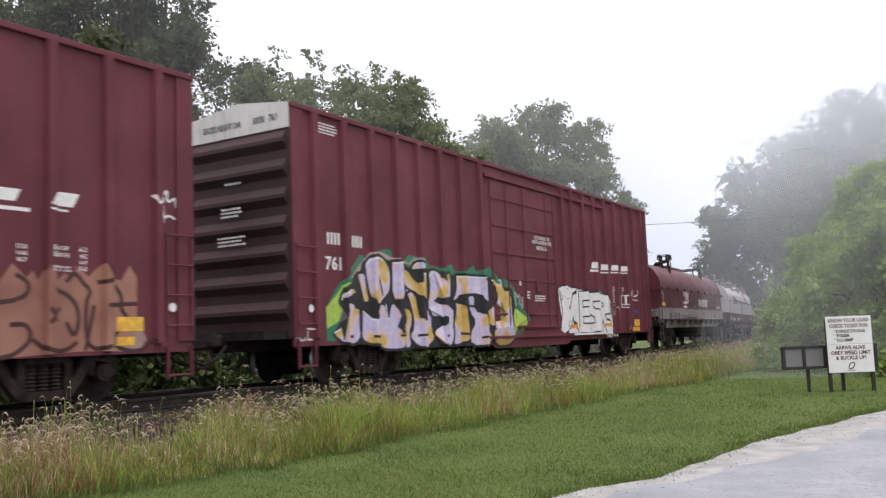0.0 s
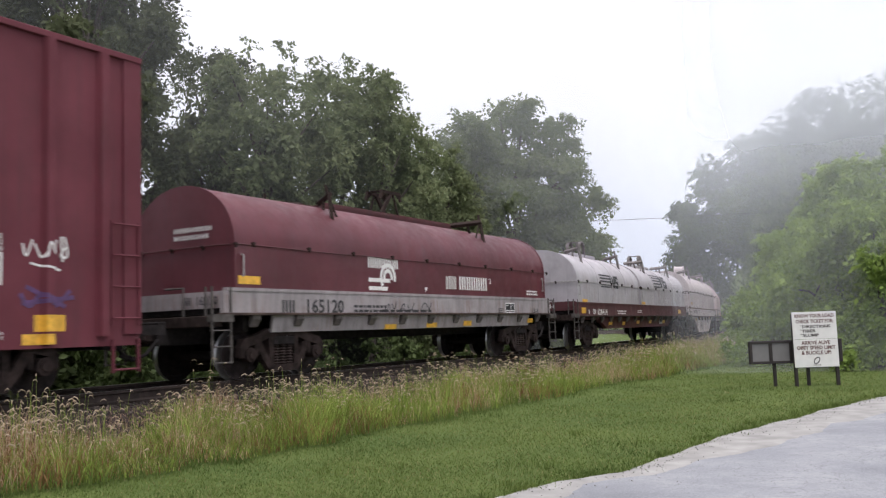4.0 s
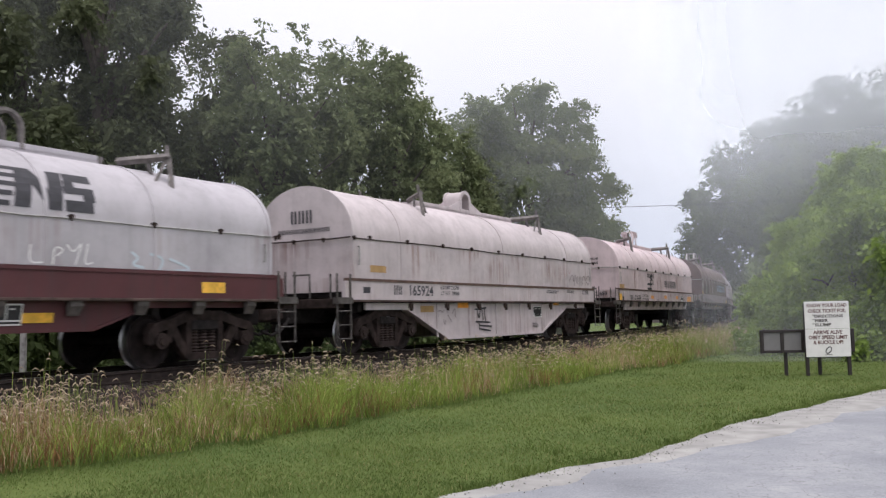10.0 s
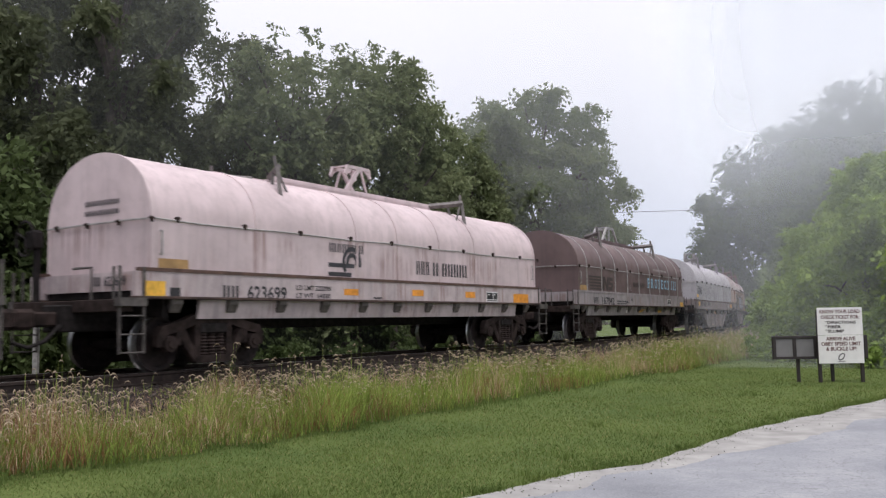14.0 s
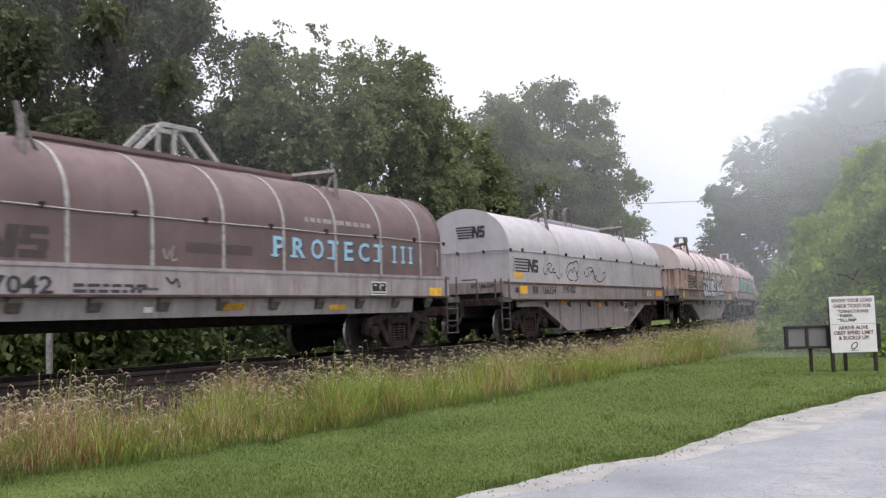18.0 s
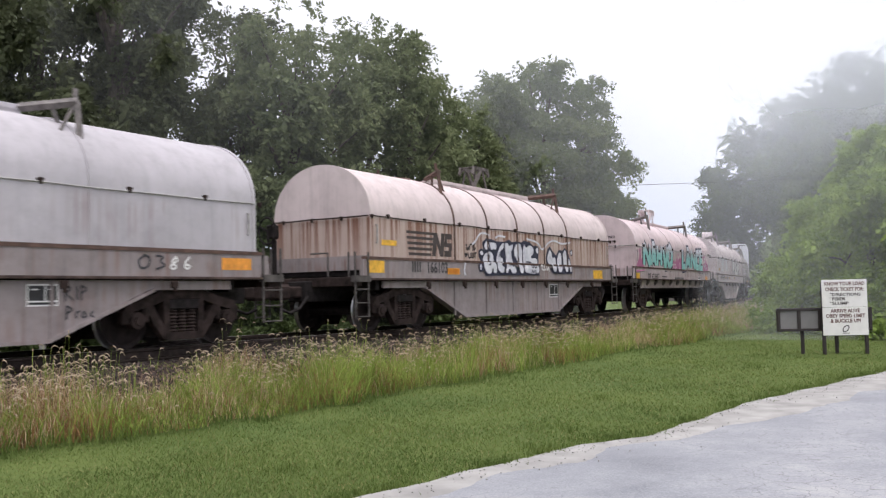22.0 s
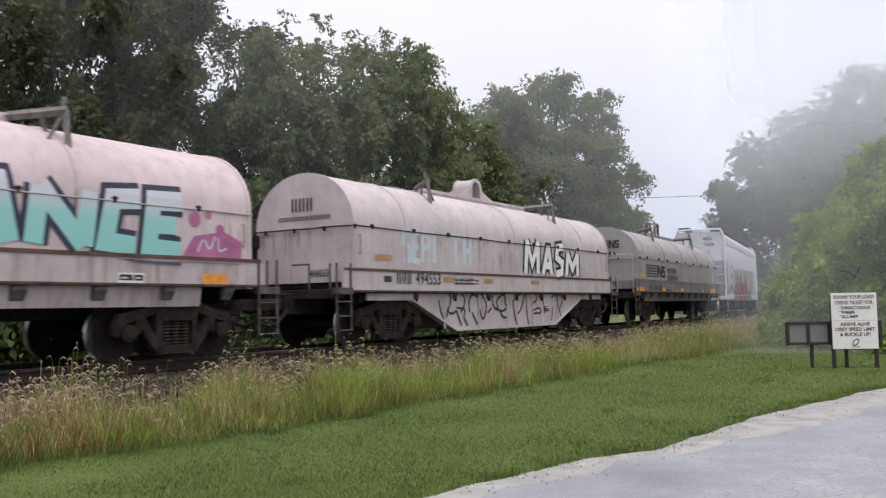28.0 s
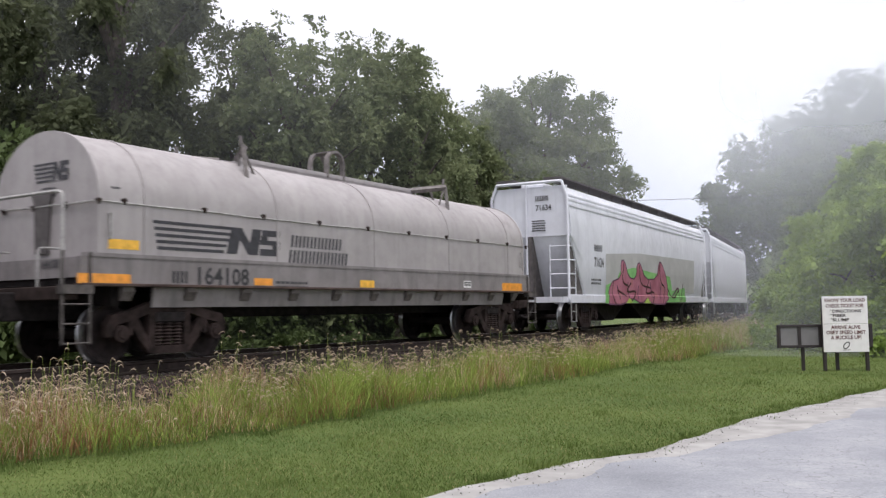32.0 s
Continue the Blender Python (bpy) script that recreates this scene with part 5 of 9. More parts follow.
LETTERS = {
    "N": [[(0, 0), (0, 1)], [(0, 1), (1, 0)], [(1, 0), (1, 1)]],
    "A": [[(0, 0), (0.45, 1), (0.62, 1), (1, 0)], [(0.2, 0.34), (0.8, 0.34)]],
    "M": [[(0, 0), (0.06, 1)], [(0.06, 1), (0.5, 0.3), (0.94, 1)], [(0.94, 1), (1, 0)]],
    "H": [[(0, 0), (0, 1)], [(1, 0), (1, 1)], [(0, 0.5), (1, 0.5)]],
    "V": [[(0, 1), (0.45, 0), (0.6, 0), (1, 1)]],
    "O": [[(0.3, 0), (0, 0.35), (0.1, 0.85), (0.6, 1), (1, 0.7), (0.9, 0.2), (0.3, 0)]],
    "L": [[(0, 1), (0, 0), (1, 0.06)]],
    "S": [[(1, 1), (0.1, 0.95), (0, 0.6), (0.95, 0.42), (0.9, 0.05), (0, 0)]],
    "P": [[(0, 0), (0, 1)], [(0, 0.97), (0.9, 0.9), (0.9, 0.55), (0, 0.48)]],
    "I": [[(0, 0), (0, 1)]],
    "T": [[(0, 1), (1, 0.97)], [(0.5, 0), (0.5, 1)]],
    "C": [[(1, 0.95), (0.1, 0.9), (0, 0.1), (1, 0.05)]],
    "E": [[(1, 0.98), (0, 0.95), (0, 0.03), (1.1, 0)], [(0, 0.5), (0.85, 0.5)]],
}


def sprayed_letter(surf, letter, u, v, w, h, slant, wide, fill, edge, parent):
    """One fat letter of a sprayed word."""
    strokes = [[(u + x * w + slant * y * h, v + y * h) for x, y in line] for line in LETTERS[letter]]
    stroke_letters(surf, strokes, wide, fill, edge, parent, 0.012, 0.16)


def fat_letter(surf, pts, mat, edge, parent, off, w):
    """A filled graffiti shape with a thick dark outline."""
    cx, cy = sum(p[0] for p in pts) / len(pts), sum(p[1] for p in pts) / len(pts)
    pts = [(cx + (x - cx) * 1.07, cy + (y - cy) * 1.05) for x, y in pts]
    pts = rounded(pts + pts[:1], 1)[:-1]
    patch_on(surf, [pts], mat, parent, "graffiti", off)
    if edge:
        strips_on(surf, [pts + pts[:2]], w, edge, parent, "graffiti", off + 0.004, 0)


def striped_emblem(surf, u, v, w, h, mat, parent):
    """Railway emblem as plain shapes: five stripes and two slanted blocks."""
    k = h / 9
    P = [rect(u + 0.02 * i, v + (8 - 2 * i) * k, u + w * (0.60 - 0.02 * i), v + (9 - 2 * i) * k) for i in range(5)]
    P += [[(u + 0.54 * w, v), (u + 0.625 * w, v), (u + 0.65 * w, v + 0.55 * h), (u + 0.72 * w, v), (u + 0.80 * w, v), (u + 0.835 * w, v + h), (u + 0.755 * w, v + h), (u + 0.735 * w, v + 0.45 * h), (u + 0.665 * w, v + h), (u + 0.58 * w, v + h)]]
    P += [rect(u + 0.82 * w, v, u + 0.985 * w, v + 0.26 * h), rect(u + 0.93 * w, v + 0.26 * h, u + w, v + 0.42 * h), rect(u + 0.82 * w, v + 0.42 * h, u + w, v + 0.60 * h), rect(u + 0.83 * w, v + 0.60 * h, u + 0.89 * w, v + 0.76 * h), rect(u + 0.84 * w, v + 0.76 * h, u + 1.0 * w, v + h)]
    patch_on(surf, P, mat, parent, "emblem", 0.005)


def conrail_like(surf, u, v, w, mat, parent):
    """Railway emblem as plain shapes: two level bars under a double half ring."""
    for i, r in enumerate((0.27, 0.15)):
        arc = [(u + w * 0.74 + r * w * math.cos(a), v + 0.24 * w + r * 1.05 * w * math.sin(a)) for a in (math.radians(d) for d in range(-15, 236, 18))]
        strips_on(surf, [[(u, v + 0.18 * i * w), (u + w * (0.72 + 0.1 * i), v + 0.18 * i * w)], arc], 0.085 * w, mat, parent, "emblem", 0.005)


patch_on(on_box, [[(5.76, 1.45), (5.95, 1.73), (6.16, 1.6), (6.38, 1.61), (6.56, 1.86), (6.75, 1.68), (6.84, 1.78), (6.91, 1.66), (7.03, 1.85), (7.19, 1.67), (7.3, 1.77), (7.4, 1.68), (7.48, 1.87), (7.66, 1.72), (7.73, 1.8), (7.88, 1.92), (8.06, 1.72), (8.18, 1.69), (8.32, 1.91), (8.45, 1.75), (8.44, 1.19), (8.61, 0.86), (8.49, 0.69), (7.57, 0.72), (6.84, 0.69), (5.77, 0.63)]], M_salmon, body0, "graffiti", 0.004)
strips_on(on_box, [rounded([(6.38, 1.36), (6.6, 1.39), (6.77, 1.47), (6.79, 1.62), (6.6, 1.72)], 2), rounded([(6.53, 1.08), (6.76, 1.1), (6.84, 0.9), (6.61, 0.71), (6.39, 0.67)], 2), [(7.03, 1.3), (7.19, 1.11)], [(7.22, 1.3), (7.03, 1.1)], rounded([(7.11, 1.56), (7.4, 1.45), (7.53, 1.19), (7.44, 0.89), (7.32, 1.11)], 2), rounded([(6.84, 0.9), (7.03, 0.74), (7.32, 0.73), (7.48, 0.85)], 2)], 0.06, M_dkred, body0, "graffiti", 0.006)
strips_on(on_box, [rounded([(7.57, 1.64), (7.7, 1.53), (7.61, 1.38), (7.61, 0.89), (7.74, 0.73), (7.97, 0.78)], 2), [(7.91, 1.34), (8.44, 1.37)], rounded([(8.02, 1.66), (8.2, 1.47), (8.15, 1.31), (8.34, 1.11), (8.06, 0.95), (8.06, 0.76), (8.49, 0.67), (8.74, 0.86)], 2), rounded([(7.79, 1.65), (8.06, 1.7), (7.92, 1.91)], 2), rounded([(7.31, 1.64), (7.44, 1.79), (7.57, 1.64)], 2), [(7.61, 0.73), (7.74, 1.34)]], 0.06, M_dkred, body0, "graffiti", 0.006)
patch_on(on_box, [rect(8.1, 0.98, 8.56, 1.18)], M_yellow, body0, "placard", 0.008)
patch_on(on_box, [rect(8.1, 0.78, 8.41, 0.9)], M_yellow, body0, "placard", 0.008)
strips_on(on_box, [rounded([(8.72, 2.97), (8.8, 2.81), (8.91, 3.04), (8.85, 2.65)], 2), rounded([(8.93, 3), (9.01, 3.09), (8.99, 2.88), (9.12, 2.96)], 2), rounded([(9.14, 2.98), (9.17, 2.77), (9.34, 3.04), (9.28, 2.75)], 2), rounded([(8.85, 2.57), (9.01, 2.71), (9.14, 2.65)], 2)], 0.035, M_white, body0, "graffiti", 0.006)
words_on(on_box, "EXH W", 7.07, 2.06, 0.06, M_white, body0, "lettering", 0.28, 0.005, 0)
words_on(on_box, "EXW H", 7.07, 1.97, 0.06, M_white, body0, "lettering", 0.28, 0.005, 0)
words_on(on_box, "EMPTY CG", 7.07, 1.78, 0.07, M_white, body0, "lettering", 0.31, 0.005, 0)
words_on(on_box, "17-0", 6.6, 2.05, 0.06, M_white, body0, "lettering", 0.15, 0.005, 0)
words_on(on_box, "10-8", 6.6, 1.97, 0.05, M_white, body0, "lettering", 0.15, 0.005, 0)
words_on(on_box, "9-7", 6.62, 1.88, 0.06, M_white, body0, "lettering", 0.13, 0.005, 0)
words_on(on_box, "6-2", 7.51, 2.06, 0.06, M_white, body0, "lettering", 0.12, 0.005, 0)
words_on(on_box, "14-2", 7.51, 1.97, 0.06, M_white, body0, "lettering", 0.12, 0.005, 0)
words_on(on_box, "16-9", 7.51, 1.89, 0.05, M_white, body0, "lettering", 0.12, 0.005, 0)
words_on(on_box, "5-2", 7.51, 1.8, 0.06, M_white, body0, "lettering", 0.12, 0.005, 0)
bars_on(on_box, 7.04, 2.65, 0.44, 0.19, 1, M_white, body0, "marking", 0.5, 0.15, 0.005)
patch_on(on_box, [rect(7.03, 2.58, 7.34, 2.61)], M_white, body0, "placard", 0.005)
bars_on(on_box, 6.15, 2.65, 0.51, 0.16, 1, M_white, body0, "marking", 0.5, 0.15, 0.005)
patch_on(on_box, [rect(6.08, 2.53, 6.79, 2.58)], M_white, body0, "placard", 0.005)
patch_on(on_box, [disc_points(9.05, 1.32, 0.07)], M_white, body0, "marking", 0.06)
patch_on(on_box, [[(-8.59, 1.32), (-8.29, 1.69), (-7.93, 1.98), (-7.71, 2.19), (-7.52, 2.37), (-7.37, 2.31), (-6.96, 2.47), (-6.64, 2.53), (-6.48, 2.51), (-6.45, 2.38), (-6.05, 2.28), (-5.87, 2.46), (-5.62, 2.45), (-5.17, 2.4), (-5.06, 2.29), (-4.54, 2.24), (-4.12, 2.36), (-3.99, 2.21), (-3.49, 2.21), (-3.11, 2.39), (-3.02, 2.24), (-2.31, 2.38), (-2.11, 2.19), (-1.45, 2.06), (-1.17, 1.89), (-0.9, 1.48), (-0.3, 1.13), (-0.5, 0.85), (-1.06, 0.62), (-2.38, 0.55), (-6.96, 0.69), (-8.58, 0.74)]], M_mural_green, body1, "graffiti", 0.004)
patch_on(on_box, [[(-8.59, 1.34), (-8.29, 1.57), (-8.04, 1.81), (-7.82, 1.8), (-8.19, 1.55), (-8.24, 1.41), (-8.11, 1.3), (-8.24, 1.09), (-8.58, 0.96)]], M_lime, body1, "graffiti", 0.006)
patch_on(on_box, [[(-1.2, 1.41), (-0.55, 1.17), (-0.44, 0.99), (-1.05, 0.79), (-1.34, 0.86)]], M_lime, body1, "graffiti", 0.006)
patch_on(on_box, [[(-7.82, 1.92), (-7.52, 2.2), (-7.2, 2.43), (-6.83, 2.46), (-6.5, 2.38), (-6.04, 2.34), (-5.84, 2.28), (-5.62, 2.42), (-5.29, 2.39), (-5.17, 2.23), (-5.33, 2.19), (-6.11, 2.29), (-6.64, 2.32), (-6.96, 2.39), (-7.32, 2.27), (-7.46, 2.11), (-7.74, 1.87)]], M_rose, body1, "graffiti", 0.006)
patch_on(on_box, [[(-8.41, 0.87), (-8.21, 1.07), (-8.08, 1.32), (-8.24, 1.46), (-8.16, 1.62), (-8.03, 1.77), (-7.82, 1.82), (-7.74, 1.97), (-7.54, 2.05), (-7.46, 2.23), (-7.2, 2.36), (-6.89, 2.37), (-6.64, 2.29), (-6.5, 2.3), (-6.11, 2.31), (-5.84, 2.19), (-5.69, 2.34), (-5.32, 2.36), (-5.25, 2.17), (-5.1, 2.21), (-4.62, 2.17), (-4.21, 2.11), (-3.99, 2.12), (-2.52, 2.18), (-2.32, 2.12), (-1.78, 2.14), (-1.74, 1.91), (-1.29, 1.89), (-1.19, 1.48), (-0.99, 0.75), (-1.52, 0.53), (-2.38, 0.52), (-3.54, 0.52), (-4.89, 0.53), (-5.78, 0.52), (-6.84, 0.55), (-6.84, 0.64), (-8.03, 0.66)]], M_ink, body1, "graffiti", 0.008)
fat_letter(on_box, [(-8.16, 1.46), (-8.11, 1.6), (-8.01, 1.69), (-7.87, 1.74), (-7.74, 1.7), (-7.66, 1.61), (-7.93, 1.56)], M_mural, M_ink, body1, 0.012, 0.055)
fat_letter(on_box, [(-8.06, 1.42), (-7.76, 1.43), (-7.74, 1.33), (-7.54, 1.34), (-7.57, 0.83), (-7.73, 0.68), (-8.03, 0.67), (-8.41, 0.87), (-8.21, 0.96), (-8.03, 1.23)], M_mural, M_ink, body1, 0.0126, 0.055)
fat_letter(on_box, [(-7.64, 1.99), (-7.38, 2.02), (-7.36, 1.72), (-7.26, 1.46), (-7.46, 1.45), (-7.51, 1.62)], M_mural, M_ink, body1, 0.0132, 0.055)
fat_letter(on_box, [(-7.37, 2.19), (-7.23, 2.32), (-6.96, 2.38), (-6.74, 2.31), (-6.59, 2.14), (-6.55, 1.91), (-6.61, 1.67), (-6.8, 1.54), (-6.96, 1.41), (-7.09, 1.41), (-7.23, 1.58), (-7.34, 1.92)], M_mural, M_ink, body1, 0.0138, 0.055)
fat_letter(on_box, [(-7.54, 1.31), (-7.17, 1.14), (-7.08, 1.16), (-7.14, 1.31), (-6.77, 1.47), (-6.68, 1.09), (-6.58, 1.44), (-6.42, 1.42), (-6.32, 1.29), (-6.36, 0.88), (-6.21, 0.88), (-6.21, 0.54), (-6.82, 0.55), (-6.96, 0.64), (-7.37, 0.68), (-7.54, 0.81)], M_mural, M_ink, body1, 0.0144, 0.055)
fat_letter(on_box, [(-6.48, 2.28), (-6.13, 2.31), (-6.15, 1.53), (-6.5, 1.52)], M_mural, M_ink, body1, 0.015, 0.055)
fat_letter(on_box, [(-6.11, 2.17), (-5.87, 2.13), (-5.73, 1.98), (-5.48, 1.88), (-5.48, 2.1), (-5.21, 2.14), (-5.26, 1.47), (-5.45, 1.58), (-5.63, 1.68), (-5.84, 1.73), (-6.05, 1.61), (-6.17, 1.8)], M_mural, M_ink, body1, 0.012, 0.055)
fat_letter(on_box, [(-5.77, 2.14), (-5.69, 2.28), (-5.51, 2.36), (-5.33, 2.3), (-5.3, 2.18)], M_mural, M_ink, body1, 0.0126, 0.055)
fat_letter(on_box, [(-6.12, 1.37), (-5.81, 1.3), (-5.81, 1.03), (-5.92, 0.87), (-5.85, 0.55), (-6.16, 0.55), (-6.16, 0.98), (-5.99, 1.09)], M_mural, M_ink, body1, 0.0132, 0.055)
fat_letter(on_box, [(-6.05, 1.77), (-5.63, 1.63), (-5.56, 1.33), (-5.45, 1.11), (-5.27, 1.14), (-5.28, 1.33), (-5.07, 1.31), (-5.08, 0.91), (-4.93, 0.74), (-5.31, 0.53), (-5.64, 0.6), (-5.91, 0.79), (-5.71, 0.98), (-5.81, 1.41)], M_mural, M_ink, body1, 0.0138, 0.055)
fat_letter(on_box, [(-5.1, 2.06), (-4.98, 2.18), (-4.66, 2.13), (-4.59, 1.98), (-4.46, 1.95), (-4.38, 2.13), (-4.22, 2.13), (-4.21, 1.79), (-4.26, 1.55), (-4.8, 1.59), (-4.8, 1.48), (-4.14, 1.43), (-4.15, 1.08), (-4.16, 0.67), (-4.41, 0.53), (-4.73, 0.68), (-5, 0.91), (-4.48, 1.08), (-4.48, 1.19), (-5.04, 1.17), (-5.17, 1.42), (-5.03, 1.81)], M_mural, M_ink, body1, 0.0144, 0.055)
fat_letter(on_box, [(-3.93, 2.11), (-2.58, 2.14), (-2.6, 1.52), (-2.85, 1.55), (-2.86, 1.71), (-3.78, 1.68), (-3.92, 1.56), (-4.14, 1.52), (-3.94, 1.74)], M_mural, M_ink, body1, 0.015, 0.055)
fat_letter(on_box, [(-4.01, 1.49), (-3.65, 1.44), (-3.64, 1.08), (-3.46, 0.74), (-3.77, 0.6), (-4.16, 0.54), (-4.07, 0.84), (-4.15, 0.99), (-4.01, 1.2)], M_mural, M_ink, body1, 0.012, 0.055)
fat_letter(on_box, [(-3.42, 1.63), (-3.13, 1.67), (-3.15, 1.32), (-2.71, 1.26), (-2.67, 1.01), (-2.32, 0.71), (-2.53, 0.53), (-3.36, 0.53), (-3.4, 0.83), (-3.11, 1.07), (-3.38, 1.26)], M_mural, M_ink, body1, 0.0126, 0.055)
fat_letter(on_box, [(-2.5, 1.33), (-2.19, 1.46), (-2.07, 1.66), (-2.22, 1.99), (-2.32, 2.08), (-1.84, 2.11), (-1.8, 1.8), (-1.41, 1.82), (-1.38, 1.07), (-1.11, 0.69), (-1.58, 0.5), (-2.17, 0.52), (-2.27, 0.81), (-2.1, 0.94), (-2.52, 1.01)], M_mural, M_ink, body1, 0.0132, 0.055)
strips_on(on_box, [rounded([(-6.96, 2.02), (-6.89, 1.82), (-6.82, 1.59)], 2), [(-6.05, 1.83), (-5.95, 1.75)], rounded([(-7.51, 1.48), (-7.37, 1.36), (-7.17, 1.29)], 2), [(-8.03, 0.81), (-7.9, 0.8)], [(-7.2, 0.8), (-7.08, 0.79)], [(-6.33, 0.8), (-6.19, 0.8)]], 0.05, M_ink, body1, "graffiti", 0.019)
strips_on(on_box, [[(-5.6, 0.79), (-5.35, 0.8)], [(-4.57, 0.76), (-4.41, 0.79)], [(-3.85, 0.81), (-3.58, 0.78)], [(-2.88, 0.69), (-2.68, 0.72)], [(-4.92, 1.53), (-4.55, 1.51)], [(-3.65, 1.44), (-3.14, 1.42)]], 0.05, M_ink, body1, "graffiti", 0.019)
strips_on(on_box, [[(-1.92, 1.53), (-1.77, 1.17)], [(-2.84, 1.71), (-3.14, 1.51)]], 0.05, M_ink, body1, "graffiti", 0.019)
strips_on(on_box, [rounded([(-8.14, 1.48), (-8.09, 1.59), (-7.98, 1.67)], 2), rounded([(-7.34, 2.18), (-7.21, 2.29), (-6.96, 2.35), (-6.77, 2.29)], 2), [(-6.45, 2.25), (-6.15, 2.28)], rounded([(-5.72, 2.17), (-5.65, 2.26), (-5.51, 2.32)], 2), [(-5.45, 2.07), (-5.27, 2.1)], rounded([(-5.06, 2.04), (-4.96, 2.15), (-4.71, 2.1)], 2)], 0.03, M_white, body1, "graffiti", 0.02)
strips_on(on_box, [[(-3.89, 2.08), (-2.63, 2.1)], [(-2.28, 2.05), (-1.9, 2.07)], [(-7.51, 1.28), (-7.17, 1.11)], [(-6.74, 1.43), (-6.68, 1.11)], [(-8.39, 0.88), (-8.18, 0.95)]], 0.03, M_white, body1, "graffiti", 0.02)
strips_on(on_box, [[(-1.18, 1.81), (-1.14, 1.44)], rounded([(-1.12, 1.78), (-1.01, 1.62), (-0.93, 1.78), (-0.92, 1.45)], 2), rounded([(-0.84, 1.69), (-0.83, 1.4), (-0.76, 1.41), (-0.74, 1.68)], 2)], 0.03, M_paleblue, body1, "graffiti", 0.02)
bars_on(on_box, -8.51, 2.5, 0.41, 0.22, 2, M_white, body1, "marking", 0, 0.2, 0.005)
bars_on(on_box, -7.76, 2.49, 0.34, 0.22, 2, M_white, body1, "marking", 0, 0.2, 0.005)
words_on(on_box, "761", -8.58, 2.04, 0.23, M_white, body1, "lettering", 0.47, 0.005, 0)
strips_on(on_box, [rounded([(-9.45, 0.94), (-9.4, 0.77), (-9.34, 0.93)], 2), rounded([(-9.3, 0.91), (-9.32, 0.77), (-9.23, 0.77)], 2), [(-9.2, 0.9), (-9.18, 0.75)], rounded([(-9.12, 0.92), (-9.13, 0.77), (-8.99, 0.78)], 2), [(-9.43, 0.97), (-8.94, 0.96)]], 0.035, M_white, body1, "graffiti", 0.007)
patch_on(on_box, [disc_points(-9.05, 1.32, 0.07)], M_white, body1, "marking", 0.06)
patch_on(on_box, [[(1.64, 1.98), (2.01, 2.09), (2.34, 2.06), (3.04, 1.98), (3.23, 2.02), (3.86, 1.94), (4.89, 2), (5.26, 1.84), (5.4, 1.64), (5.32, 1.49), (5.76, 1.24), (5.74, 0.7), (5.58, 0.51), (5.2, 0.54), (5.06, 0.7), (1.86, 0.73), (1.73, 1.29), (1.61, 1.64)]], M_white, body1, "graffiti", 0.006)
strips_on(on_box, [rounded([(1.64, 1.98), (2.01, 2.09), (2.34, 2.06), (3.04, 1.98), (3.23, 2.02), (3.86, 1.94), (4.89, 2), (5.26, 1.84), (5.4, 1.64), (5.32, 1.49), (5.76, 1.24), (5.74, 0.7), (5.58, 0.51), (5.2, 0.54)], 2), rounded([(1.62, 1.96), (1.63, 1.64), (1.73, 1.29), (1.86, 0.73)], 2)], 0.05, M_ink, body1, "graffiti", 0.008)
strips_on(on_box, [rounded([(1.85, 1.9), (1.82, 1.78), (1.95, 1.74), (1.86, 1.65), (1.78, 1.68)], 2), [(2.02, 1.7), (2.06, 1.67)]], 0.03, M_ink, body1, "graffiti", 0.016)
stroke_letters(on_box, [[(1.83, 0.76), (2.02, 1.30), (1.88, 1.95)], [(1.95, 1.90), (2.38, 1.12), (2.86, 1.92)], [(2.84, 1.95), (2.72, 1.3), (2.86, 0.76)]], 0.27, M_white, M_ink, body1)
stroke_letters(on_box, [[(3.22, 1.92), (3.18, 0.80)], [(3.10, 1.78), (3.74, 1.82)], [(3.16, 1.32), (3.62, 1.34)], [(3.10, 0.86), (3.72, 0.84)]], 0.24, M_white, M_ink, body1)
stroke_letters(on_box, [[(4.48, 1.80), (4.02, 1.78), (3.98, 1.38), (4.36, 1.28), (4.38, 0.88), (3.90, 0.84)]], 0.24, M_white, M_ink, body1)
stroke_letters(on_box, [[(4.72, 0.74), (4.72, 1.88)], [(4.70, 1.78), (5.12, 1.74), (5.14, 1.40), (4.76, 1.32)], [(4.86, 1.30), (5.14, 0.98), (5.44, 0.66)]], 0.24, M_white, M_ink, body1)
patch_on(on_box, [rect(2.5, 0.655, 5.3, 0.712)], M_white, body1, "graffiti", 0.077)
patch_on(on_box, [rect(2.45, 0.86, 2.92, 0.97)], M_orange, body1, "placard", 0.012)
patch_on(on_box, [rect(5.1, 0.85, 5.58, 0.97)], M_orange, body1, "placard", 0.012)
bars_on(on_box, 4.94, 2.64, 0.56, 0.18, 1, M_white, body1, "marking", 0.5, 0.12, 0.005)
patch_on(on_box, [rect(4.9, 2.54, 5.45, 2.58)], M_white, body1, "placard", 0.005)
bars_on(on_box, 5.84, 2.67, 0.53, 0.17, 1, M_white, body1, "marking", 0.5, 0.12, 0.005)
patch_on(on_box, [rect(5.79, 2.58, 6.31, 2.62)], M_white, body1, "placard", 0.005)
bars_on(on_box, 6.72, 2.68, 0.42, 0.17, 1, M_white, body1, "marking", 0.5, 0.12, 0.005)
patch_on(on_box, [rect(6.66, 2.6, 7.08, 2.64)], M_white, body1, "placard", 0.005)
bars_on(on_box, 4.18, 2.66, 0.5, 0.19, 1, M_white, body1, "marking", 0.5, 0.12, 0.005)
patch_on(on_box, [rect(4.06, 2.55, 4.69, 2.62)], M_white, body1, "placard", 0.005)
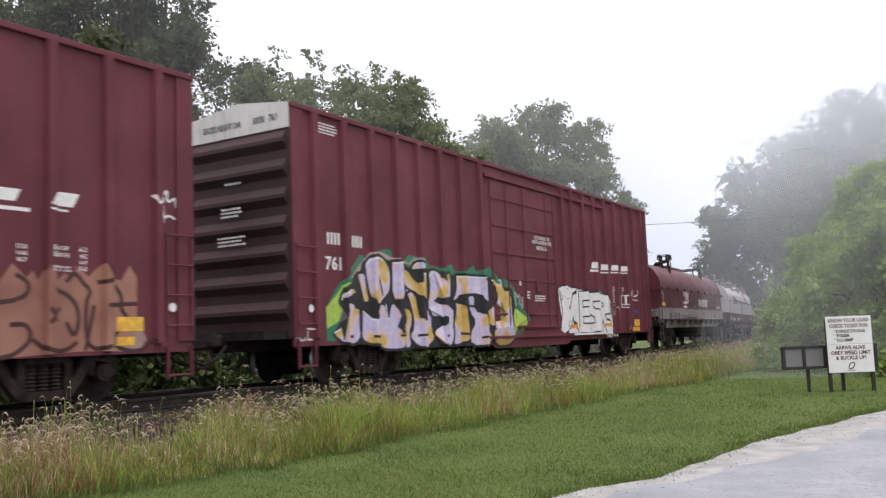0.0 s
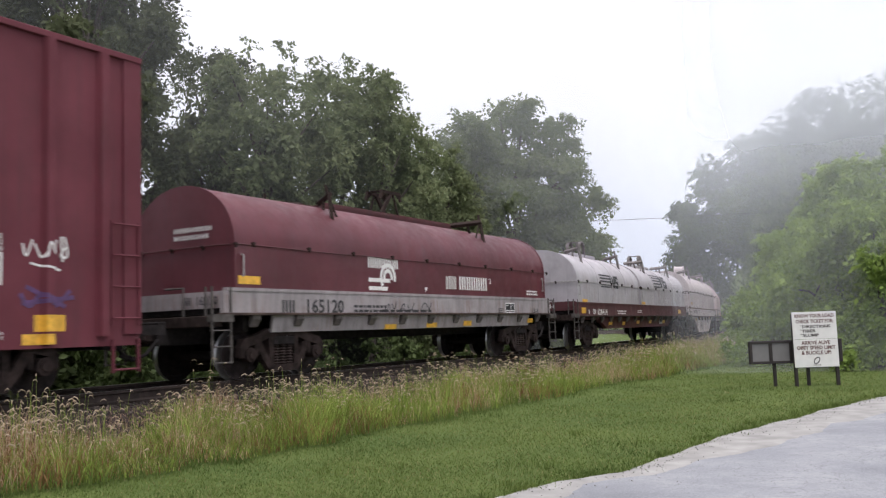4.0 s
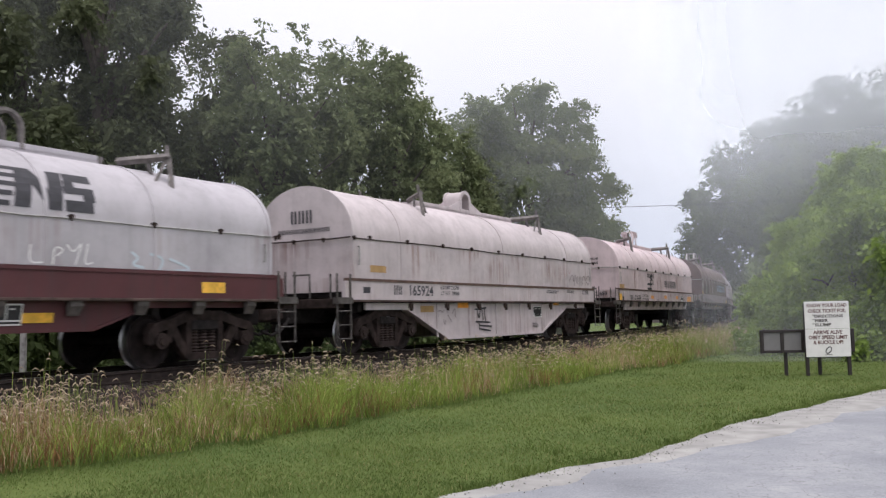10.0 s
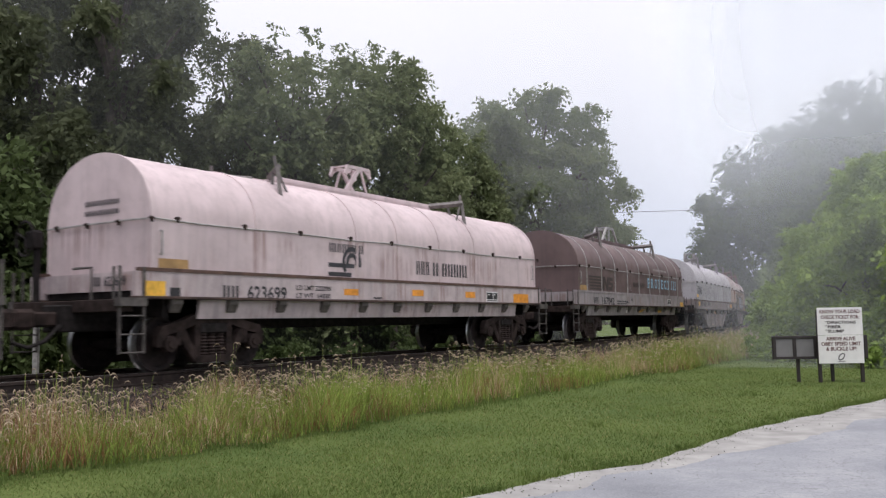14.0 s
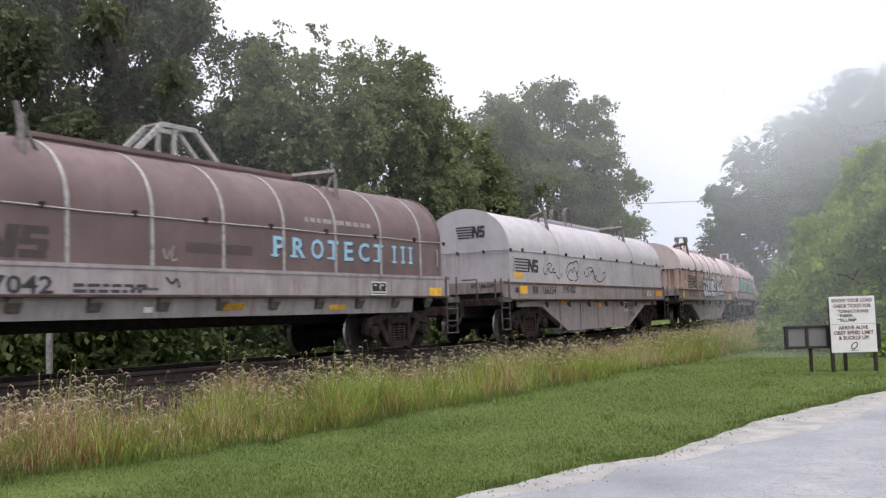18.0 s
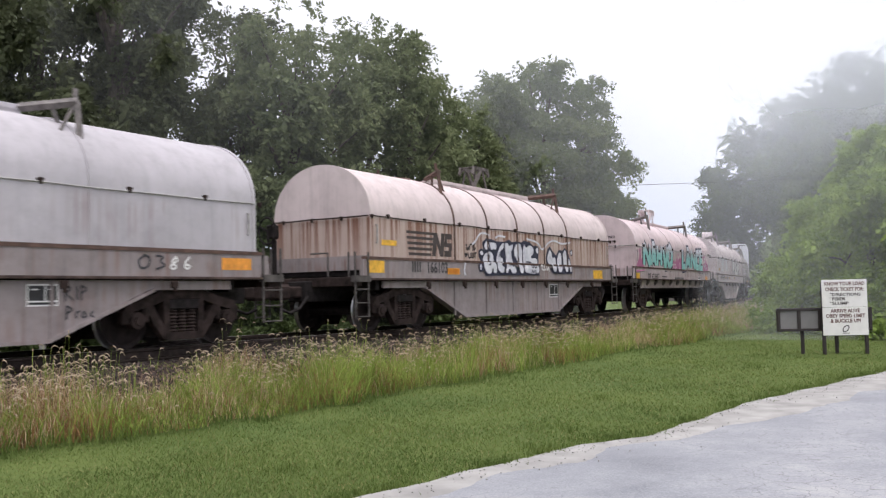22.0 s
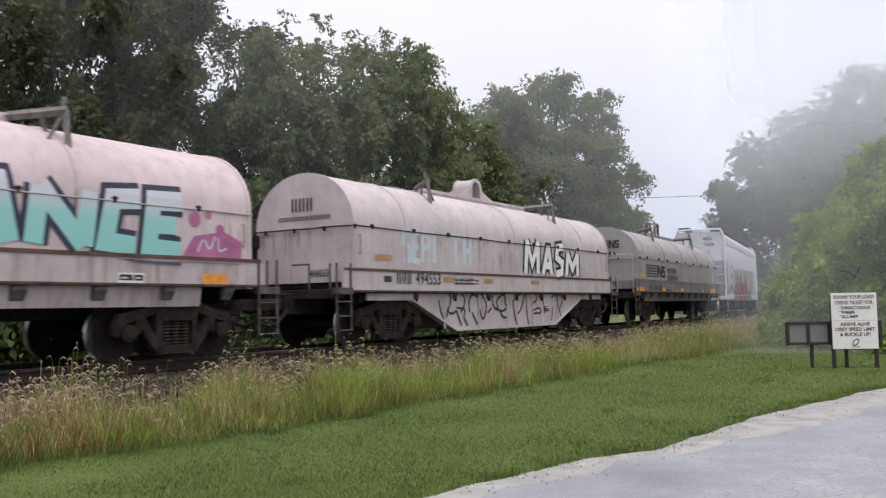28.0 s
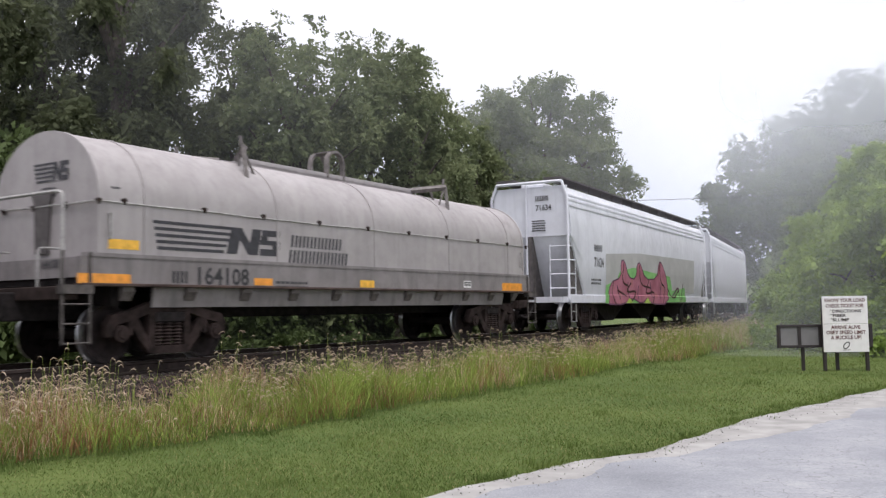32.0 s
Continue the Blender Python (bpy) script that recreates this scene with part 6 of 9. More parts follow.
words_on(on_box, "EXH", 5.88, 2.08, 0.06, M_white, body1, "lettering", 0.19, 0.005, 0)
words_on(on_box, "17-0", 6.22, 2.09, 0.06, M_white, body1, "lettering", 0.18, 0.005, 0)
words_on(on_box, "EXW", 5.88, 1.99, 0.07, M_white, body1, "lettering", 0.19, 0.005, 0)
words_on(on_box, "10-8", 6.22, 2, 0.06, M_white, body1, "lettering", 0.18, 0.005, 0)
words_on(on_box, "EW", 5.88, 1.9, 0.07, M_white, body1, "lettering", 0.13, 0.005, 0)
words_on(on_box, "9-7", 6.22, 1.92, 0.05, M_white, body1, "lettering", 0.18, 0.005, 0)
words_on(on_box, "IL", 5.88, 1.82, 0.06, M_white, body1, "lettering", 0.13, 0.005, 0)
words_on(on_box, "60-9", 6.22, 1.83, 0.05, M_white, body1, "lettering", 0.18, 0.005, 0)
words_on(on_box, "IW", 5.88, 1.73, 0.06, M_white, body1, "lettering", 0.13, 0.005, 0)
words_on(on_box, "9-6", 6.22, 1.74, 0.05, M_white, body1, "lettering", 0.18, 0.005, 0)
words_on(on_box, "IH", 5.88, 1.64, 0.07, M_white, body1, "lettering", 0.13, 0.005, 0)
words_on(on_box, "13-0", 6.22, 1.65, 0.06, M_white, body1, "lettering", 0.18, 0.005, 0)
words_on(on_box, "EXH W", 6.72, 2.09, 0.06, M_white, body1, "lettering", 0.24, 0.005, 0)
words_on(on_box, "6-2", 7.14, 2.08, 0.06, M_white, body1, "lettering", 0.16, 0.005, 0)
words_on(on_box, "EXW H", 6.72, 2.01, 0.06, M_white, body1, "lettering", 0.24, 0.005, 0)
words_on(on_box, "14-2", 7.13, 2, 0.06, M_white, body1, "lettering", 0.17, 0.005, 0)
words_on(on_box, "H", 6.72, 1.92, 0.06, M_white, body1, "lettering", 0.05, 0.005, 0)
words_on(on_box, "16-9", 7.13, 1.91, 0.06, M_white, body1, "lettering", 0.17, 0.005, 0)
words_on(on_box, "EMPTY CG", 6.72, 1.85, 0.05, M_white, body1, "lettering", 0.38, 0.005, 0)
words_on(on_box, "5-2", 7.13, 1.83, 0.06, M_white, body1, "lettering", 0.17, 0.005, 0)
words_on(on_box, "FLOOR H", 6.72, 1.76, 0.06, M_white, body1, "lettering", 0.33, 0.005, 0)
words_on(on_box, "3-8", 7.13, 1.74, 0.06, M_white, body1, "lettering", 0.17, 0.005, 0)
strips_on(on_box, [rounded([(7.58, 2.03), (7.63, 1.82), (7.72, 2.09)], 2), rounded([(7.75, 2.04), (7.87, 1.8), (7.93, 2.14), (8.02, 1.83), (8.08, 2.11)], 2), [(8.15, 2.16), (8.17, 1.81)], rounded([(8.23, 2.03), (8.11, 1.88), (8.27, 1.87), (8.2, 2.16)], 2), rounded([(7.69, 1.78), (7.87, 1.74), (8.14, 1.7)], 2)], 0.03, M_white, body1, "graffiti", 0.007)
strips_on(on_box, [rounded([(5.76, 1.51), (5.85, 1.16), (5.92, 1.43), (5.98, 1.16), (6.05, 1.47)], 2), rounded([(6.1, 1.51), (6.26, 1.24), (6.36, 1.64)], 2), [(5.85, 1.55), (6.08, 1.55)]], 0.04, M_haze, body1, "graffiti", 0.007)
strips_on(on_box, [rounded([(7.55, 1.38), (7.68, 1.16), (7.86, 1.43), (8.04, 1.16), (8.29, 1.43)], 2), [(7.57, 1.25), (8.35, 1.34)], [(7.63, 1.47), (8.22, 1.21)]], 0.06, M_violet, body1, "graffiti", 0.007)
patch_on(on_box, [rect(6.62, 1.48, 7.30, 1.90)], M_white, body1, "stencil", 0.005)
patch_on(on_box, [rect(6.66, 1.60, 6.95, 1.86), rect(6.99, 1.60, 7.26, 1.86), rect(6.66, 1.51, 7.26, 1.57)], M_ox, body1, "stencil", 0.008)
patch_on(on_box, [rect(7.75, 0.88, 8.22, 1.1)], M_yellow, body1, "placard", 0.005)
patch_on(on_box, [rect(7.58, 0.71, 8.04, 0.85)], M_yellow, body1, "placard", 0.005)
patch_on(on_box, [rect(5.05, 0.89, 5.51, 0.99)], M_orange, body1, "placard", 0.013)
words_on(side_at(-1.47), "COMP SHOES", 5.66, 0.57, 0.07, M_white, body1, "lettering", 0.47, 0.005, 0)
words_on(on_box, "LIFT AND", 7, 0.85, 0.04, M_white, body1, "lettering", 0.32, 0.005, 0)
words_on(on_box, "JACK HERE", 7, 0.79, 0.04, M_white, body1, "lettering", 0.32, 0.005, 0)
words_on(on_door, "CLOSE AND LOCK", 0.12, 3.24, 0.09, M_white, body1, "lettering", 0.97, 0.005, 0)
words_on(on_door, "BOTH DOORS BEFORE", 0, 3.12, 0.09, M_white, body1, "lettering", 1.2, 0.005, 0)
words_on(on_door, "MOVING CAR", 0.25, 2.96, 0.1, M_white, body1, "lettering", 0.7, 0.005, 0)
small_print(on_door, 0.02, 1.59, 0.63, 0.18, 3, M_white, body1, 3)
small_print(on_door, -0.45, 1.65, 0.18, 0.22, 3, M_white, body1, 4)
strips_on(on_door, [rounded([(-0.83, 2.08), (-0.9, 2.03), (-0.83, 1.97), (-0.77, 2.03), (-0.83, 2.08)], 2)], 0.03, M_white, body1, "graffiti", 0.007)
small_print(on_box, -8.67, 4.54, 0.54, 0.22, 4, M_white, body1, 5)
small_print(end_at(-9.50), -0.4, 3.62, 0.5, 0.18, 2, M_white, body1, 7)
small_print(end_at(-9.56), -0.45, 3.02, 0.6, 0.2, 3, M_white, body1, 8)
small_print(end_at(-9.56), -0.55, 2.5, 0.8, 0.2, 3, M_white, body1, 9)
words_on(end_at(-9.495), "EXCESS HEIGHT CAR", -1.05, 4.66, 0.11, M_slate, body1, width=1.15)
bars_on(end_at(-9.495), 0.45, 4.66, 0.36, 0.12, 4, M_slate, body1)
words_on(end_at(-9.495), "761", 0.9, 4.66, 0.12, M_slate, body1)
bars_on(on_skin, -2.44, 2.05, 1.12, 0.22, 7, M_white, cov2, "marking", 0, 0.18, 0.005)
conrail_like(on_skin, -2.43, 1.63, 0.95, M_white, cov2)
bars_on(on_skin, 0.68, 1.68, 0.51, 0.31, 4, M_white, cov2, "marking", 0, 0.3, 0.005)
bars_on(on_skin, 1.31, 1.68, 1.45, 0.32, 6, M_white, cov2, "marking", 0, 0.2, 0.005)
words_on(on_skin, "2", 2.85, 1.87, 0.12, M_white, cov2, "lettering", 0.11, 0.005, 0)
small_print(on_skin, 5.07, 1.62, 0.83, 0.16, 2, M_white, cov2, 11)
patch_on(on_skin, [[(-0.29, 1.69), (-0.15, 1.7), (-0.22, 1.59)]], M_white, cov2, "marking")
patch_on(on_skirt, [rect(-1.8, 0.79, -1.36, 0.89)], M_yellow, car2, "placard", 0.005)
patch_on(on_skirt, [rect(-0.13, 0.8, 0.31, 0.91)], M_yellow, car2, "placard", 0.005)
patch_on(on_skirt, [rect(1.56, 0.82, 1.96, 0.94)], M_yellow, car2, "placard", 0.005)
patch_on(on_skirt, [rect(5.16, 0.86, 5.51, 0.98)], M_yellow, car2, "placard", 0.005)
stencil_box(on_sill, 3.69, 1.13, 4.22, 1.39, sill2)
small_print(on_sill, 3.26, 1.13, 0.29, 0.13, 3, M_ink, sill2, 2)
words_on(on_sill, "CS-18", 5.36, 1.13, 0.11, M_ink, sill2, "lettering", 0.36, 0.005, 0)
strips_on(on_sill, [rounded([(-1.94, 1.28), (-1.85, 1.13), (-1.77, 1.36), (-1.69, 1.13)], 2), rounded([(-1.65, 1.32), (-1.56, 1.17), (-1.47, 1.37)], 2), rounded([(-1.38, 1.14), (-1.15, 1.38), (-1.2, 1.14), (-1.29, 1.25)], 2), rounded([(-1.06, 1.3), (-0.92, 1.14), (-0.77, 1.34)], 2), rounded([(-0.52, 1.19), (-0.32, 1.4), (-0.16, 1.15), (-0.06, 1.36)], 2)], 0.025, M_slate, sill2, "graffiti", 0.007)
words_on(on_sill, "165120", -4.5, 1.13, 0.24, M_ink, sill2, "lettering", 1.18, 0.005, 0)
bars_on(on_sill, -5.12, 1.13, 0.38, 0.22, 2, M_ink, sill2, "marking", 0, 0.25, 0.005)
patch_on(on_skin, [rect(-6.19, 1.61, -5.65, 1.75)], M_yellow, cov2, "placard", 0.005)
small_print(on_sill, -2.99, 1.14, 1.16, 0.18, 2, M_ink, sill2, 3)
small_print(on_sill, -2.04, 1.14, 1.98, 0.1, 1, M_ink, sill2, 6)
bars_on(end_at(-6.28), -0.2, 2.55, 1.1, 0.08, 9, M_white, cov2)
bars_on(end_at(-6.28), -0.2, 2.42, 1.0, 0.08, 9, M_white, cov2)
bars_on(end_at(-6.40), 0.2, 1.28, 0.25, 0.14, 2, M_slate, sill2)
words_on(end_at(-6.40), "165120", 0.55, 1.28, 0.14, M_slate, sill2)
striped_emblem(on_skin, -5.74, 2.13, 2.32, 0.45, M_slate, cov3)
patch_on(on_skin, [rect(-7.82, 1.45, -7.26, 1.59)], M_yellow, cov3, "placard", 0.005)
patch_on(on_sill, [rect(-8.01, 1.12, -7.58, 1.3)], M_yellow, sill3, "placard", 0.005)
bars_on(on_sill, -6.8, 1.1, 0.35, 0.16, 2, M_white, sill3, "marking", 0, 0.25, 0.005)
words_on(on_sill, "628414", -6.29, 1.08, 0.18, M_white, sill3, "lettering", 1.17, 0.005, 0)
small_print(on_sill, -3.8, 1.1, 1.27, 0.17, 2, M_white, sill3, 4)
patch_on(on_sill, [rect(-7.28, 1.09, -7.2, 1.23)], M_white, sill3, "placard", 0.005)
patch_on(on_skirt, [rect(-4.64, 0.72, -4.21, 0.84)], M_yellow, car3, "placard", 0.005)
patch_on(on_skirt, [rect(-2.85, 0.7, -2.46, 0.83)], M_yellow, car3, "placard", 0.005)
striped_emblem(on_skin, 2.09, 2.36, 2.69, 0.58, M_slate, cov3)
patch_on(on_skin, [rect(-0.04, 1.5, 0.52, 1.62)], M_yellow, cov3, "placard", 0.005)
small_print(on_sill, -0.92, 1.16, 0.71, 0.12, 2, M_white, sill3, 8)
patch_on(on_skirt, [rect(-0.74, 0.74, -0.3, 0.86)], M_yellow, car3, "placard", 0.005)
patch_on(on_skirt, [rect(1.25, 0.74, 1.7, 0.86)], M_yellow, car3, "placard", 0.005)
patch_on(on_skirt, [rect(3.72, 0.73, 4.17, 0.86)], M_yellow, car3, "placard", 0.005)
stencil_box(on_skirt, 3.19, 0.70, 3.72, 0.98, car3)
patch_on(on_sill, [rect(6.69, 1.15, 7.19, 1.32)], M_yellow, sill3, "placard", 0.005)
strips_on(on_skin, [rounded([(3.78, 1.81), (3.75, 1.51), (3.96, 1.53)], 2), [(3.99, 1.77), (3.99, 1.49)], rounded([(4.1, 1.5), (4.12, 1.81), (4.28, 1.75), (4.15, 1.64)], 2), rounded([(4.31, 1.84), (4.41, 1.69), (4.56, 1.93), (4.44, 1.51)], 2), rounded([(4.64, 1.87), (4.57, 1.51), (4.72, 1.56)], 2)], 0.025, M_white, cov3, "graffiti", 0.007)
strips_on(on_skin, [rounded([(5.36, 1.78), (5.51, 1.68), (5.36, 1.56), (5.59, 1.51)], 2), rounded([(5.69, 1.77), (5.97, 1.7), (5.87, 1.47)], 2), rounded([(6.06, 1.7), (6.55, 1.51), (6.16, 1.48)], 2)], 0.05, M_paleblue, cov3, "graffiti", 0.007)
bars_on(end_at(-8.42), -0.3, 1.30, 0.25, 0.13, 2, M_white, sill3)
words_on(end_at(-8.42), "628414", 0.02, 1.30, 0.13, M_white, sill3)
words_on(on_sill, "165924", -4.39, 1.16, 0.21, M_slate, sill4, "lettering", 1.02, 0.005, 0)
bars_on(on_sill, -4.93, 1.17, 0.33, 0.19, 2, M_slate, sill4, "marking", 0, 0.25, 0.005)
patch_on(on_skin, [rect(-5.74, 1.61, -5.18, 1.75)], M_tan, cov4, "placard", 0.005)
words_on(on_sill, "LD LMT 226700", -3.04, 1.31, 0.08, M_slate, sill4, "lettering", 0.84, 0.005, 0)
words_on(on_sill, "LT WT  59300", -3.04, 1.18, 0.08, M_slate, sill4, "lettering", 0.84, 0.005, 0)
patch_on(on_sill, [rect(-6.02, 1.19, -5.78, 1.31)], M_slate, sill4, "placard", 0.005)
patch_on(on_belly, [rect(-3.79, 0.8, -3.23, 0.94)], M_tan, car4, "placard", 0.005)
patch_on(on_belly, [rect(-2.15, 0.89, -1.64, 1.02)], M_orange, car4, "placard", 0.005)
stencil_box(on_belly, 2.1, 0.62, 2.57, 0.93, car4)
strips_on(on_belly, [[(-1.34, 0.85), (-0.73, 0.89)], rounded([(-1.21, 0.85), (-1.12, 0.59), (-1.05, 0.85)], 2), [(-0.97, 0.86), (-0.91, 0.58)], [(-0.85, 0.87), (-0.78, 0.55)], [(-1.3, 0.56), (-0.55, 0.53)], [(-1.24, 1.05), (-1.18, 0.85)]], 0.04, M_slate, car4, "graffiti", 0.007)
strips_on(on_belly, [[(-1.12, 0.53), (-1.09, 0.35)], [(-1.09, 0.46), (-0.45, 0.43)], [(-1.05, 0.38), (-0.52, 0.32)]], 0.04, M_slate, car4, "graffiti", 0.007)
strips_on(on_belly, [[(-3.08, 0.9), (-3.03, 0.7)], rounded([(-3.1, 0.81), (-2.92, 0.84), (-2.87, 0.78), (-2.77, 0.86)], 2), rounded([(-2.7, 0.82), (-2.55, 0.93), (-2.63, 0.78)], 2), rounded([(-2.43, 0.76), (-2.27, 0.91), (-2.27, 0.65)], 2), rounded([(-2.82, 0.64), (-2.77, 0.49), (-2.71, 0.62)], 2), [(-2.62, 0.73), (-2.45, 0.57)]], 0.03, M_haze, car4, "graffiti", 0.007)
bars_on(end_at(-6.33), -0.35, 2.62, 0.7, 0.26, 3, M_slate, cov4)
bars_on(end_at(-6.33), -0.75, 2.42, 1.6, 0.09, 12, M_slate, cov4)
strips_on(on_skin, [rounded([(4.17, 1.98), (4.12, 1.87), (4.27, 1.84), (4.14, 1.76)], 2), [(4.35, 2.01), (4.33, 1.8)], rounded([(4.46, 2), (4.57, 1.85), (4.68, 2.03)], 2)], 0.03, M_rose, cov4, "graffiti", 0.007)
strips_on(on_skin, [rounded([(4.53, 1.66), (4.79, 1.91), (4.85, 1.61), (4.9, 1.83)], 2), rounded([(4.92, 1.54), (5.01, 1.96), (5.13, 1.53), (5.19, 1.84)], 2), rounded([(5.31, 1.54), (5.31, 1.8), (5.46, 1.83), (5.46, 1.54)], 2), rounded([(5.55, 1.56), (5.59, 1.84), (5.8, 1.83), (5.8, 1.55)], 2), rounded([(5.89, 1.74), (6.05, 1.89), (6.22, 1.76), (6.05, 1.56), (5.89, 1.69)], 2)], 0.035, M_haze, cov4, "graffiti", 0.007)
words_on(on_sill, "CS 19A", 5.46, 1.28, 0.13, M_slate, sill4, "lettering", 0.53, 0.005, 0)
small_print(on_sill, 2.81, 1.29, 0.84, 0.1, 2, M_slate, sill4, 9)
small_print(on_sill, 4.25, 1.31, 0.54, 0.09, 2, M_slate, sill4, 10)
patch_on(on_belly, [rect(3.42, 0.95, 3.8, 1.06)], M_orange, car4, "placard", 0.005)
stencil_box(on_belly, 2.02, 0.66, 2.5, 0.92, car4)
small_print(on_belly, 1.96, 0.35, 0.39, 0.14, 3, M_slate, car4, 12)
words_on(on_sill, "623699", -4.35, 1.1, 0.22, M_ink, sill5, "lettering", 0.95, 0.005, 0)
bars_on(on_sill, -4.88, 1.12, 0.38, 0.2, 2, M_ink, sill5, "marking", 0, 0.25, 0.005)
patch_on(on_skin, [rect(-6.15, 1.55, -5.58, 1.69)], M_tan, cov5, "placard", 0.005)
patch_on(on_sill, [rect(-6.44, 1.13, -6.03, 1.35)], M_yellow, sill5, "placard", 0.005)
patch_on(on_sill, [rect(-5.95, 1.11, -5.75, 1.26)], M_ink, sill5, "placard", 0.005)
bars_on(on_skin, -2.21, 2.01, 1.05, 0.17, 7, M_slate, cov5, "marking", 0, 0.18, 0.005)
conrail_like(on_skin, -2.24, 1.60, 0.95, M_slate, cov5)
bars_on(on_skin, 0.67, 1.69, 0.55, 0.29, 3, M_slate, cov5, "marking", 0, 0.3, 0.005)
bars_on(on_skin, 1.32, 1.68, 1.48, 0.29, 6, M_slate, cov5, "marking", 0, 0.2, 0.005)
words_on(on_sill, "LD LMT 222000", -3.16, 1.28, 0.085, M_ink, sill5, "lettering", 0.95, 0.005)
words_on(on_sill, "LT WT  64000", -3.16, 1.14, 0.085, M_ink, sill5, "lettering", 0.95, 0.005)
small_print(on_sill, -0.89, 1.15, 0.3, 0.07, 1, M_slate, sill5, 3)
patch_on(on_sill, [rect(-1.82, 1.21, -1.38, 1.33)], M_orange, sill5, "placard", 0.005)
patch_on(on_sill, [rect(0.46, 1.23, 0.9, 1.36)], M_orange, sill5, "placard", 0.005)
patch_on(on_sill, [rect(2.64, 1.22, 3.08, 1.36)], M_orange, sill5, "placard", 0.005)
stencil_box(on_sill, 3.62, 1.13, 4.19, 1.38, sill5)
patch_on(on_sill, [rect(5.01, 1.11, 5.84, 1.35)], M_orange, sill5, "placard", 0.005)
bars_on(end_at(-6.30), -0.35, 2.55, 1.0, 0.08, 10, M_slate, cov5)
bars_on(end_at(-6.30), -0.35, 2.40, 1.0, 0.08, 10, M_slate, cov5)
bars_on(end_at(-6.41), 0.1, 1.30, 0.22, 0.14, 2, M_slate, sill5)
words_on(end_at(-6.41), "623699", 0.4, 1.30, 0.14, M_slate, sill5)
striped_emblem(on_skin, -5.35, 1.59, 2.33, 0.42, M_umber, cov6)
patch_on(on_skin, [rect(-6.12, 1.55, -5.54, 1.7)], M_tan, cov6, "placard", 0.005)
words_on(on_sill, "167042", -4.28, 1.14, 0.22, M_ink, sill6, "lettering", 1.31, 0.005, 0)
bars_on(on_sill, -5, 1.16, 0.46, 0.19, 2, M_ink, sill6, "marking", 0, 0.25, 0.005)
small_print(on_sill, -2.68, 1.15, 1.33, 0.16, 2, M_slate, sill6, 14)
stencil_box(on_sill, 3.78, 1.14, 4.27, 1.4, sill6)
patch_on(on_sill, [rect(5.8, 1.13, 6.27, 1.3)], M_yellow, sill6, "placard", 0.005)
for letter, u, w in (("P", 1.09, 0.34), ("R", 1.57, 0.36), ("O", 2.07, 0.36), ("T", 2.55, 0.30), ("E", 2.98, 0.29), ("C", 3.43, 0.34), ("T", 3.92, 0.31), ("I", 4.54, 0.09), ("I", 4.84, 0.09), ("I", 5.11, 0.09)):
    words_on(on_skin, letter, u + 0.025, 1.765, 0.34, M_navy, cov6, "lettering", w, 0.004)
    words_on(on_skin, letter, u, 1.79, 0.34, M_sky, cov6, "lettering", w, 0.007)
    if letter in "IPTR":
        patch_on(on_skin, [rect(u - 0.03, 1.79, u + (0.13 if letter == "I" else 0.16), 1.825)] + ([rect(u - 0.03, 2.095, u + 0.13, 2.13)] if letter == "I" else []), M_sky, cov6, "lettering", 0.0085)
bars_on(on_skin, -0.76, 1.77, 1.4, 0.16, 11, M_umber, cov6, "marking", 0.15, 0.2, 0.005)
small_print(on_skin, 1.94, 2.42, 1.91, 0.14, 1, M_haze, cov6, 15)
strips_on(on_skin, [rounded([(-1.18, 1.81), (-1.13, 1.62), (-1.04, 1.8)], 2), rounded([(-0.99, 1.86), (-1.04, 1.62), (-0.92, 1.67)], 2)], 0.03, M_haze, cov6, "graffiti", 0.007)
strips_on(on_sill, [rounded([(-1.15, 1.39), (-1.04, 1.27), (-0.95, 1.39), (-0.9, 1.23)], 2)], 0.04, M_slate, sill6, "graffiti", 0.007)
patch_on(on_skirt, [rect(0.01, 0.89, 0.44, 0.99)], M_yellow, car6, "placard", 0.005)
patch_on(on_skirt, [rect(2.6, 0.87, 3.07, 0.96)], M_yellow, car6, "placard", 0.005)
patch_on(on_skirt, [rect(-1.49, 0.87, -1.33, 0.95)], M_white, car6, "placard", 0.005)
small_print(on_sill, -1.76, 1.19, 0.48, 0.07, 1, M_slate, sill6, 3)
striped_emblem(on_skin, -6.02, 1.74, 1.44, 0.34, M_slate, cov7)
patch_on(on_skin, [rect(-6.04, 1.58, -5.5, 1.72)], M_yellow, cov7, "placard", 0.005)
patch_on(on_sill, [rect(-5.8, 1.19, -5.33, 1.39)], M_yellow, sill7, "placard", 0.005)
patch_on(on_sill, [rect(-6.04, 1.22, -5.84, 1.34)], M_slate, sill7, "placard", 0.005)
words_on(on_sill, "166154", -4.45, 1.19, 0.2, M_ink, sill7, "lettering", 0.95, 0.005, 0)
bars_on(on_sill, -5, 1.19, 0.36, 0.19, 2, M_ink, sill7, "marking", 0, 0.25, 0.005)
words_on(on_sill, "LD LMT 226700", -3, 1.32, 0.09, M_slate, sill7, "lettering", 0.85, 0.005, 0)
words_on(on_sill, "LT WT  59300", -3, 1.22, 0.08, M_slate, sill7, "lettering", 0.85, 0.005, 0)
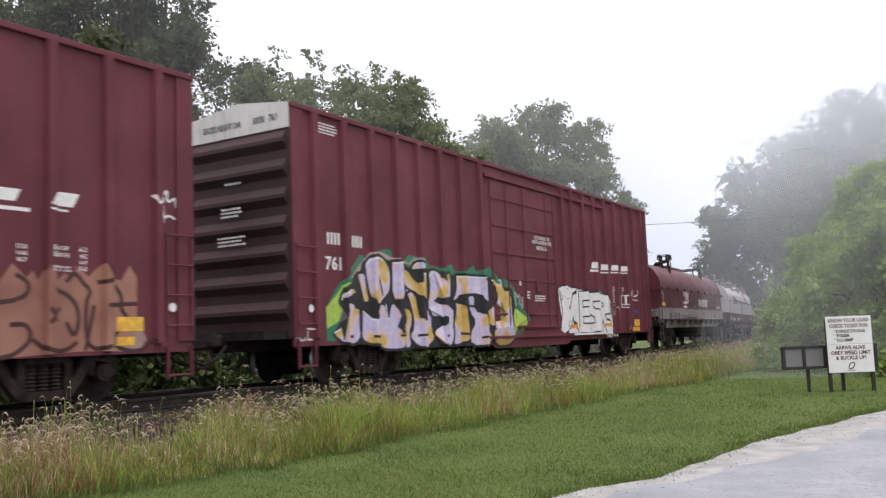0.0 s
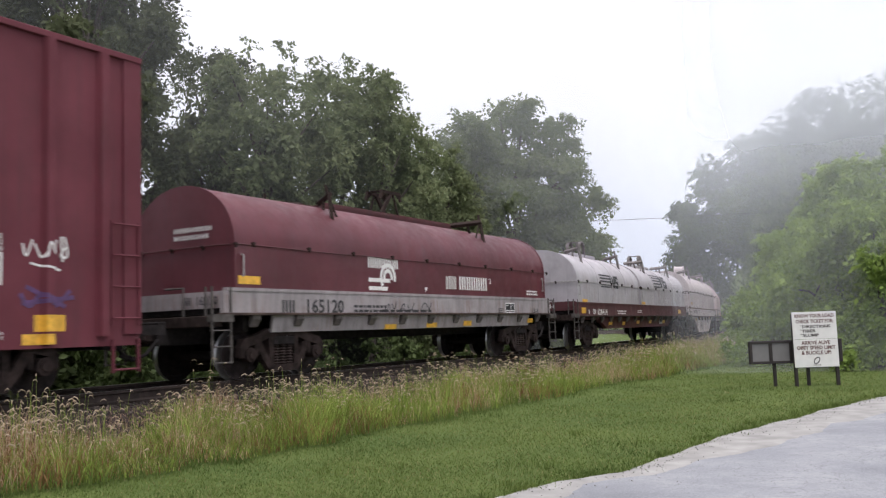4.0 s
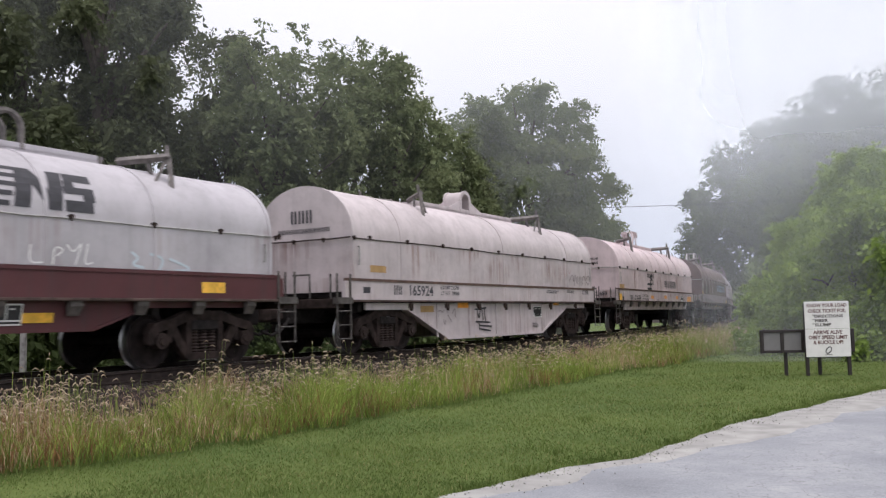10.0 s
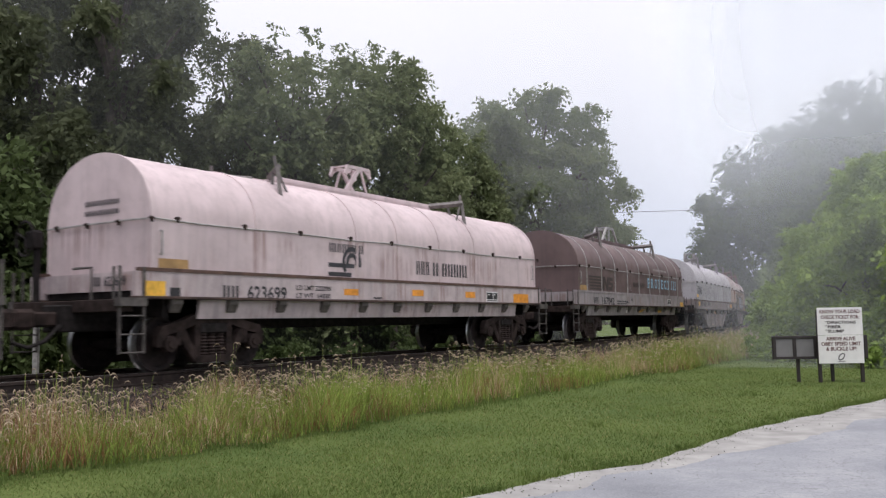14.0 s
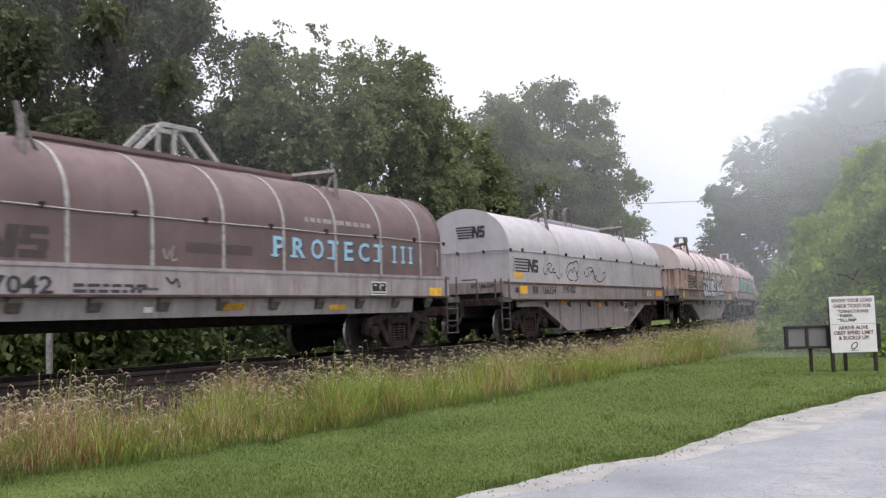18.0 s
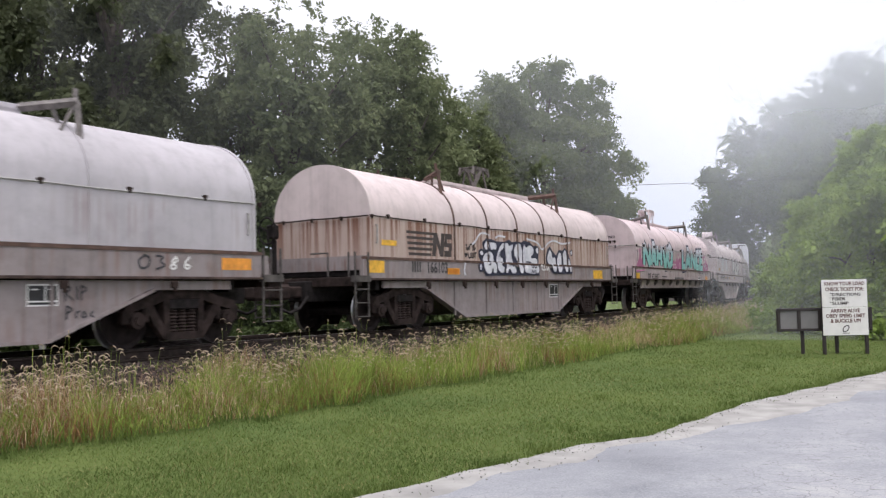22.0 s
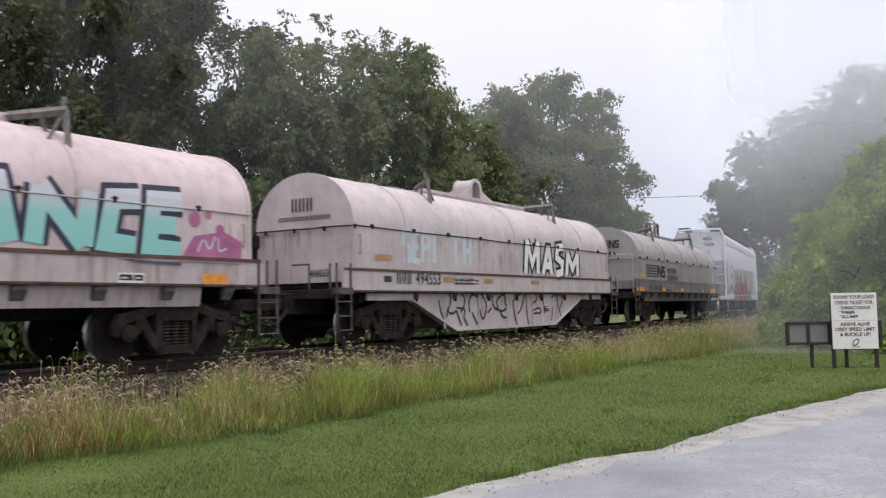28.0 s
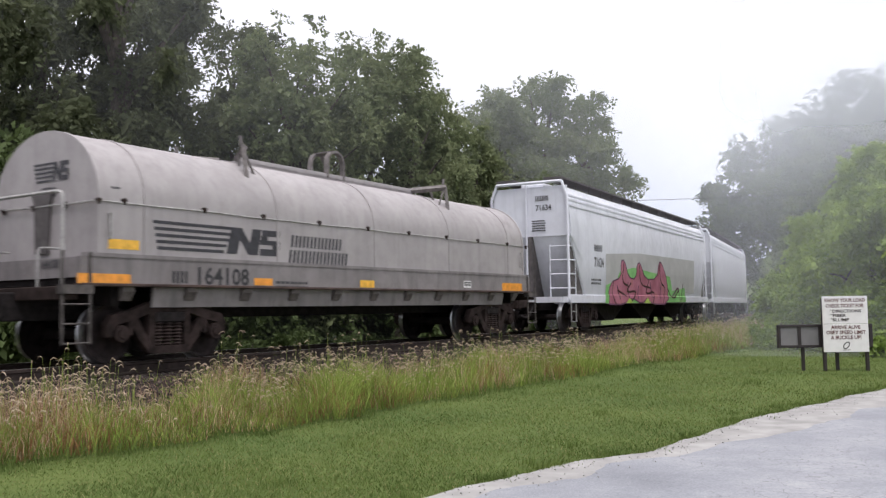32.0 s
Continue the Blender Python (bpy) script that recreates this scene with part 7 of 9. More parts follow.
strips_on(on_skin, [rounded([(-4.26, 1.91), (-4.24, 1.72), (-4.04, 1.7), (-3.97, 1.92)], 2), rounded([(-4.03, 1.95), (-3.83, 2.04), (-3.65, 1.97), (-3.83, 1.9)], 2), rounded([(-3.9, 1.88), (-3.76, 1.71), (-3.55, 1.94), (-3.62, 1.74), (-3.41, 1.8)], 2), rounded([(-3.41, 1.7), (-3.19, 1.59), (-3.02, 1.72), (-3.19, 1.81)], 2), rounded([(-2.16, 2.09), (-2.49, 2.07), (-2.73, 1.81), (-2.5, 1.58), (-2.18, 1.59)], 2), rounded([(-2.16, 2.09), (-1.82, 2.17), (-1.71, 1.93), (-1.97, 1.76), (-1.75, 1.66), (-2.09, 1.56)], 2)], 0.03, M_ink, cov7, "graffiti", 0.007)
strips_on(on_skin, [rounded([(-2.57, 1.89), (-2.5, 1.74), (-2.33, 1.95), (-2.2, 1.75), (-2.08, 2.02), (-1.92, 1.76)], 2), rounded([(-1.34, 1.89), (-1.28, 1.73), (-1.04, 1.7), (-0.94, 1.91)], 2), rounded([(-1.13, 1.92), (-0.84, 2.03), (-0.56, 1.93), (-0.85, 1.86)], 2), rounded([(-0.91, 1.71), (-0.6, 1.95), (-0.53, 1.72), (-0.31, 1.76)], 2), rounded([(-0.57, 1.7), (-0.08, 1.54), (0.44, 1.73), (0.41, 1.91), (0.2, 1.84)], 2)], 0.03, M_ink, cov7, "graffiti", 0.007)
patch_on(on_belly, [rect(-3.01, 0.92, -2.59, 1.02)], M_orange, car7, "placard", 0.005)
patch_on(on_belly, [rect(-0.29, 0.82, 0.12, 0.95)], M_orange, car7, "placard", 0.005)
stencil_box(on_belly, 2.25, 0.66, 2.70, 0.95, car7)
strips_on(on_belly, [[(2.80, 0.72), (2.80, 0.94)], rounded([(2.80, 0.94), (2.90, 0.90), (2.81, 0.83), (2.92, 0.73)], 2), [(2.98, 0.74), (2.98, 0.92)], [(3.04, 0.73), (3.04, 0.93)], rounded([(3.04, 0.93), (3.14, 0.88), (3.05, 0.83)], 2), [(2.82, 0.48), (2.82, 0.66)]], 0.025, M_slate, car7, "graffiti", 0.007)
strips_on(on_belly, [rounded([(2.82, 0.66), (2.92, 0.61), (2.83, 0.56)], 2), rounded([(2.96, 0.49), (2.97, 0.58), (3.03, 0.58)], 2), rounded([(3.08, 0.58), (3.04, 0.50), (3.13, 0.50), (3.08, 0.59)], 2), rounded([(3.23, 0.58), (3.17, 0.52), (3.24, 0.51), (3.24, 0.42)], 2)], 0.025, M_slate, car7, "graffiti", 0.007)
strips_on(on_sill, [rounded([(4.02, 1.36), (3.90, 1.28), (3.96, 1.16), (4.10, 1.20), (4.12, 1.34), (4.00, 1.37)], 2), rounded([(4.22, 1.36), (4.38, 1.35), (4.28, 1.28), (4.42, 1.22), (4.22, 1.16)], 2)], 0.032, M_slate, sill7, "graffiti", 0.007)
strips_on(on_sill, [rounded([(4.60, 1.35), (4.50, 1.28), (4.62, 1.20), (4.52, 1.16), (4.48, 1.22), (4.64, 1.30), (4.58, 1.36)], 2), rounded([(4.86, 1.36), (4.74, 1.24), (4.80, 1.16), (4.88, 1.22), (4.76, 1.25)], 2)], 0.032, M_white, sill7, "graffiti", 0.007)
patch_on(on_sill, [rect(5.51, 1.17, 6.16, 1.36)], M_orange, sill7, "placard", 0.005)
striped_emblem(end_at(-6.29), -0.30, 2.62, 1.0, 0.30, M_slate, cov7)
bars_on(end_at(-6.40), 0.25, 1.36, 0.2, 0.12, 2, M_slate, sill7)
words_on(end_at(-6.40), "166154", 0.5, 1.36, 0.12, M_slate, sill7)
striped_emblem(on_skin, -5.1, 1.54, 1.83, 0.51, M_umber, cov8)
patch_on(on_skin, [rect(-5.98, 1.71, -5.45, 1.82)], M_yellow, cov8, "placard", 0.005)
patch_on(on_sill, [rect(-6.48, 1.16, -5.93, 1.4)], M_yellow, sill8, "placard", 0.005)
words_on(on_sill, "166103", -4.38, 1.18, 0.23, M_ink, sill8, "lettering", 0.87, 0.005, 0)
bars_on(on_sill, -4.94, 1.19, 0.38, 0.22, 2, M_ink, sill8, "marking", 0, 0.25, 0.005)
patch_on(on_flush, [[(-1.87, 1.91), (-1.69, 2.03), (-1.4, 2.02), (-1.16, 1.98), (-0.74, 1.98), (-0.48, 2.05), (-0.31, 1.99), (-0.03, 2.03), (0.21, 2), (0.36, 2.06), (0.7, 2.03), (0.92, 1.93), (1.08, 1.96), (1.27, 1.88), (1.22, 1.68), (1.18, 1.16), (0.44, 1.16), (-0.8, 1.15), (-1.78, 1.13), (-1.89, 1.24), (-2.09, 1.22), (-2.14, 1.39), (-1.97, 1.49), (-2.06, 1.59), (-2.06, 1.72), (-1.92, 1.78), (-1.83, 1.75)]], M_navy, cov8, "graffiti", 0.01)
fat_letter(on_flush, [(-1.8, 1.85), (-1.71, 1.96), (-1.57, 1.99), (-1.52, 1.89), (-1.57, 1.77), (-1.73, 1.74)], M_spray, M_navy, cov8, 0.014, 0.03)
fat_letter(on_flush, [(-2.03, 1.68), (-1.94, 1.75), (-1.83, 1.7), (-1.83, 1.62), (-1.94, 1.6)], M_spray, M_navy, cov8, 0.0146, 0.03)
fat_letter(on_flush, [(-2.1, 1.35), (-2.03, 1.44), (-1.97, 1.36), (-2.01, 1.24), (-2.09, 1.27)], M_spray, M_navy, cov8, 0.0152, 0.03)
fat_letter(on_flush, [(-1.85, 1.56), (-1.76, 1.66), (-1.5, 1.73), (-1.35, 1.64), (-1.33, 1.47), (-1.23, 1.38), (-1.26, 1.19), (-1.43, 1.21), (-1.45, 1.33), (-1.5, 1.19), (-1.69, 1.17), (-1.8, 1.24), (-1.89, 1.4)], M_spray, M_navy, cov8, 0.0158, 0.03)
fat_letter(on_flush, [(-1.55, 1.95), (-1.25, 1.95), (-1.17, 1.92), (-1.18, 1.75), (-1.33, 1.78), (-1.4, 1.74), (-1.47, 1.77)], M_spray, M_navy, cov8, 0.0164, 0.03)
fat_letter(on_flush, [(-1.16, 1.63), (-1.08, 1.77), (-0.9, 1.93), (-0.76, 1.95), (-0.8, 1.79), (-0.95, 1.74), (-0.98, 1.61), (-0.83, 1.58), (-0.83, 1.49), (-0.98, 1.44), (-0.9, 1.38), (-0.83, 1.39), (-0.85, 1.2), (-1.11, 1.23), (-1.22, 1.4)], M_spray, M_navy, cov8, 0.017, 0.03)
fat_letter(on_flush, [(-0.72, 1.92), (-0.58, 1.97), (-0.48, 1.87), (-0.31, 1.95), (-0.26, 1.86), (-0.42, 1.68), (-0.15, 1.27), (-0.26, 1.21), (-0.45, 1.2), (-0.56, 1.35), (-0.64, 1.2), (-0.78, 1.22), (-0.67, 1.48)], M_spray, M_navy, cov8, 0.014, 0.03)
fat_letter(on_flush, [(-0.23, 1.8), (-0.08, 1.96), (0.12, 1.97), (0.24, 1.82), (0.26, 1.55), (0.23, 1.21), (0.05, 1.21), (-0.03, 1.36), (-0.09, 1.58), (-0.2, 1.62)], M_spray, M_navy, cov8, 0.0146, 0.03)
fat_letter(on_flush, [(0.3, 1.85), (0.39, 1.99), (0.48, 1.86), (0.66, 1.96), (0.89, 1.9), (0.92, 1.74), (0.69, 1.61), (1.08, 1.65), (1.14, 1.39), (1.1, 1.2), (0.44, 1.22), (0.29, 1.28), (0.26, 1.6)], M_spray, M_navy, cov8, 0.0152, 0.03)
fat_letter(on_flush, [(1.02, 1.84), (1.15, 1.94), (1.23, 1.85), (1.18, 1.72), (1.07, 1.75)], M_spray, M_navy, cov8, 0.0158, 0.03)
strips_on(on_flush, [rounded([(-1.65, 1.61), (-1.59, 1.64), (-1.54, 1.6), (-1.58, 1.52), (-1.54, 1.4), (-1.65, 1.4)], 2), [(-1.01, 1.72), (-1.03, 1.59)], rounded([(-0.03, 1.7), (0.02, 1.59), (0.06, 1.51)], 2), rounded([(0.69, 1.43), (0.75, 1.34), (0.85, 1.43)], 2), rounded([(0.88, 1.43), (0.88, 1.34), (1.01, 1.39)], 2), rounded([(0.67, 1.22), (0.74, 1.3), (0.8, 1.22), (0.87, 1.3)], 2)], 0.035, M_navy, cov8, "graffiti", 0.024)
strips_on(on_flush, [rounded([(0.93, 1.3), (0.93, 1.21), (1.02, 1.22)], 2), [(0.41, 1.51), (0.75, 1.5)]], 0.035, M_navy, cov8, "graffiti", 0.024)
patch_on(on_flush, [[(1.68, 1.68), (1.8, 1.88), (1.95, 1.97), (2.09, 1.86), (2.35, 1.73), (2.54, 1.88), (2.82, 1.88), (2.94, 1.97), (3.1, 1.89), (3.24, 1.76), (3.4, 1.5), (3.38, 1.23), (2.8, 1.22), (2.34, 1.21), (2.04, 1.23), (1.7, 1.48)]], M_navy, cov8, "graffiti", 0.01)
fat_letter(on_flush, [(1.76, 1.65), (1.91, 1.88), (2.05, 1.82), (2.09, 1.64), (2.27, 1.7), (2.33, 1.47), (2.27, 1.27), (2.08, 1.27), (2.01, 1.46), (1.79, 1.48)], M_spray, M_navy, cov8, 0.014, 0.03)
fat_letter(on_flush, [(2.41, 1.63), (2.54, 1.83), (2.7, 1.78), (2.71, 1.48), (2.66, 1.28), (2.43, 1.25), (2.37, 1.42)], M_spray, M_navy, cov8, 0.0146, 0.03)
fat_letter(on_flush, [(2.8, 1.77), (2.94, 1.92), (3.06, 1.82), (3.11, 1.28), (2.85, 1.28)], M_spray, M_navy, cov8, 0.0152, 0.03)
fat_letter(on_flush, [(3.18, 1.68), (3.29, 1.63), (3.35, 1.45), (3.31, 1.26), (3.18, 1.28)], M_spray, M_navy, cov8, 0.0158, 0.03)
fat_letter(on_flush, [(3.32, 1.85), (3.44, 1.92), (3.48, 1.8), (3.37, 1.74)], M_spray, M_navy, cov8, 0.0164, 0.03)
strips_on(on_flush, [rounded([(-2.64, 1.86), (-2.59, 1.69), (-2.54, 1.83), (-2.5, 1.7), (-2.46, 1.87)], 2), [(-2.46, 1.85), (-2.2, 1.88)], [(-2.33, 1.86), (-2.33, 1.71)], rounded([(-2.28, 1.85), (-2.28, 1.71), (-2.2, 1.79)], 2), rounded([(-2.72, 1.67), (-2.68, 1.54), (-2.58, 1.66), (-2.68, 1.61)], 2), rounded([(-2.56, 1.66), (-2.54, 1.53), (-2.46, 1.55)], 2)], 0.035, M_ink, cov8, "graffiti", 0.012)
strips_on(on_flush, [[(-2.44, 1.66), (-2.43, 1.54)], rounded([(-2.37, 1.67), (-2.39, 1.54), (-2.29, 1.56), (-2.31, 1.67)], 2), [(-2.27, 1.65), (-2.16, 1.67)], [(-2.22, 1.66), (-2.22, 1.54)]], 0.035, M_ink, cov8, "graffiti", 0.012)
strips_on(on_flush, [rounded([(1.27, 1.42), (1.41, 1.45), (1.31, 1.35), (1.44, 1.3)], 2), rounded([(1.48, 1.45), (1.48, 1.3), (1.58, 1.33)], 2), rounded([(1.62, 1.43), (1.65, 1.28), (1.76, 1.41), (1.79, 1.27)], 2)], 0.03, M_white, cov8, "graffiti", 0.012)
strips_on(on_flush, [rounded([(-2.36, 1.86), (-2.16, 1.96), (-2.02, 2.12), (-1.74, 2.16), (-1.52, 2.1)], 2), rounded([(-1.22, 2.06), (-0.99, 2.13), (-0.68, 2.1)], 2), rounded([(0.51, 2.11), (1.25, 2.04), (1.43, 1.81), (1.84, 2.06), (2.26, 2.15), (2.69, 2.05), (3.37, 2.12)], 2), rounded([(-2.76, 1.42), (-2.83, 1.19), (-2.75, 1.15)], 2)], 0.05, M_spray, cov8, "graffiti", 0.014)
patch_on(on_sill, [rect(-3.47, 1.17, -3.02, 1.27)], M_orange, sill8, "placard", 0.005)
stencil_box(on_belly, 1.99, 0.57, 2.55, 0.93, car8)
patch_on(on_sill, [rect(-3.51, 1.15, -2.99, 1.29)], M_orange, sill8, "placard", 0.005)
patch_on(on_sill, [rect(5.01, 1.09, 5.75, 1.35)], M_yellow, sill8, "placard", 0.005)
patch_on(on_flush, [[(-6.33, 1.35), (-6.13, 1.66), (-5.85, 1.82), (-5.78, 2.02), (-5.64, 2.02), (-5.6, 1.78), (-5.42, 1.89), (-5.28, 1.85), (-5.29, 1.42)]], M_magenta, cov9, "graffiti", 0.008)
patch_on(on_flush, [[(-1, 1.49), (-0.76, 1.87), (-0.41, 1.82), (-0.16, 2.02), (0.08, 1.9), (0.33, 2.01), (0.8, 1.98), (0.88, 1.47)]], M_magenta, cov9, "graffiti", 0.008)
patch_on(on_flush, [[(4.85, 1.47), (5.14, 1.86), (5.74, 1.96), (6.13, 1.81), (6.11, 1.46)]], M_magenta, cov9, "graffiti", 0.008)
patch_on(on_flush, [[(-6.12, 2.06), (-5.98, 2.17), (-5.93, 2.08), (-6.01, 2.01)]], M_magenta, cov9, "graffiti", 0.008)
for letter, u, w in (("N", -5.24, 0.80), ("A", -4.22, 0.62), ("H", -3.34, 0.58), ("V", -2.48, 0.66), ("O", -1.74, 0.72), ("L", 0.84, 0.52), ("A", 1.52, 0.66), ("N", 2.50, 0.74), ("C", 3.56, 0.50), ("E", 4.30, 0.52)):
    sprayed_letter(on_flush, letter, u, 1.62, w, 0.74, 0.12, 0.27, M_teal, M_navy, cov9)
patch_on(on_flush, [disc_points(-5.72, 2.10, 0.09), disc_points(5.15, 2.12, 0.12), disc_points(5.42, 2.20, 0.07), disc_points(5.66, 1.98, 0.09), disc_points(0.10, 2.12, 0.08)], M_magenta, cov9, "graffiti", 0.009)
strips_on(on_flush, [rounded([(5.2, 1.62), (5.32, 1.86), (5.44, 1.62), (5.56, 1.88)], 2), rounded([(5.62, 1.86), (5.62, 1.62), (5.8, 1.7)], 2)], 0.03, M_paleblue, cov9, "graffiti", 0.014)
strips_on(on_flush, [rounded([(-0.97, 1.68), (-0.76, 1.77), (-0.84, 1.52)], 2), rounded([(-0.65, 1.69), (-0.42, 1.76), (-0.54, 1.5), (-0.3, 1.61)], 2), rounded([(0.2, 1.8), (0.45, 1.72), (0.21, 1.52)], 2)], 0.025, M_white, cov9, "graffiti", 0.014)
words_on(on_sill, "623607", -4.26, 1.12, 0.2, M_ink, sill9, "lettering", 1.08, 0.005, 0)
bars_on(on_sill, -4.77, 1.12, 0.38, 0.21, 2, M_ink, sill9, "marking", 0, 0.25, 0.005)
patch_on(on_sill, [rect(-6.36, 1.09, -5.9, 1.32)], M_yellow, sill9, "placard", 0.005)
small_print(on_sill, -2.77, 1.09, 0.79, 0.2, 2, M_slate, sill9, 18)
small_print(on_sill, -0.67, 1.09, 1.75, 0.21, 1, M_slate, sill9, 19)
stencil_box(on_sill, 3.76, 1.12, 4.21, 1.27, sill9)
patch_on(on_sill, [rect(5.29, 1.1, 5.8, 1.29)], M_orange, sill9, "placard", 0.005)
bars_on(end_at(-6.34), -0.35, 2.55, 1.0, 0.08, 10, M_slate, cov9)
bars_on(end_at(-6.34), -0.35, 2.40, 1.0, 0.08, 10, M_slate, cov9)
bars_on(end_at(-6.45), 0.1, 1.30, 0.22, 0.14, 2, M_slate, sill9)
words_on(on_sill, "494553", -4.31, 1.19, 0.25, M_ink, sill10, "lettering", 0.96, 0.005, 0)
bars_on(on_sill, -4.99, 1.19, 0.56, 0.24, 3, M_ink, sill10, "marking", 0, 0.25, 0.005)
patch_on(on_skin, [rect(-5.68, 1.64, -5.12, 1.76)], M_tan, cov10, "placard", 0.005)
patch_on(on_sill, [rect(-3.25, 1.25, -2.79, 1.36)], M_tan, sill10, "placard", 0.005)
patch_on(on_sill, [rect(-1.45, 1.24, -1.01, 1.35)], M_tan, sill10, "placard", 0.005)
patch_on(on_sill, [rect(0.99, 1.25, 1.48, 1.35)], M_tan, sill10, "placard", 0.005)
small_print(on_sill, -2.74, 1.21, 1.14, 0.14, 2, M_slate, sill10, 20)
patch_on(on_sill, [rect(-5.43, 1.22, -5.16, 1.34)], M_slate, sill10, "placard", 0.005)
for letter, u, w in (("S", -4.70, 0.24), ("E", -4.34, 0.22), ("P", -3.98, 0.26), ("I", -3.54, 0.02), ("T", -2.84, 0.38), ("H", -2.28, 0.26)):
    strips_on(on_skin, [[(u + x * w, 1.66 + 0.62 * y) for x, y in line] for line in LETTERS[letter]], 0.13, M_paleblue, cov10, "graffiti", 0.004)
for letter, u, v, w, h in (("M", 0.74, 1.54, 0.72, 0.82), ("A", 1.76, 1.54, 0.52, 0.66), ("S", 2.58, 1.56, 0.40, 0.74), ("M", 3.26, 1.54, 0.76, 0.60)):
    sprayed_letter(on_flush, letter, u, v, w, h, 0.10, 0.19, M_white, M_slate, cov10)
strips_on(on_belly, [rounded([(-3.31, 0.86), (-3.26, 0.63), (-3.09, 0.4)], 2), rounded([(-3.12, 1.02), (-2.93, 1.07), (-2.81, 0.92), (-2.86, 0.74), (-2.98, 0.65), (-2.82, 0.54), (-2.59, 0.62)], 2), [(-2.97, 0.67), (-3.01, 0.49)], rounded([(-2.65, 0.97), (-2.41, 1.05), (-2.22, 0.92), (-2.24, 0.73), (-2.41, 0.59)], 2), rounded([(-2.59, 0.69), (-2.18, 0.66), (-2.3, 0.49), (-2.1, 0.28)], 2), [(-2.59, 0.62), (-2.39, 0.3)]], 0.055, M_slate, car10, "graffiti", 0.005)
strips_on(on_belly, [rounded([(-2.02, 0.58), (-2.04, 0.87), (-1.86, 1.01), (-1.66, 0.92), (-1.59, 1.07), (-1.33, 0.92), (-1.19, 0.71), (-1.4, 0.33), (-1.59, 0.72)], 2), [(-1.9, 0.58), (-1.67, 0.3)], [(-0.98, 0.67), (-1.17, 0.56)], rounded([(-0.91, 1.03), (-0.95, 0.71), (-0.62, 0.6), (-0.77, 0.87), (-0.26, 1.03), (-0.32, 0.76), (-0.17, 0.7), (-0.41, 0.57), (-0.69, 0.63)], 2), rounded([(-0.56, 0.61), (-0.43, 0.43), (-0.17, 0.43)], 2), rounded([(0.12, 0.82), (0.38, 0.97), (0.7, 1.04)], 2)], 0.055, M_slate, car10, "graffiti", 0.005)
strips_on(on_belly, [rounded([(0.12, 0.81), (0.18, 0.53), (0.31, 0.23)], 2), rounded([(0.36, 0.5), (0.56, 0.63), (0.73, 0.92), (0.86, 1.09), (0.85, 0.51)], 2), [(0.85, 0.63), (0.95, 0.21)], rounded([(1.15, 0.75), (1.45, 0.83), (1.45, 0.98), (1.25, 1.05)], 2), rounded([(1.15, 0.56), (1.63, 0.67), (1.72, 0.49), (1.2, 0.53), (1.2, 0.2)], 2), [(1.81, 0.92), (1.91, 0.49)]], 0.055, M_slate, car10, "graffiti", 0.005)
strips_on(on_belly, [rounded([(2.36, 0.91), (2.52, 0.98), (3.01, 1.02), (3.05, 0.78), (2.81, 0.59), (2.97, 0.38)], 2), [(2.41, 0.66), (2.34, 0.29)], [(2.71, 1.01), (2.77, 0.59)], [(1.57, 1.1), (1.71, 0.85)]], 0.055, M_slate, car10, "graffiti", 0.005)
words_on(on_sill, "LD LMT 227000", -2.79, 1.29, 0.07, M_slate, sill10, "lettering", 0.87, 0.005, 0)
words_on(on_sill, "LT WT  59000", -2.79, 1.2, 0.06, M_slate, sill10, "lettering", 0.87, 0.005, 0)
patch_on(on_skin, [[(-0.12, 1.67), (0.02, 1.67), (-0.05, 1.54)]], M_rose, cov10, "marking")
patch_on(on_sill, [[(-0.12, 1.26), (0.01, 1.26), (-0.05, 1.38)]], M_rose, sill10, "marking")
stencil_box(on_belly, 1.88, 0.47, 2.2, 0.72, car10)
bars_on(end_at(-6.36), -0.35, 2.62, 0.7, 0.26, 3, M_slate, cov10)
bars_on(end_at(-6.36), -0.75, 2.44, 1.6, 0.09, 12, M_slate, cov10)
words_on(end_at(-6.46), "494553", 0.3, 1.33, 0.13, M_slate, sill10)
striped_emblem(on_skin, -5.39, 1.64, 2.68, 0.43, M_slate, cov11)
bars_on(on_skin, -2.44, 1.82, 1.41, 0.21, 7, M_slate, cov11, "marking", 0.15, 0.2, 0.005)
bars_on(on_skin, -2.5, 1.52, 1.64, 0.25, 8, M_slate, cov11, "marking", 0.15, 0.2, 0.005)
patch_on(on_skin, [rect(-6.15, 1.61, -5.63, 1.75)], M_yellow, cov11, "placard", 0.005)
patch_on(on_sill, [rect(-6.65, 1.12, -5.79, 1.26)], M_orange, sill11, "placard", 0.005)
words_on(on_sill, "164108", -4.62, 1.14, 0.26, M_ink, sill11, "lettering", 1.15, 0.005, 0)
bars_on(on_sill, -5.05, 1.15, 0.33, 0.18, 2, M_ink, sill11, "marking", 0, 0.25, 0.005)
patch_on(on_sill, [rect(-3.35, 1.14, -2.92, 1.26)], M_orange, sill11, "placard", 0.005)
small_print(on_sill, -2.84, 1.1, 0.82, 0.15, 2, M_slate, sill11, 21)
patch_on(on_sill, [rect(-0.52, 1.14, -0.07, 1.28)], M_yellow, sill11, "placard", 0.005)
stencil_box(on_sill, 3.31, 1.18, 3.64, 1.34, sill11)
patch_on(on_sill, [rect(5.13, 1.1, 6.18, 1.32)], M_orange, sill11, "placard", 0.005)
small_print(on_skin, -6.1, 2.44, 0.15, 0.05, 1, M_slate, cov11, 2)
striped_emblem(end_at(-6.33), -0.30, 2.62, 1.0, 0.28, M_slate, cov11)
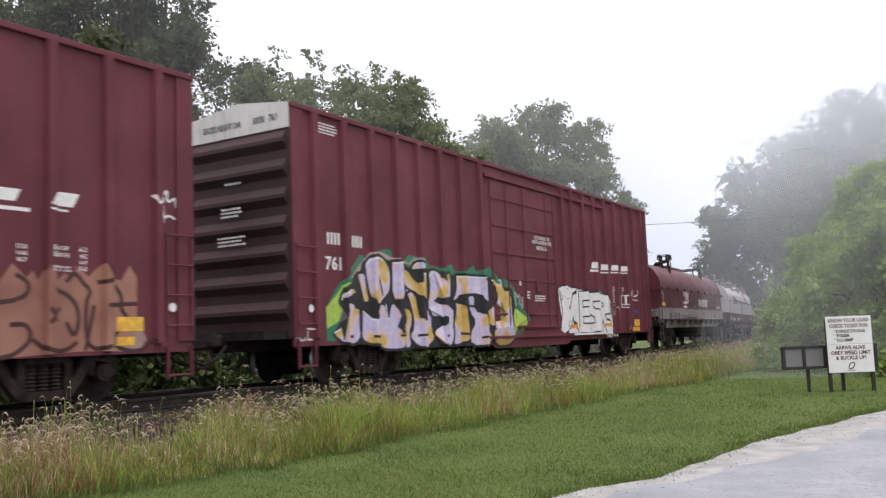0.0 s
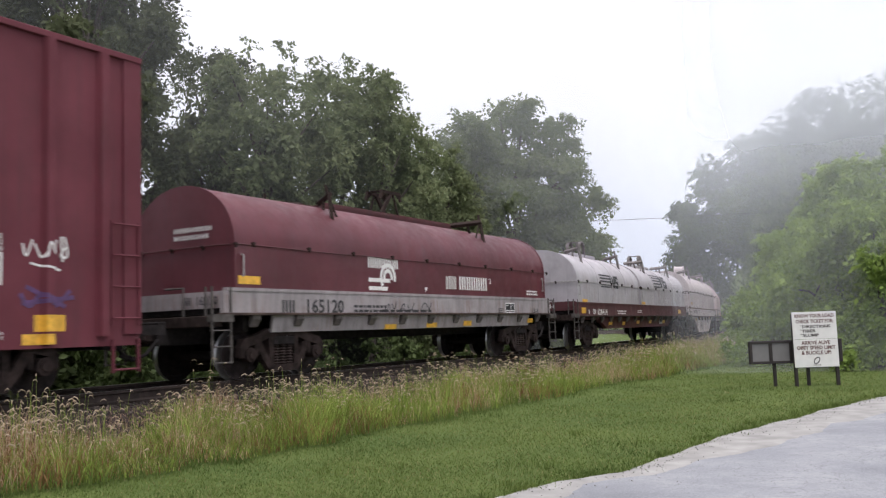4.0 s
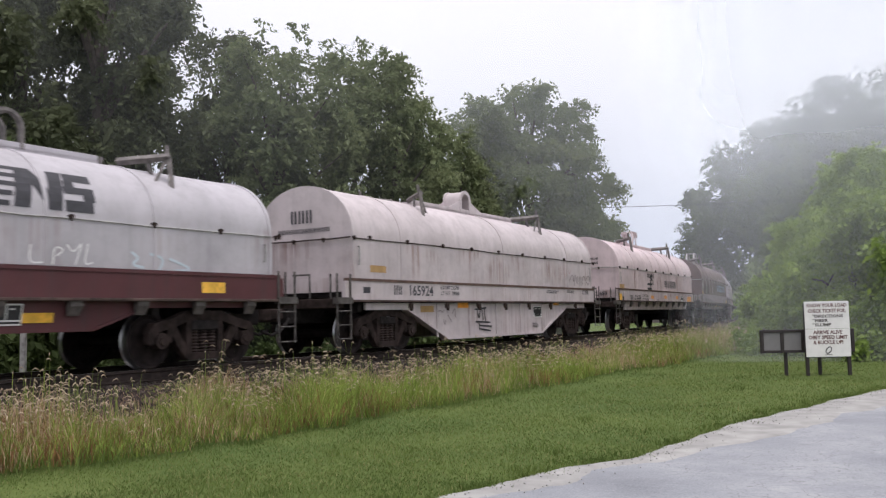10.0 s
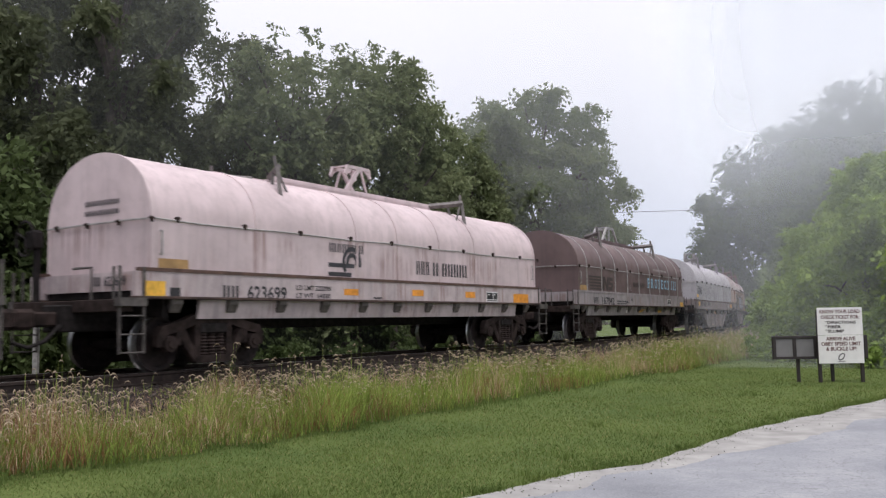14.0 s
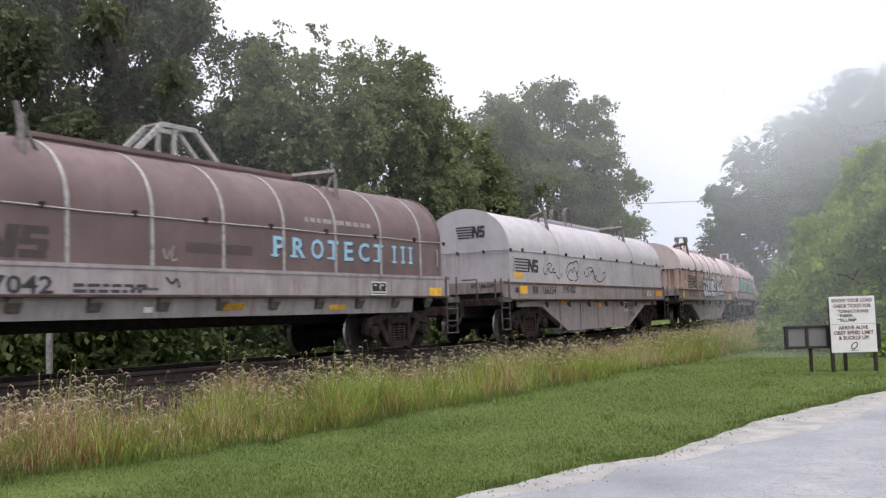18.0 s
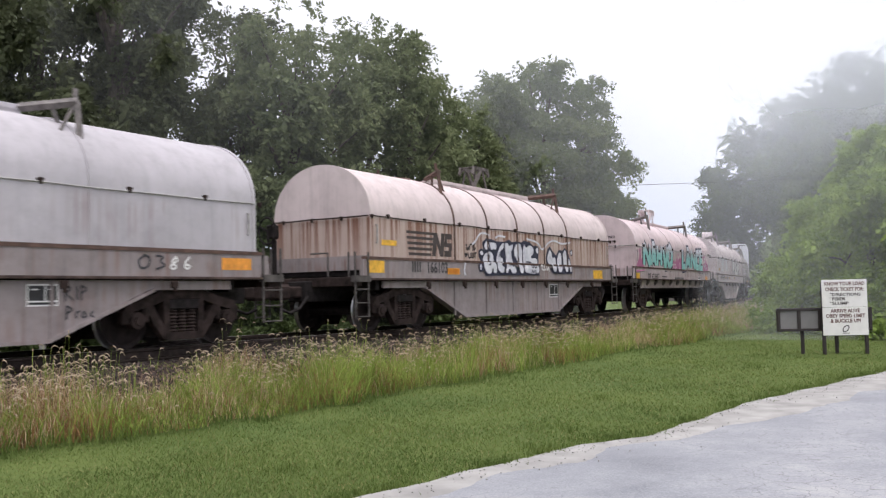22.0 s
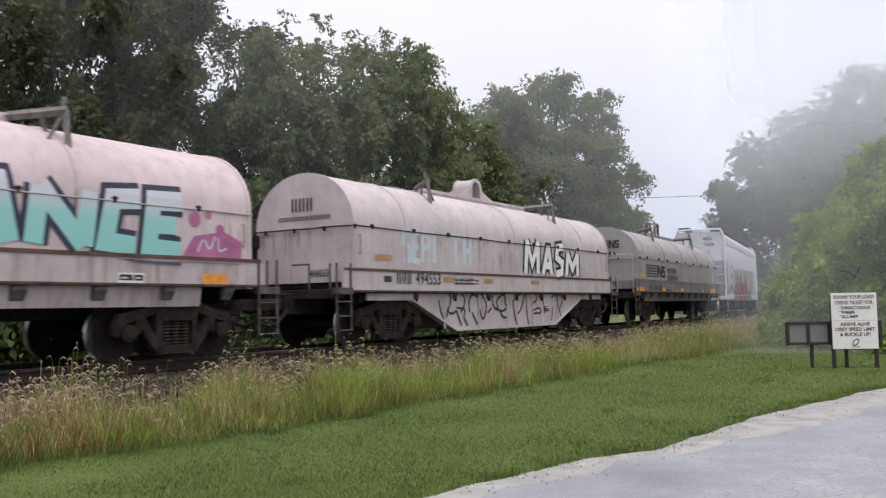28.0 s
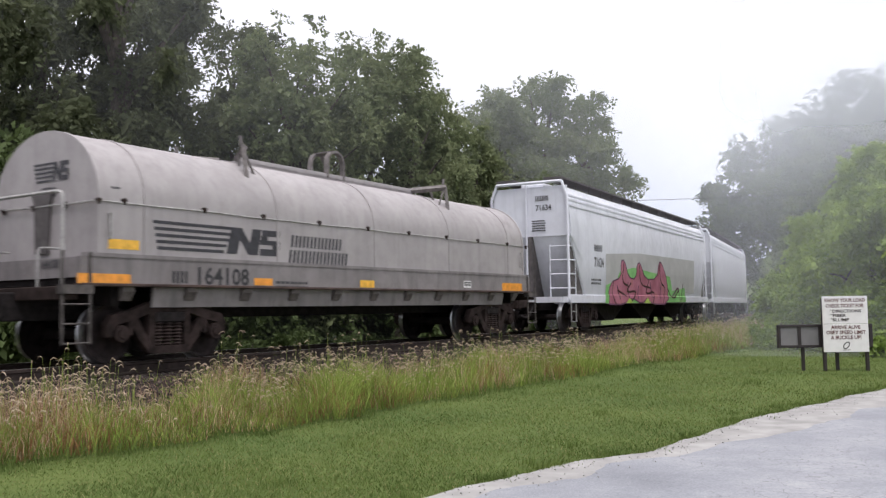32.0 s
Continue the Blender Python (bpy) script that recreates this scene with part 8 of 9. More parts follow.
words_on(end_at(-6.33), "C530", -0.1, 2.40, 0.14, M_slate, cov11)
words_on(end_at(-6.43), "164108", 0.1, 1.36, 0.12, M_slate, sill11)
patch_on(on_hopper, [[(-5.70, 2.36), (-2.03, 2.54), (6.4, 2.62), (6.2, 1.22), (-5.75, 1.11)]], M_patch, body12, "graffiti", 0.006)
patch_on(on_hopper, [[(-5.88, 0.81), (-5.68, 1.37), (-4.58, 1.58), (-4.27, 1.86), (-2.74, 2.02), (-0.68, 1.93), (2.17, 1.83), (2.56, 1.28), (4.57, 1.42), (4.69, 0.84)]], M_spraygreen, body12, "graffiti", 0.01)
fat_letter(on_hopper, [(-5.31, 0.81), (-5.14, 1.47), (-4, 1.64), (-4.07, 2.15), (-3.65, 2.22), (-3.28, 1.66), (-2.45, 1.62), (-2.34, 2.11), (-1.93, 2.21), (-1.43, 1.64), (0.06, 1.68), (0.37, 2.3), (0.77, 2.31), (1.53, 1.6), (1.6, 0.8), (-0.8, 0.8), (-1.14, 1.04), (-1.87, 0.8), (-2.96, 1.03), (-3.78, 0.8)], M_pink, M_plum, body12, 0.014, 0.05)
strips_on(on_hopper, [[(-4.6, 1.39), (-4.36, 0.93)], [(-3.42, 1.51), (-3.35, 0.94)], [(-2.14, 1.43), (-2.33, 0.94)], [(-0.72, 1.56), (-0.41, 0.98)], [(0.83, 1.48), (0.61, 0.95)], rounded([(2.53, 1.06), (3.55, 1.52), (3.65, 0.84)], 2)], 0.09, M_plum, body12, "graffiti", 0.02)
words_on(on_hopper, "71634", -6.82, 1.92, 0.28, M_ink, body12, "lettering", 0.89, 0.005, 0)
bars_on(on_hopper, -6.79, 2.39, 0.79, 0.21, 4, M_ink, body12, "marking", 0, 0.3, 0.005)
small_print(on_hopper, -7.1, 1.38, 0.92, 0.22, 2, M_slate, body12, 22)
words_on(end_at(-8.83), "71634", 0.25, 3.5, 0.16, M_ink, body12)
bars_on(end_at(-8.83), 0.25, 3.78, 0.5, 0.15, 4, M_ink, body12)
small_print(end_at(-8.83), 0.1, 2.9, 0.5, 0.35, 5, M_slate, body12, 23)
strips_on(on_hopper, [rounded([(-4.95, 1.54), (-5.19, 1.05), (-4.77, 0.76)], 2), rounded([(-3.88, 2.15), (-4.08, 1.48), (-3.36, 1.39)], 2), rounded([(-3.07, 1.49), (-3.71, 1.15), (-2.23, 1.25), (-3.2, 0.81)], 2), rounded([(-2.05, 2.13), (-1.97, 1.43), (-0.65, 1.36)], 2), rounded([(-0.85, 1.63), (-1.39, 1.08), (0.02, 1.27), (-0.44, 0.81)], 2), rounded([(0.6, 2.23), (0.7, 1.56), (1.5, 1.39), (0.97, 0.8)], 2)], 0.07, M_dkred, body12, "graffiti", 0.02)
strips_on(on_hopper, [rounded([(1.73, 1.39), (2.56, 0.9), (3.56, 1.31)], 2), [(-4.58, 1.24), (-3.67, 1.05)], [(4.23, 1.58), (3.85, 0.85)]], 0.07, M_dkred, body12, "graffiti", 0.02)
patch_on(on_hopper, [[(-3.74, 0.81), (-3.32, 0.98), (-2.91, 0.81)]], M_lime, body12, "graffiti", 0.024)
patch_on(on_hopper, [[(-1.58, 0.81), (-1.15, 1.01), (-0.71, 0.79)]], M_lime, body12, "graffiti", 0.024)

# ---- grass ----
def blade_mesh(name, base, height, width, lean, mat, rng, bend=0.5):
    """Tapered grass blades, each of three pieces, bent over by its lean."""
    n = len(base)
    a = rng.uniform(0, 2 * math.pi, n)
    side = np.stack([np.cos(a), np.sin(a), np.zeros(n)], 1)
    b = rng.uniform(0, 2 * math.pi, n)
    out = np.stack([np.cos(b), np.sin(b), np.zeros(n)], 1) * (lean * height)[:, None]
    up = np.array([0, 0, 1.0])
    V = np.empty((n, 5, 3))
    w = width[:, None]
    h = height[:, None]
    V[:, 0] = base - side * w
    V[:, 1] = base + side * w
    mid = base + out * 0.3 + up * h * 0.55
    V[:, 2] = mid - side * w * 0.8
    V[:, 3] = mid + side * w * 0.8
    V[:, 4] = base + out + up * h * (1 - bend * lean[:, None] * 0.5)
    k = np.arange(n)[:, None] * 5
    F = np.concatenate([np.stack([k + 0, k + 1, k + 3], 2).reshape(-1, 3), np.stack([k + 0, k + 3, k + 2], 2).reshape(-1, 3), np.stack([k + 2, k + 3, k + 4], 2).reshape(-1, 3)])
    return np_mesh(name, V.reshape(-1, 3), F, mat)


def field(rng, n, s0, s1, lat0, lat1, near=1.0):
    """Places along the track's bank, denser close to the road."""
    s = s0 + (s1 - s0) * rng.random(n) ** near
    lat = rng.uniform(lat0, lat1, n)
    P = np.array([on_track(a, b) for a, b in zip(s, lat)])
    P[:, 2] = [ground_z(p[0], p[1]) for p in P]
    return s, lat, P


M_green = leafy("tall_green_grass", (0.125, 0.19, 0.036), (0.34, 0.42, 0.10), 0.7, 0.3, 0.9)
M_straw = leafy("dry_straw_grass", (0.43, 0.29, 0.18), (0.70, 0.52, 0.37), 0.8, 0.25, 0.8)
M_russet = leafy("russet_grass", (0.14, 0.07, 0.035), (0.34, 0.19, 0.09), 0.8, 0.2, 0.8)
M_seed = leafy("pale_seed_head", (0.40, 0.31, 0.215), (0.68, 0.56, 0.43), 0.85, 0.35, 1.5)
M_short = leafy("short_lawn_grass", (0.08, 0.125, 0.032), (0.15, 0.198, 0.055), 0.8, 0.45, 0.7, 0.25)

M_pale = leafy("pale_dry_lawn_blades", (0.20, 0.19, 0.08), (0.34, 0.31, 0.15), 0.8, 0.2, 1.0)


def clump_noise(P, f, z):
    return np.array([noise.noise((p[0] * f, p[1] * f, z)) for p in P])


def front_edge(s):
    """Where the tall grass ends towards the lawn."""
    return np.interp(s, [-9, 5, 6.5, 8.7, 11, 13, 18, 25, 34, 80], [-3.6, -3.7, -3.95, -4.1, -4.0, -4.3, -4.25, -4.4, -4.9, -5.2])


def tall_grass():
    rng = np.random.default_rng(11)
    kinds = (("tall_green_grass", M_green, 108000, 0.0, "tall green grass in clumps on the bank before the track"),
             ("dry_grass", M_straw, 72000, 0.35, "dry straw-coloured grass on the bank before the track"),
             ("russet_grass", M_russet, 80000, -0.2, "reddish-brown grass stems on the bank before the track"))
    for name, mat, n, share, lab in kinds:
        s, lat, P = field(rng, n, 3.6, 72, -5.4, -1.75, 1.9)
        c = 1.5 * clump_noise(P, 0.55, share * 7) + 0.9 * clump_noise(P, 1.7, share * 9)
        edge = front_edge(s) + 0.30 * clump_noise(P, 0.35, 20.0) + 0.20 * clump_noise(P, 1.7, 24.0)
        back = lat + 2.9
        if mat is M_green:
            pr = 0.66 + 1.3 * c - 0.25 * back
        elif mat is M_straw:
            pr = 0.74 + 0.9 * c + 0.30 * back
        else:
            pr = 0.52 + 0.9 * c - 0.30 * back
        keep = (lat > edge) & (rng.random(n) < pr) & (rng.random(n) < np.where(lat > -2.25, 0.16, 1.0))
        s, lat, P = s[keep], lat[keep], P[keep]
        top = 0.60 + 0.30 * clump_noise(P, 0.5, 40.0) + 0.34 * clump_noise(P, 1.5, 44.0) - 0.55 * np.clip(edge[keep] + 0.5 - lat, 0, 1)
        h = np.clip(top - P[:, 2], 0.14, 0.8) * rng.uniform(0.35, 1.15, len(P))
        grow = 1 + np.clip(s - 16, 0, 60) * 0.02
        wide, bow = rng.uniform(0.002, 0.0065, len(P)) * grow, rng.uniform(0.1, 0.8, len(P))
        if mat is M_green:
            h, wide, bow = h * 1.04, wide * 1.15, rng.uniform(0.15, 1.15, len(P))
        elif mat is M_straw:
            h, wide = h * 1.08, wide * 0.6
        else:
            h, wide = h * 0.85, wide * 0.8
        tagged(new(name, blade_mesh(name, P, h, wide, bow, mat, rng)), lab, "grass", kind="stuff")
    # nodding seed heads on thin stalks
    n = 13000
    s, lat, P = field(rng, n, 3.6, 66, -4.4, -1.7, 1.7)
    tall = rng.random(n) < 0.22
    keep = (lat > front_edge(s) + 0.1) & (rng.random(n) < 0.45 + 1.3 * clump_noise(P, 0.6, 60.0) + 0.9 * clump_noise(P, 1.8, 64.0)) & (rng.random(n) < np.where(lat > -2.2, 0.35, 1.0))
    P, s, tall = P[keep], s[keep], tall[keep]
    n = len(P)
    h = np.clip(np.where(tall, rng.uniform(0.62, 0.92, n), rng.uniform(0.40, 0.70, n)) + 0.30 * clump_noise(P, 0.5, 40.0) + 0.34 * clump_noise(P, 1.5, 44.0) - P[:, 2], 0.2, 1.0)
    a = rng.uniform(0, 2 * math.pi, n)
    V, F = [], []
    V2, F2 = [], []
    for i in range(n):
        d = np.array([math.cos(a[i]), math.sin(a[i]), 0])
        w = np.array([-d[1], d[0], 0]) * 0.002 * (1 + max(0, s[i] - 15) * 0.02)
        p, hh = P[i], h[i]
        st = [p, p + d * 0.03 + np.array([0, 0, hh * 0.6]), p + d * 0.07 + np.array([0, 0, hh])]
        k = len(V2)
        for q in st:
            V2 += [q - w, q + w]
        F2 += [(k, k + 1, k + 3, k + 2), (k + 2, k + 3, k + 5, k + 4)]
        ln = rng.uniform(0.045, 0.10)
        r = rng.uniform(0.004, 0.0075) * (1 + max(0, s[i] - 15) * 0.012)
        pts = [st[2], st[2] + d * ln * 0.35 + np.array([0, 0, ln * 0.25]), st[2] + d * ln * 0.8 + np.array([0, 0, ln * 0.1]), st[2] + d * ln * 1.05 - np.array([0, 0, ln * 0.25])]
        k = len(V)
        sd = np.array([-d[1], d[0], 0])
        for j, q in enumerate(pts):
            rr = r * (0.6, 1.0, 0.9, 0.2)[j]
            for m in range(4):
                an = m * math.pi / 2
                V.append(q + rr * (math.cos(an) * sd + math.sin(an) * np.array([0, 0, 1.0])))
        for j in range(3):
            for m in range(4):
                F.append((k + 4 * j + m, k + 4 * j + (m + 1) % 4, k + 4 * j + 4 + (m + 1) % 4, k + 4 * j + 4 + m))
    tagged(new("seed_heads", np_mesh("seed_heads", V, F, M_seed)), "pale nodding foxtail seed heads above the grass", "grass", kind="stuff")
    tagged(new("seed_stalks", np_mesh("seed_stalks", V2, F2, M_green)), "thin green stalks of the seed heads", "grass", kind="stuff")


def thin_blades(name, base, height, width, lean, mat, rng):
    """Single pointed blades."""
    n = len(base)
    a, b = rng.uniform(0, 2 * math.pi, n), rng.uniform(0, 2 * math.pi, n)
    side = np.stack([np.cos(a), np.sin(a), np.zeros(n)], 1) * width[:, None]
    tip = base + np.stack([np.cos(b) * lean * height, np.sin(b) * lean * height, height], 1)
    V = np.stack([base - side, base + side, tip], 1)
    return np_mesh(name, V.reshape(-1, 3), np.arange(3 * n).reshape(-1, 3), mat)


def lawn():
    rng = np.random.default_rng(21)
    n = 430000
    d = 5.5 + 36 * rng.random(n) ** 1.6
    az = np.radians(rng.uniform(-34, 34, n))
    P = np.stack([d * np.sin(az), d * np.cos(az), np.zeros(n)], 1)
    lat = -P[:, 0] * math.cos(PSI) + P[:, 1] * math.sin(PSI) - NEAR - LATERAL
    edge = np.interp(P[:, 0], [p[0] for p in ROAD], [p[1] for p in ROAD])
    ok = (lat < -3.0) & (P[:, 1] > edge - 0.15)
    P, d, edge = P[ok], d[ok], edge[ok]
    w = np.array([wiggle(p[0], 1.0) * 0.8 for p in P])
    worn = clump_noise(P, 0.9, 77.0)
    ok = (P[:, 1] > edge + w + 0.02) & (rng.random(len(P)) < np.clip(0.45 + (P[:, 1] - edge - w) * 2.6 + worn * 0.7, 0.15, 1))
    P, d = P[ok], d[ok]
    P[:, 2] = [ground_z(p[0], p[1]) - 0.03 for p in P]
    h = rng.uniform(0.015, 0.04, len(P)) * (1 + 0.6 * clump_noise(P, 0.7, 88.0))
    grow = 1 + np.clip(d - 8, 0, 40) * 0.05
    tagged(new("lawn_grass", thin_blades("lawn_grass", P, h, rng.uniform(0.0022, 0.0044, len(P)) * grow, rng.uniform(0.2, 1.3, len(P)), M_short, rng)), "short mown green lawn beside the road", "grass", kind="stuff")
    pale = rng.random(len(P)) < 0.16 + 0.2 * np.clip(clump_noise(P, 0.8, 31.0), 0, 1)
    Q = P[pale] + rng.normal(size=(pale.sum(), 3)) * np.array([0.03, 0.03, 0])
    tagged(new("dry_lawn_grass", thin_blades("dry_lawn_grass", Q, h[pale] * 1.1, rng.uniform(0.0015, 0.003, len(Q)) * grow[pale], rng.uniform(0.3, 1.4, len(Q)), M_pale, rng)), "pale dry blades scattered through the lawn", "grass", kind="stuff")
    # longer grass where the lawn runs into the tall bank
    s, lat, Q = field(rng, 45000, 3.6, 45, -5.6, -3.2, 1.8)
    e = front_edge(s) + 0.30 * clump_noise(Q, 0.35, 20.0) + 0.20 * clump_noise(Q, 1.7, 24.0)
    ok = (lat < e + 0.15) & (rng.random(len(s)) < np.exp(-np.clip(e - lat, 0, 3) / 0.22) * (0.7 + clump_noise(Q, 1.3, 5.0)))
    Q, e, lat = Q[ok], e[ok], lat[ok]
    tagged(new("rough_grass", blade_mesh("rough_grass", Q, rng.uniform(0.07, 0.26, len(Q)) * np.exp(-np.clip(e - lat, 0, 3) / 0.5), rng.uniform(0.002, 0.006, len(Q)), rng.uniform(0.2, 1.1, len(Q)), M_short, rng)), "rough longer grass along the foot of the bank", "grass", kind="stuff")


def edge_tufts():
    """Ragged tufts and pebbles where the lawn meets the road."""
    rng = np.random.default_rng(41)
    P, H = [], []
    for i in range(260):
        x = rng.uniform(-2.5, 11)
        y = road_edge(x) + 0.8 * wiggle(x, 1.0) + abs(rng.normal()) * 0.3 - 0.02
        k = int(rng.integers(10, 34))
        r = rng.uniform(0.04, 0.14)
        P.append(np.stack([x + rng.normal(size=k) * r, y + rng.normal(size=k) * r, np.zeros(k) - 0.02], 1))
        H.append(np.full(k, rng.uniform(0.03, 0.10)) * rng.uniform(0.6, 1.1, k))
    for i in range(60):
        d, az = rng.uniform(7, 24), radians(rng.uniform(-26, 22))
        x, y = d * math.sin(az), d * math.cos(az)
        if y < road_edge(x) + 0.5 or track_coords(x, y)[1] > -3.2:
            continue
        k = int(rng.integers(12, 40))
        r = rng.uniform(0.05, 0.16)
        P.append(np.stack([x + rng.normal(size=k) * r, y + rng.normal(size=k) * r, np.zeros(k) - 0.02], 1))
        H.append(np.full(k, rng.uniform(0.06, 0.13)) * rng.uniform(0.6, 1.1, k))
    P, H = np.concatenate(P), np.concatenate(H)
    tagged(new("grass_tufts", blade_mesh("grass_tufts", P, H, rng.uniform(0.003, 0.007, len(P)), rng.uniform(0.2, 1.0, len(P)), M_short, rng)), "ragged green grass tufts on the lawn and along the road's edge", "grass", kind="stuff")
    V, F = [], []
    shape = np.array([(1, 0, 0), (-1, 0, 0), (0, 1, 0), (0, -1, 0), (0, 0, 0.7), (0, 0, -0.7)])
    tri = np.array([(0, 2, 4), (2, 1, 4), (1, 3, 4), (3, 0, 4), (2, 0, 5), (1, 2, 5), (3, 1, 5), (0, 3, 5)])
    for i in range(500):
        x = rng.uniform(-2, 10)
        y = road_edge(x) - 0.06 - abs(rng.normal()) * 0.3
        V.append(shape * rng.uniform(0.003, 0.012) * rng.uniform(0.7, 1.3, (6, 3)) + np.array([x, y, 0.032]))
        F.append(tri + 6 * i)
    tagged(new("road_pebbles", np_mesh("road_pebbles", np.concatenate(V), np.concatenate(F), M_dust)), "small pale pebbles along the road's edge", "pebbles", kind="stuff")


# ---- trees ----
def leaf_mesh(name, C, D, size, mat, rng):
    """Pointed leaf sprays at C, pointing along D."""
    n = len(C)
    D = D / np.linalg.norm(D, axis=1)[:, None]
    r = rng.normal(size=(n, 3))
    side = np.cross(D, r)
    side /= np.linalg.norm(side, axis=1)[:, None]
    nor = np.cross(side, D)
    L = size[:, None]
    V = np.empty((n, 4, 3))
    V[:, 0] = C - D * L * 0.5
    V[:, 1] = C + side * L * 0.27 + nor * L * 0.08
    V[:, 2] = C + D * L * 0.5 - nor * L * 0.06
    V[:, 3] = C - side * L * 0.27 + nor * L * 0.08
    k = np.arange(n)[:, None] * 4
    F = np.concatenate([k + np.array([[0, 1, 2]]), k + np.array([[0, 2, 3]])])
    return np_mesh(name, V.reshape(-1, 3), F, mat)


def crown_points(rng, blobs, n, twig=0.6, per=12):
    """Leaf places along drooping twigs that stand out of a cloud of lumps."""
    k = max(1, n // per)
    vol = np.array([b[3] ** 2 for b in blobs])
    pick = rng.choice(len(blobs), k, p=vol / vol.sum())
    B = np.array(blobs)[pick]
    d = rng.normal(size=(k, 3))
    d /= np.linalg.norm(d, axis=1)[:, None]
    base = B[:, :3] + d * (B[:, 3] * (0.15 + 0.85 * rng.random(k) ** 0.7))[:, None] * np.array([1, 1, 0.85])
    d = d + rng.normal(size=(k, 3)) * 0.5 + np.array([0, 0, 0.25])
    d /= np.linalg.norm(d, axis=1)[:, None]
    L = twig * rng.uniform(0.5, 1.3, k)
    t = np.tile(np.linspace(0.05, 1, per), (k, 1))
    C = base[:, None, :] + d[:, None, :] * (t * L[:, None])[:, :, None]
    C[:, :, 2] -= 0.45 * (t ** 2) * L[:, None]
    side = np.cross(d, rng.normal(size=(k, 3)))
    side /= np.linalg.norm(side, axis=1)[:, None]
    flip = np.where(np.arange(per) % 2, 1.0, -1.0)[None, :, None]
    D = side[:, None, :] * flip + d[:, None, :] * 0.6 + rng.normal(size=(k, per, 3)) * 0.3 + np.array([0, 0, -0.3])
    C = C + side[:, None, :] * flip * (0.16 * L)[:, None, None] + rng.normal(size=(k, per, 3)) * 0.05 * twig
    return C.reshape(-1, 3), D.reshape(-1, 3)


def tree(name, X, Y, height, spread, mat, bark, seed, leaves=9000, bottom=0.25, leaf=0.34, label="", lumps=108, lean=0.0, group="trees behind the track", shape=1.0):
    rng = np.random.default_rng(seed)
    z0 = ground_z(X, Y) - 0.1
    t = tagged(new(name), label, "tree", group)
    t.location = (X, Y, z0)
    bm = bmesh.new()
    r0 = 0.018 * height + 0.04
    top = Vector((lean * height * 0.3, 0, height * 0.8))
    spine = [Vector((0, 0, 0)), Vector((0.1, 0.05, height * 0.2)), Vector((top.x * 0.5 + 0.1, -0.1, height * 0.5)), top]
    tube(bm, spine, [r0 * 1.3, r0, r0 * 0.6, r0 * 0.15], 8)
    blobs = []
    for i in range(lumps):
        f = rng.uniform(bottom, 1.0)
        prof = math.sin(math.pi * min(1, (f - bottom) / (1 - bottom) * 0.71 + 0.2)) ** shape
        a = rng.uniform(0, 2 * math.pi)
        q = spread * prof * rng.uniform(0.25, 1.0)
        r = spread * rng.uniform(0.07, 0.20) * (0.6 + 0.4 * prof)
        c = Vector((q * math.cos(a) + lean * height * 0.3 * f, q * math.sin(a), height * f - r * 0.4))
        blobs.append((c.x, c.y, c.z, r))
        if i % 4 == 0:
            j = min(0.72, f * 0.7)
            st = Vector((spine[2].x * j, 0, height * j * 0.9))
            tube(bm, [st, (st + c) / 2 + Vector((0, 0, 0.3)), c], [r0 * 0.42, r0 * 0.25, 0.015], 5)
    part("trunk", bm, bark, t, "grey-brown trunk with rising limbs")
    C, D = crown_points(rng, blobs, leaves, leaf * 3.4)
    size = rng.uniform(0.6, 1.3, len(C)) * leaf
    # broad shaded leaves inside the lumps close the crown
    k = leaves // 11
    B = np.array([b for b in blobs if b[2] < 0.78 * height])
    B = B[rng.integers(0, len(B), k)]
    C = np.concatenate([C, B[:, :3] + rng.normal(size=(k, 3)) * (B[:, 3:4] * 0.42)])
    D = np.concatenate([D, rng.normal(size=(k, 3))])
    size = np.concatenate([size, rng.uniform(1.6, 2.6, k) * leaf])
    part("crown", leaf_mesh("crown", C, D, size, mat, rng), mat, t, "uneven crown of many green leaves")
    return t


M_bark = plain("grey_brown_bark", (0.08, 0.065, 0.055), 0.9, 0.4, 5, 0, 0.8)
M_leaf_a = leafy("dark_walnut_leaves", (0.07, 0.082, 0.048), (0.142, 0.162, 0.087), 0.6, 0.4, 0.35, 0.25)
M_leaf_b = leafy("mid_green_leaves", (0.122, 0.155, 0.078), (0.228, 0.262, 0.134), 0.6, 0.45, 0.35, 0.25)
# Leaf green darkened to stand for shade under the trees.
M_leaf_shaded = leafy("shade_darkened_leaves", (0.045, 0.066, 0.026), (0.10, 0.135, 0.05), 0.6, 0.3, 0.5, 0.25)
M_leaf_c = leafy("bright_shrub_leaves", (0.13, 0.20, 0.045), (0.30, 0.40, 0.10), 0.6, 0.35, 0.45, 0.35)
M_leaf_d = leafy("far_wood_leaves", (0.045, 0.065, 0.032), (0.14, 0.18, 0.08), 0.7, 0.3, 0.16, 0.1)


def polar(az, d):
    return d * math.sin(radians(az)), d * math.cos(radians(az))


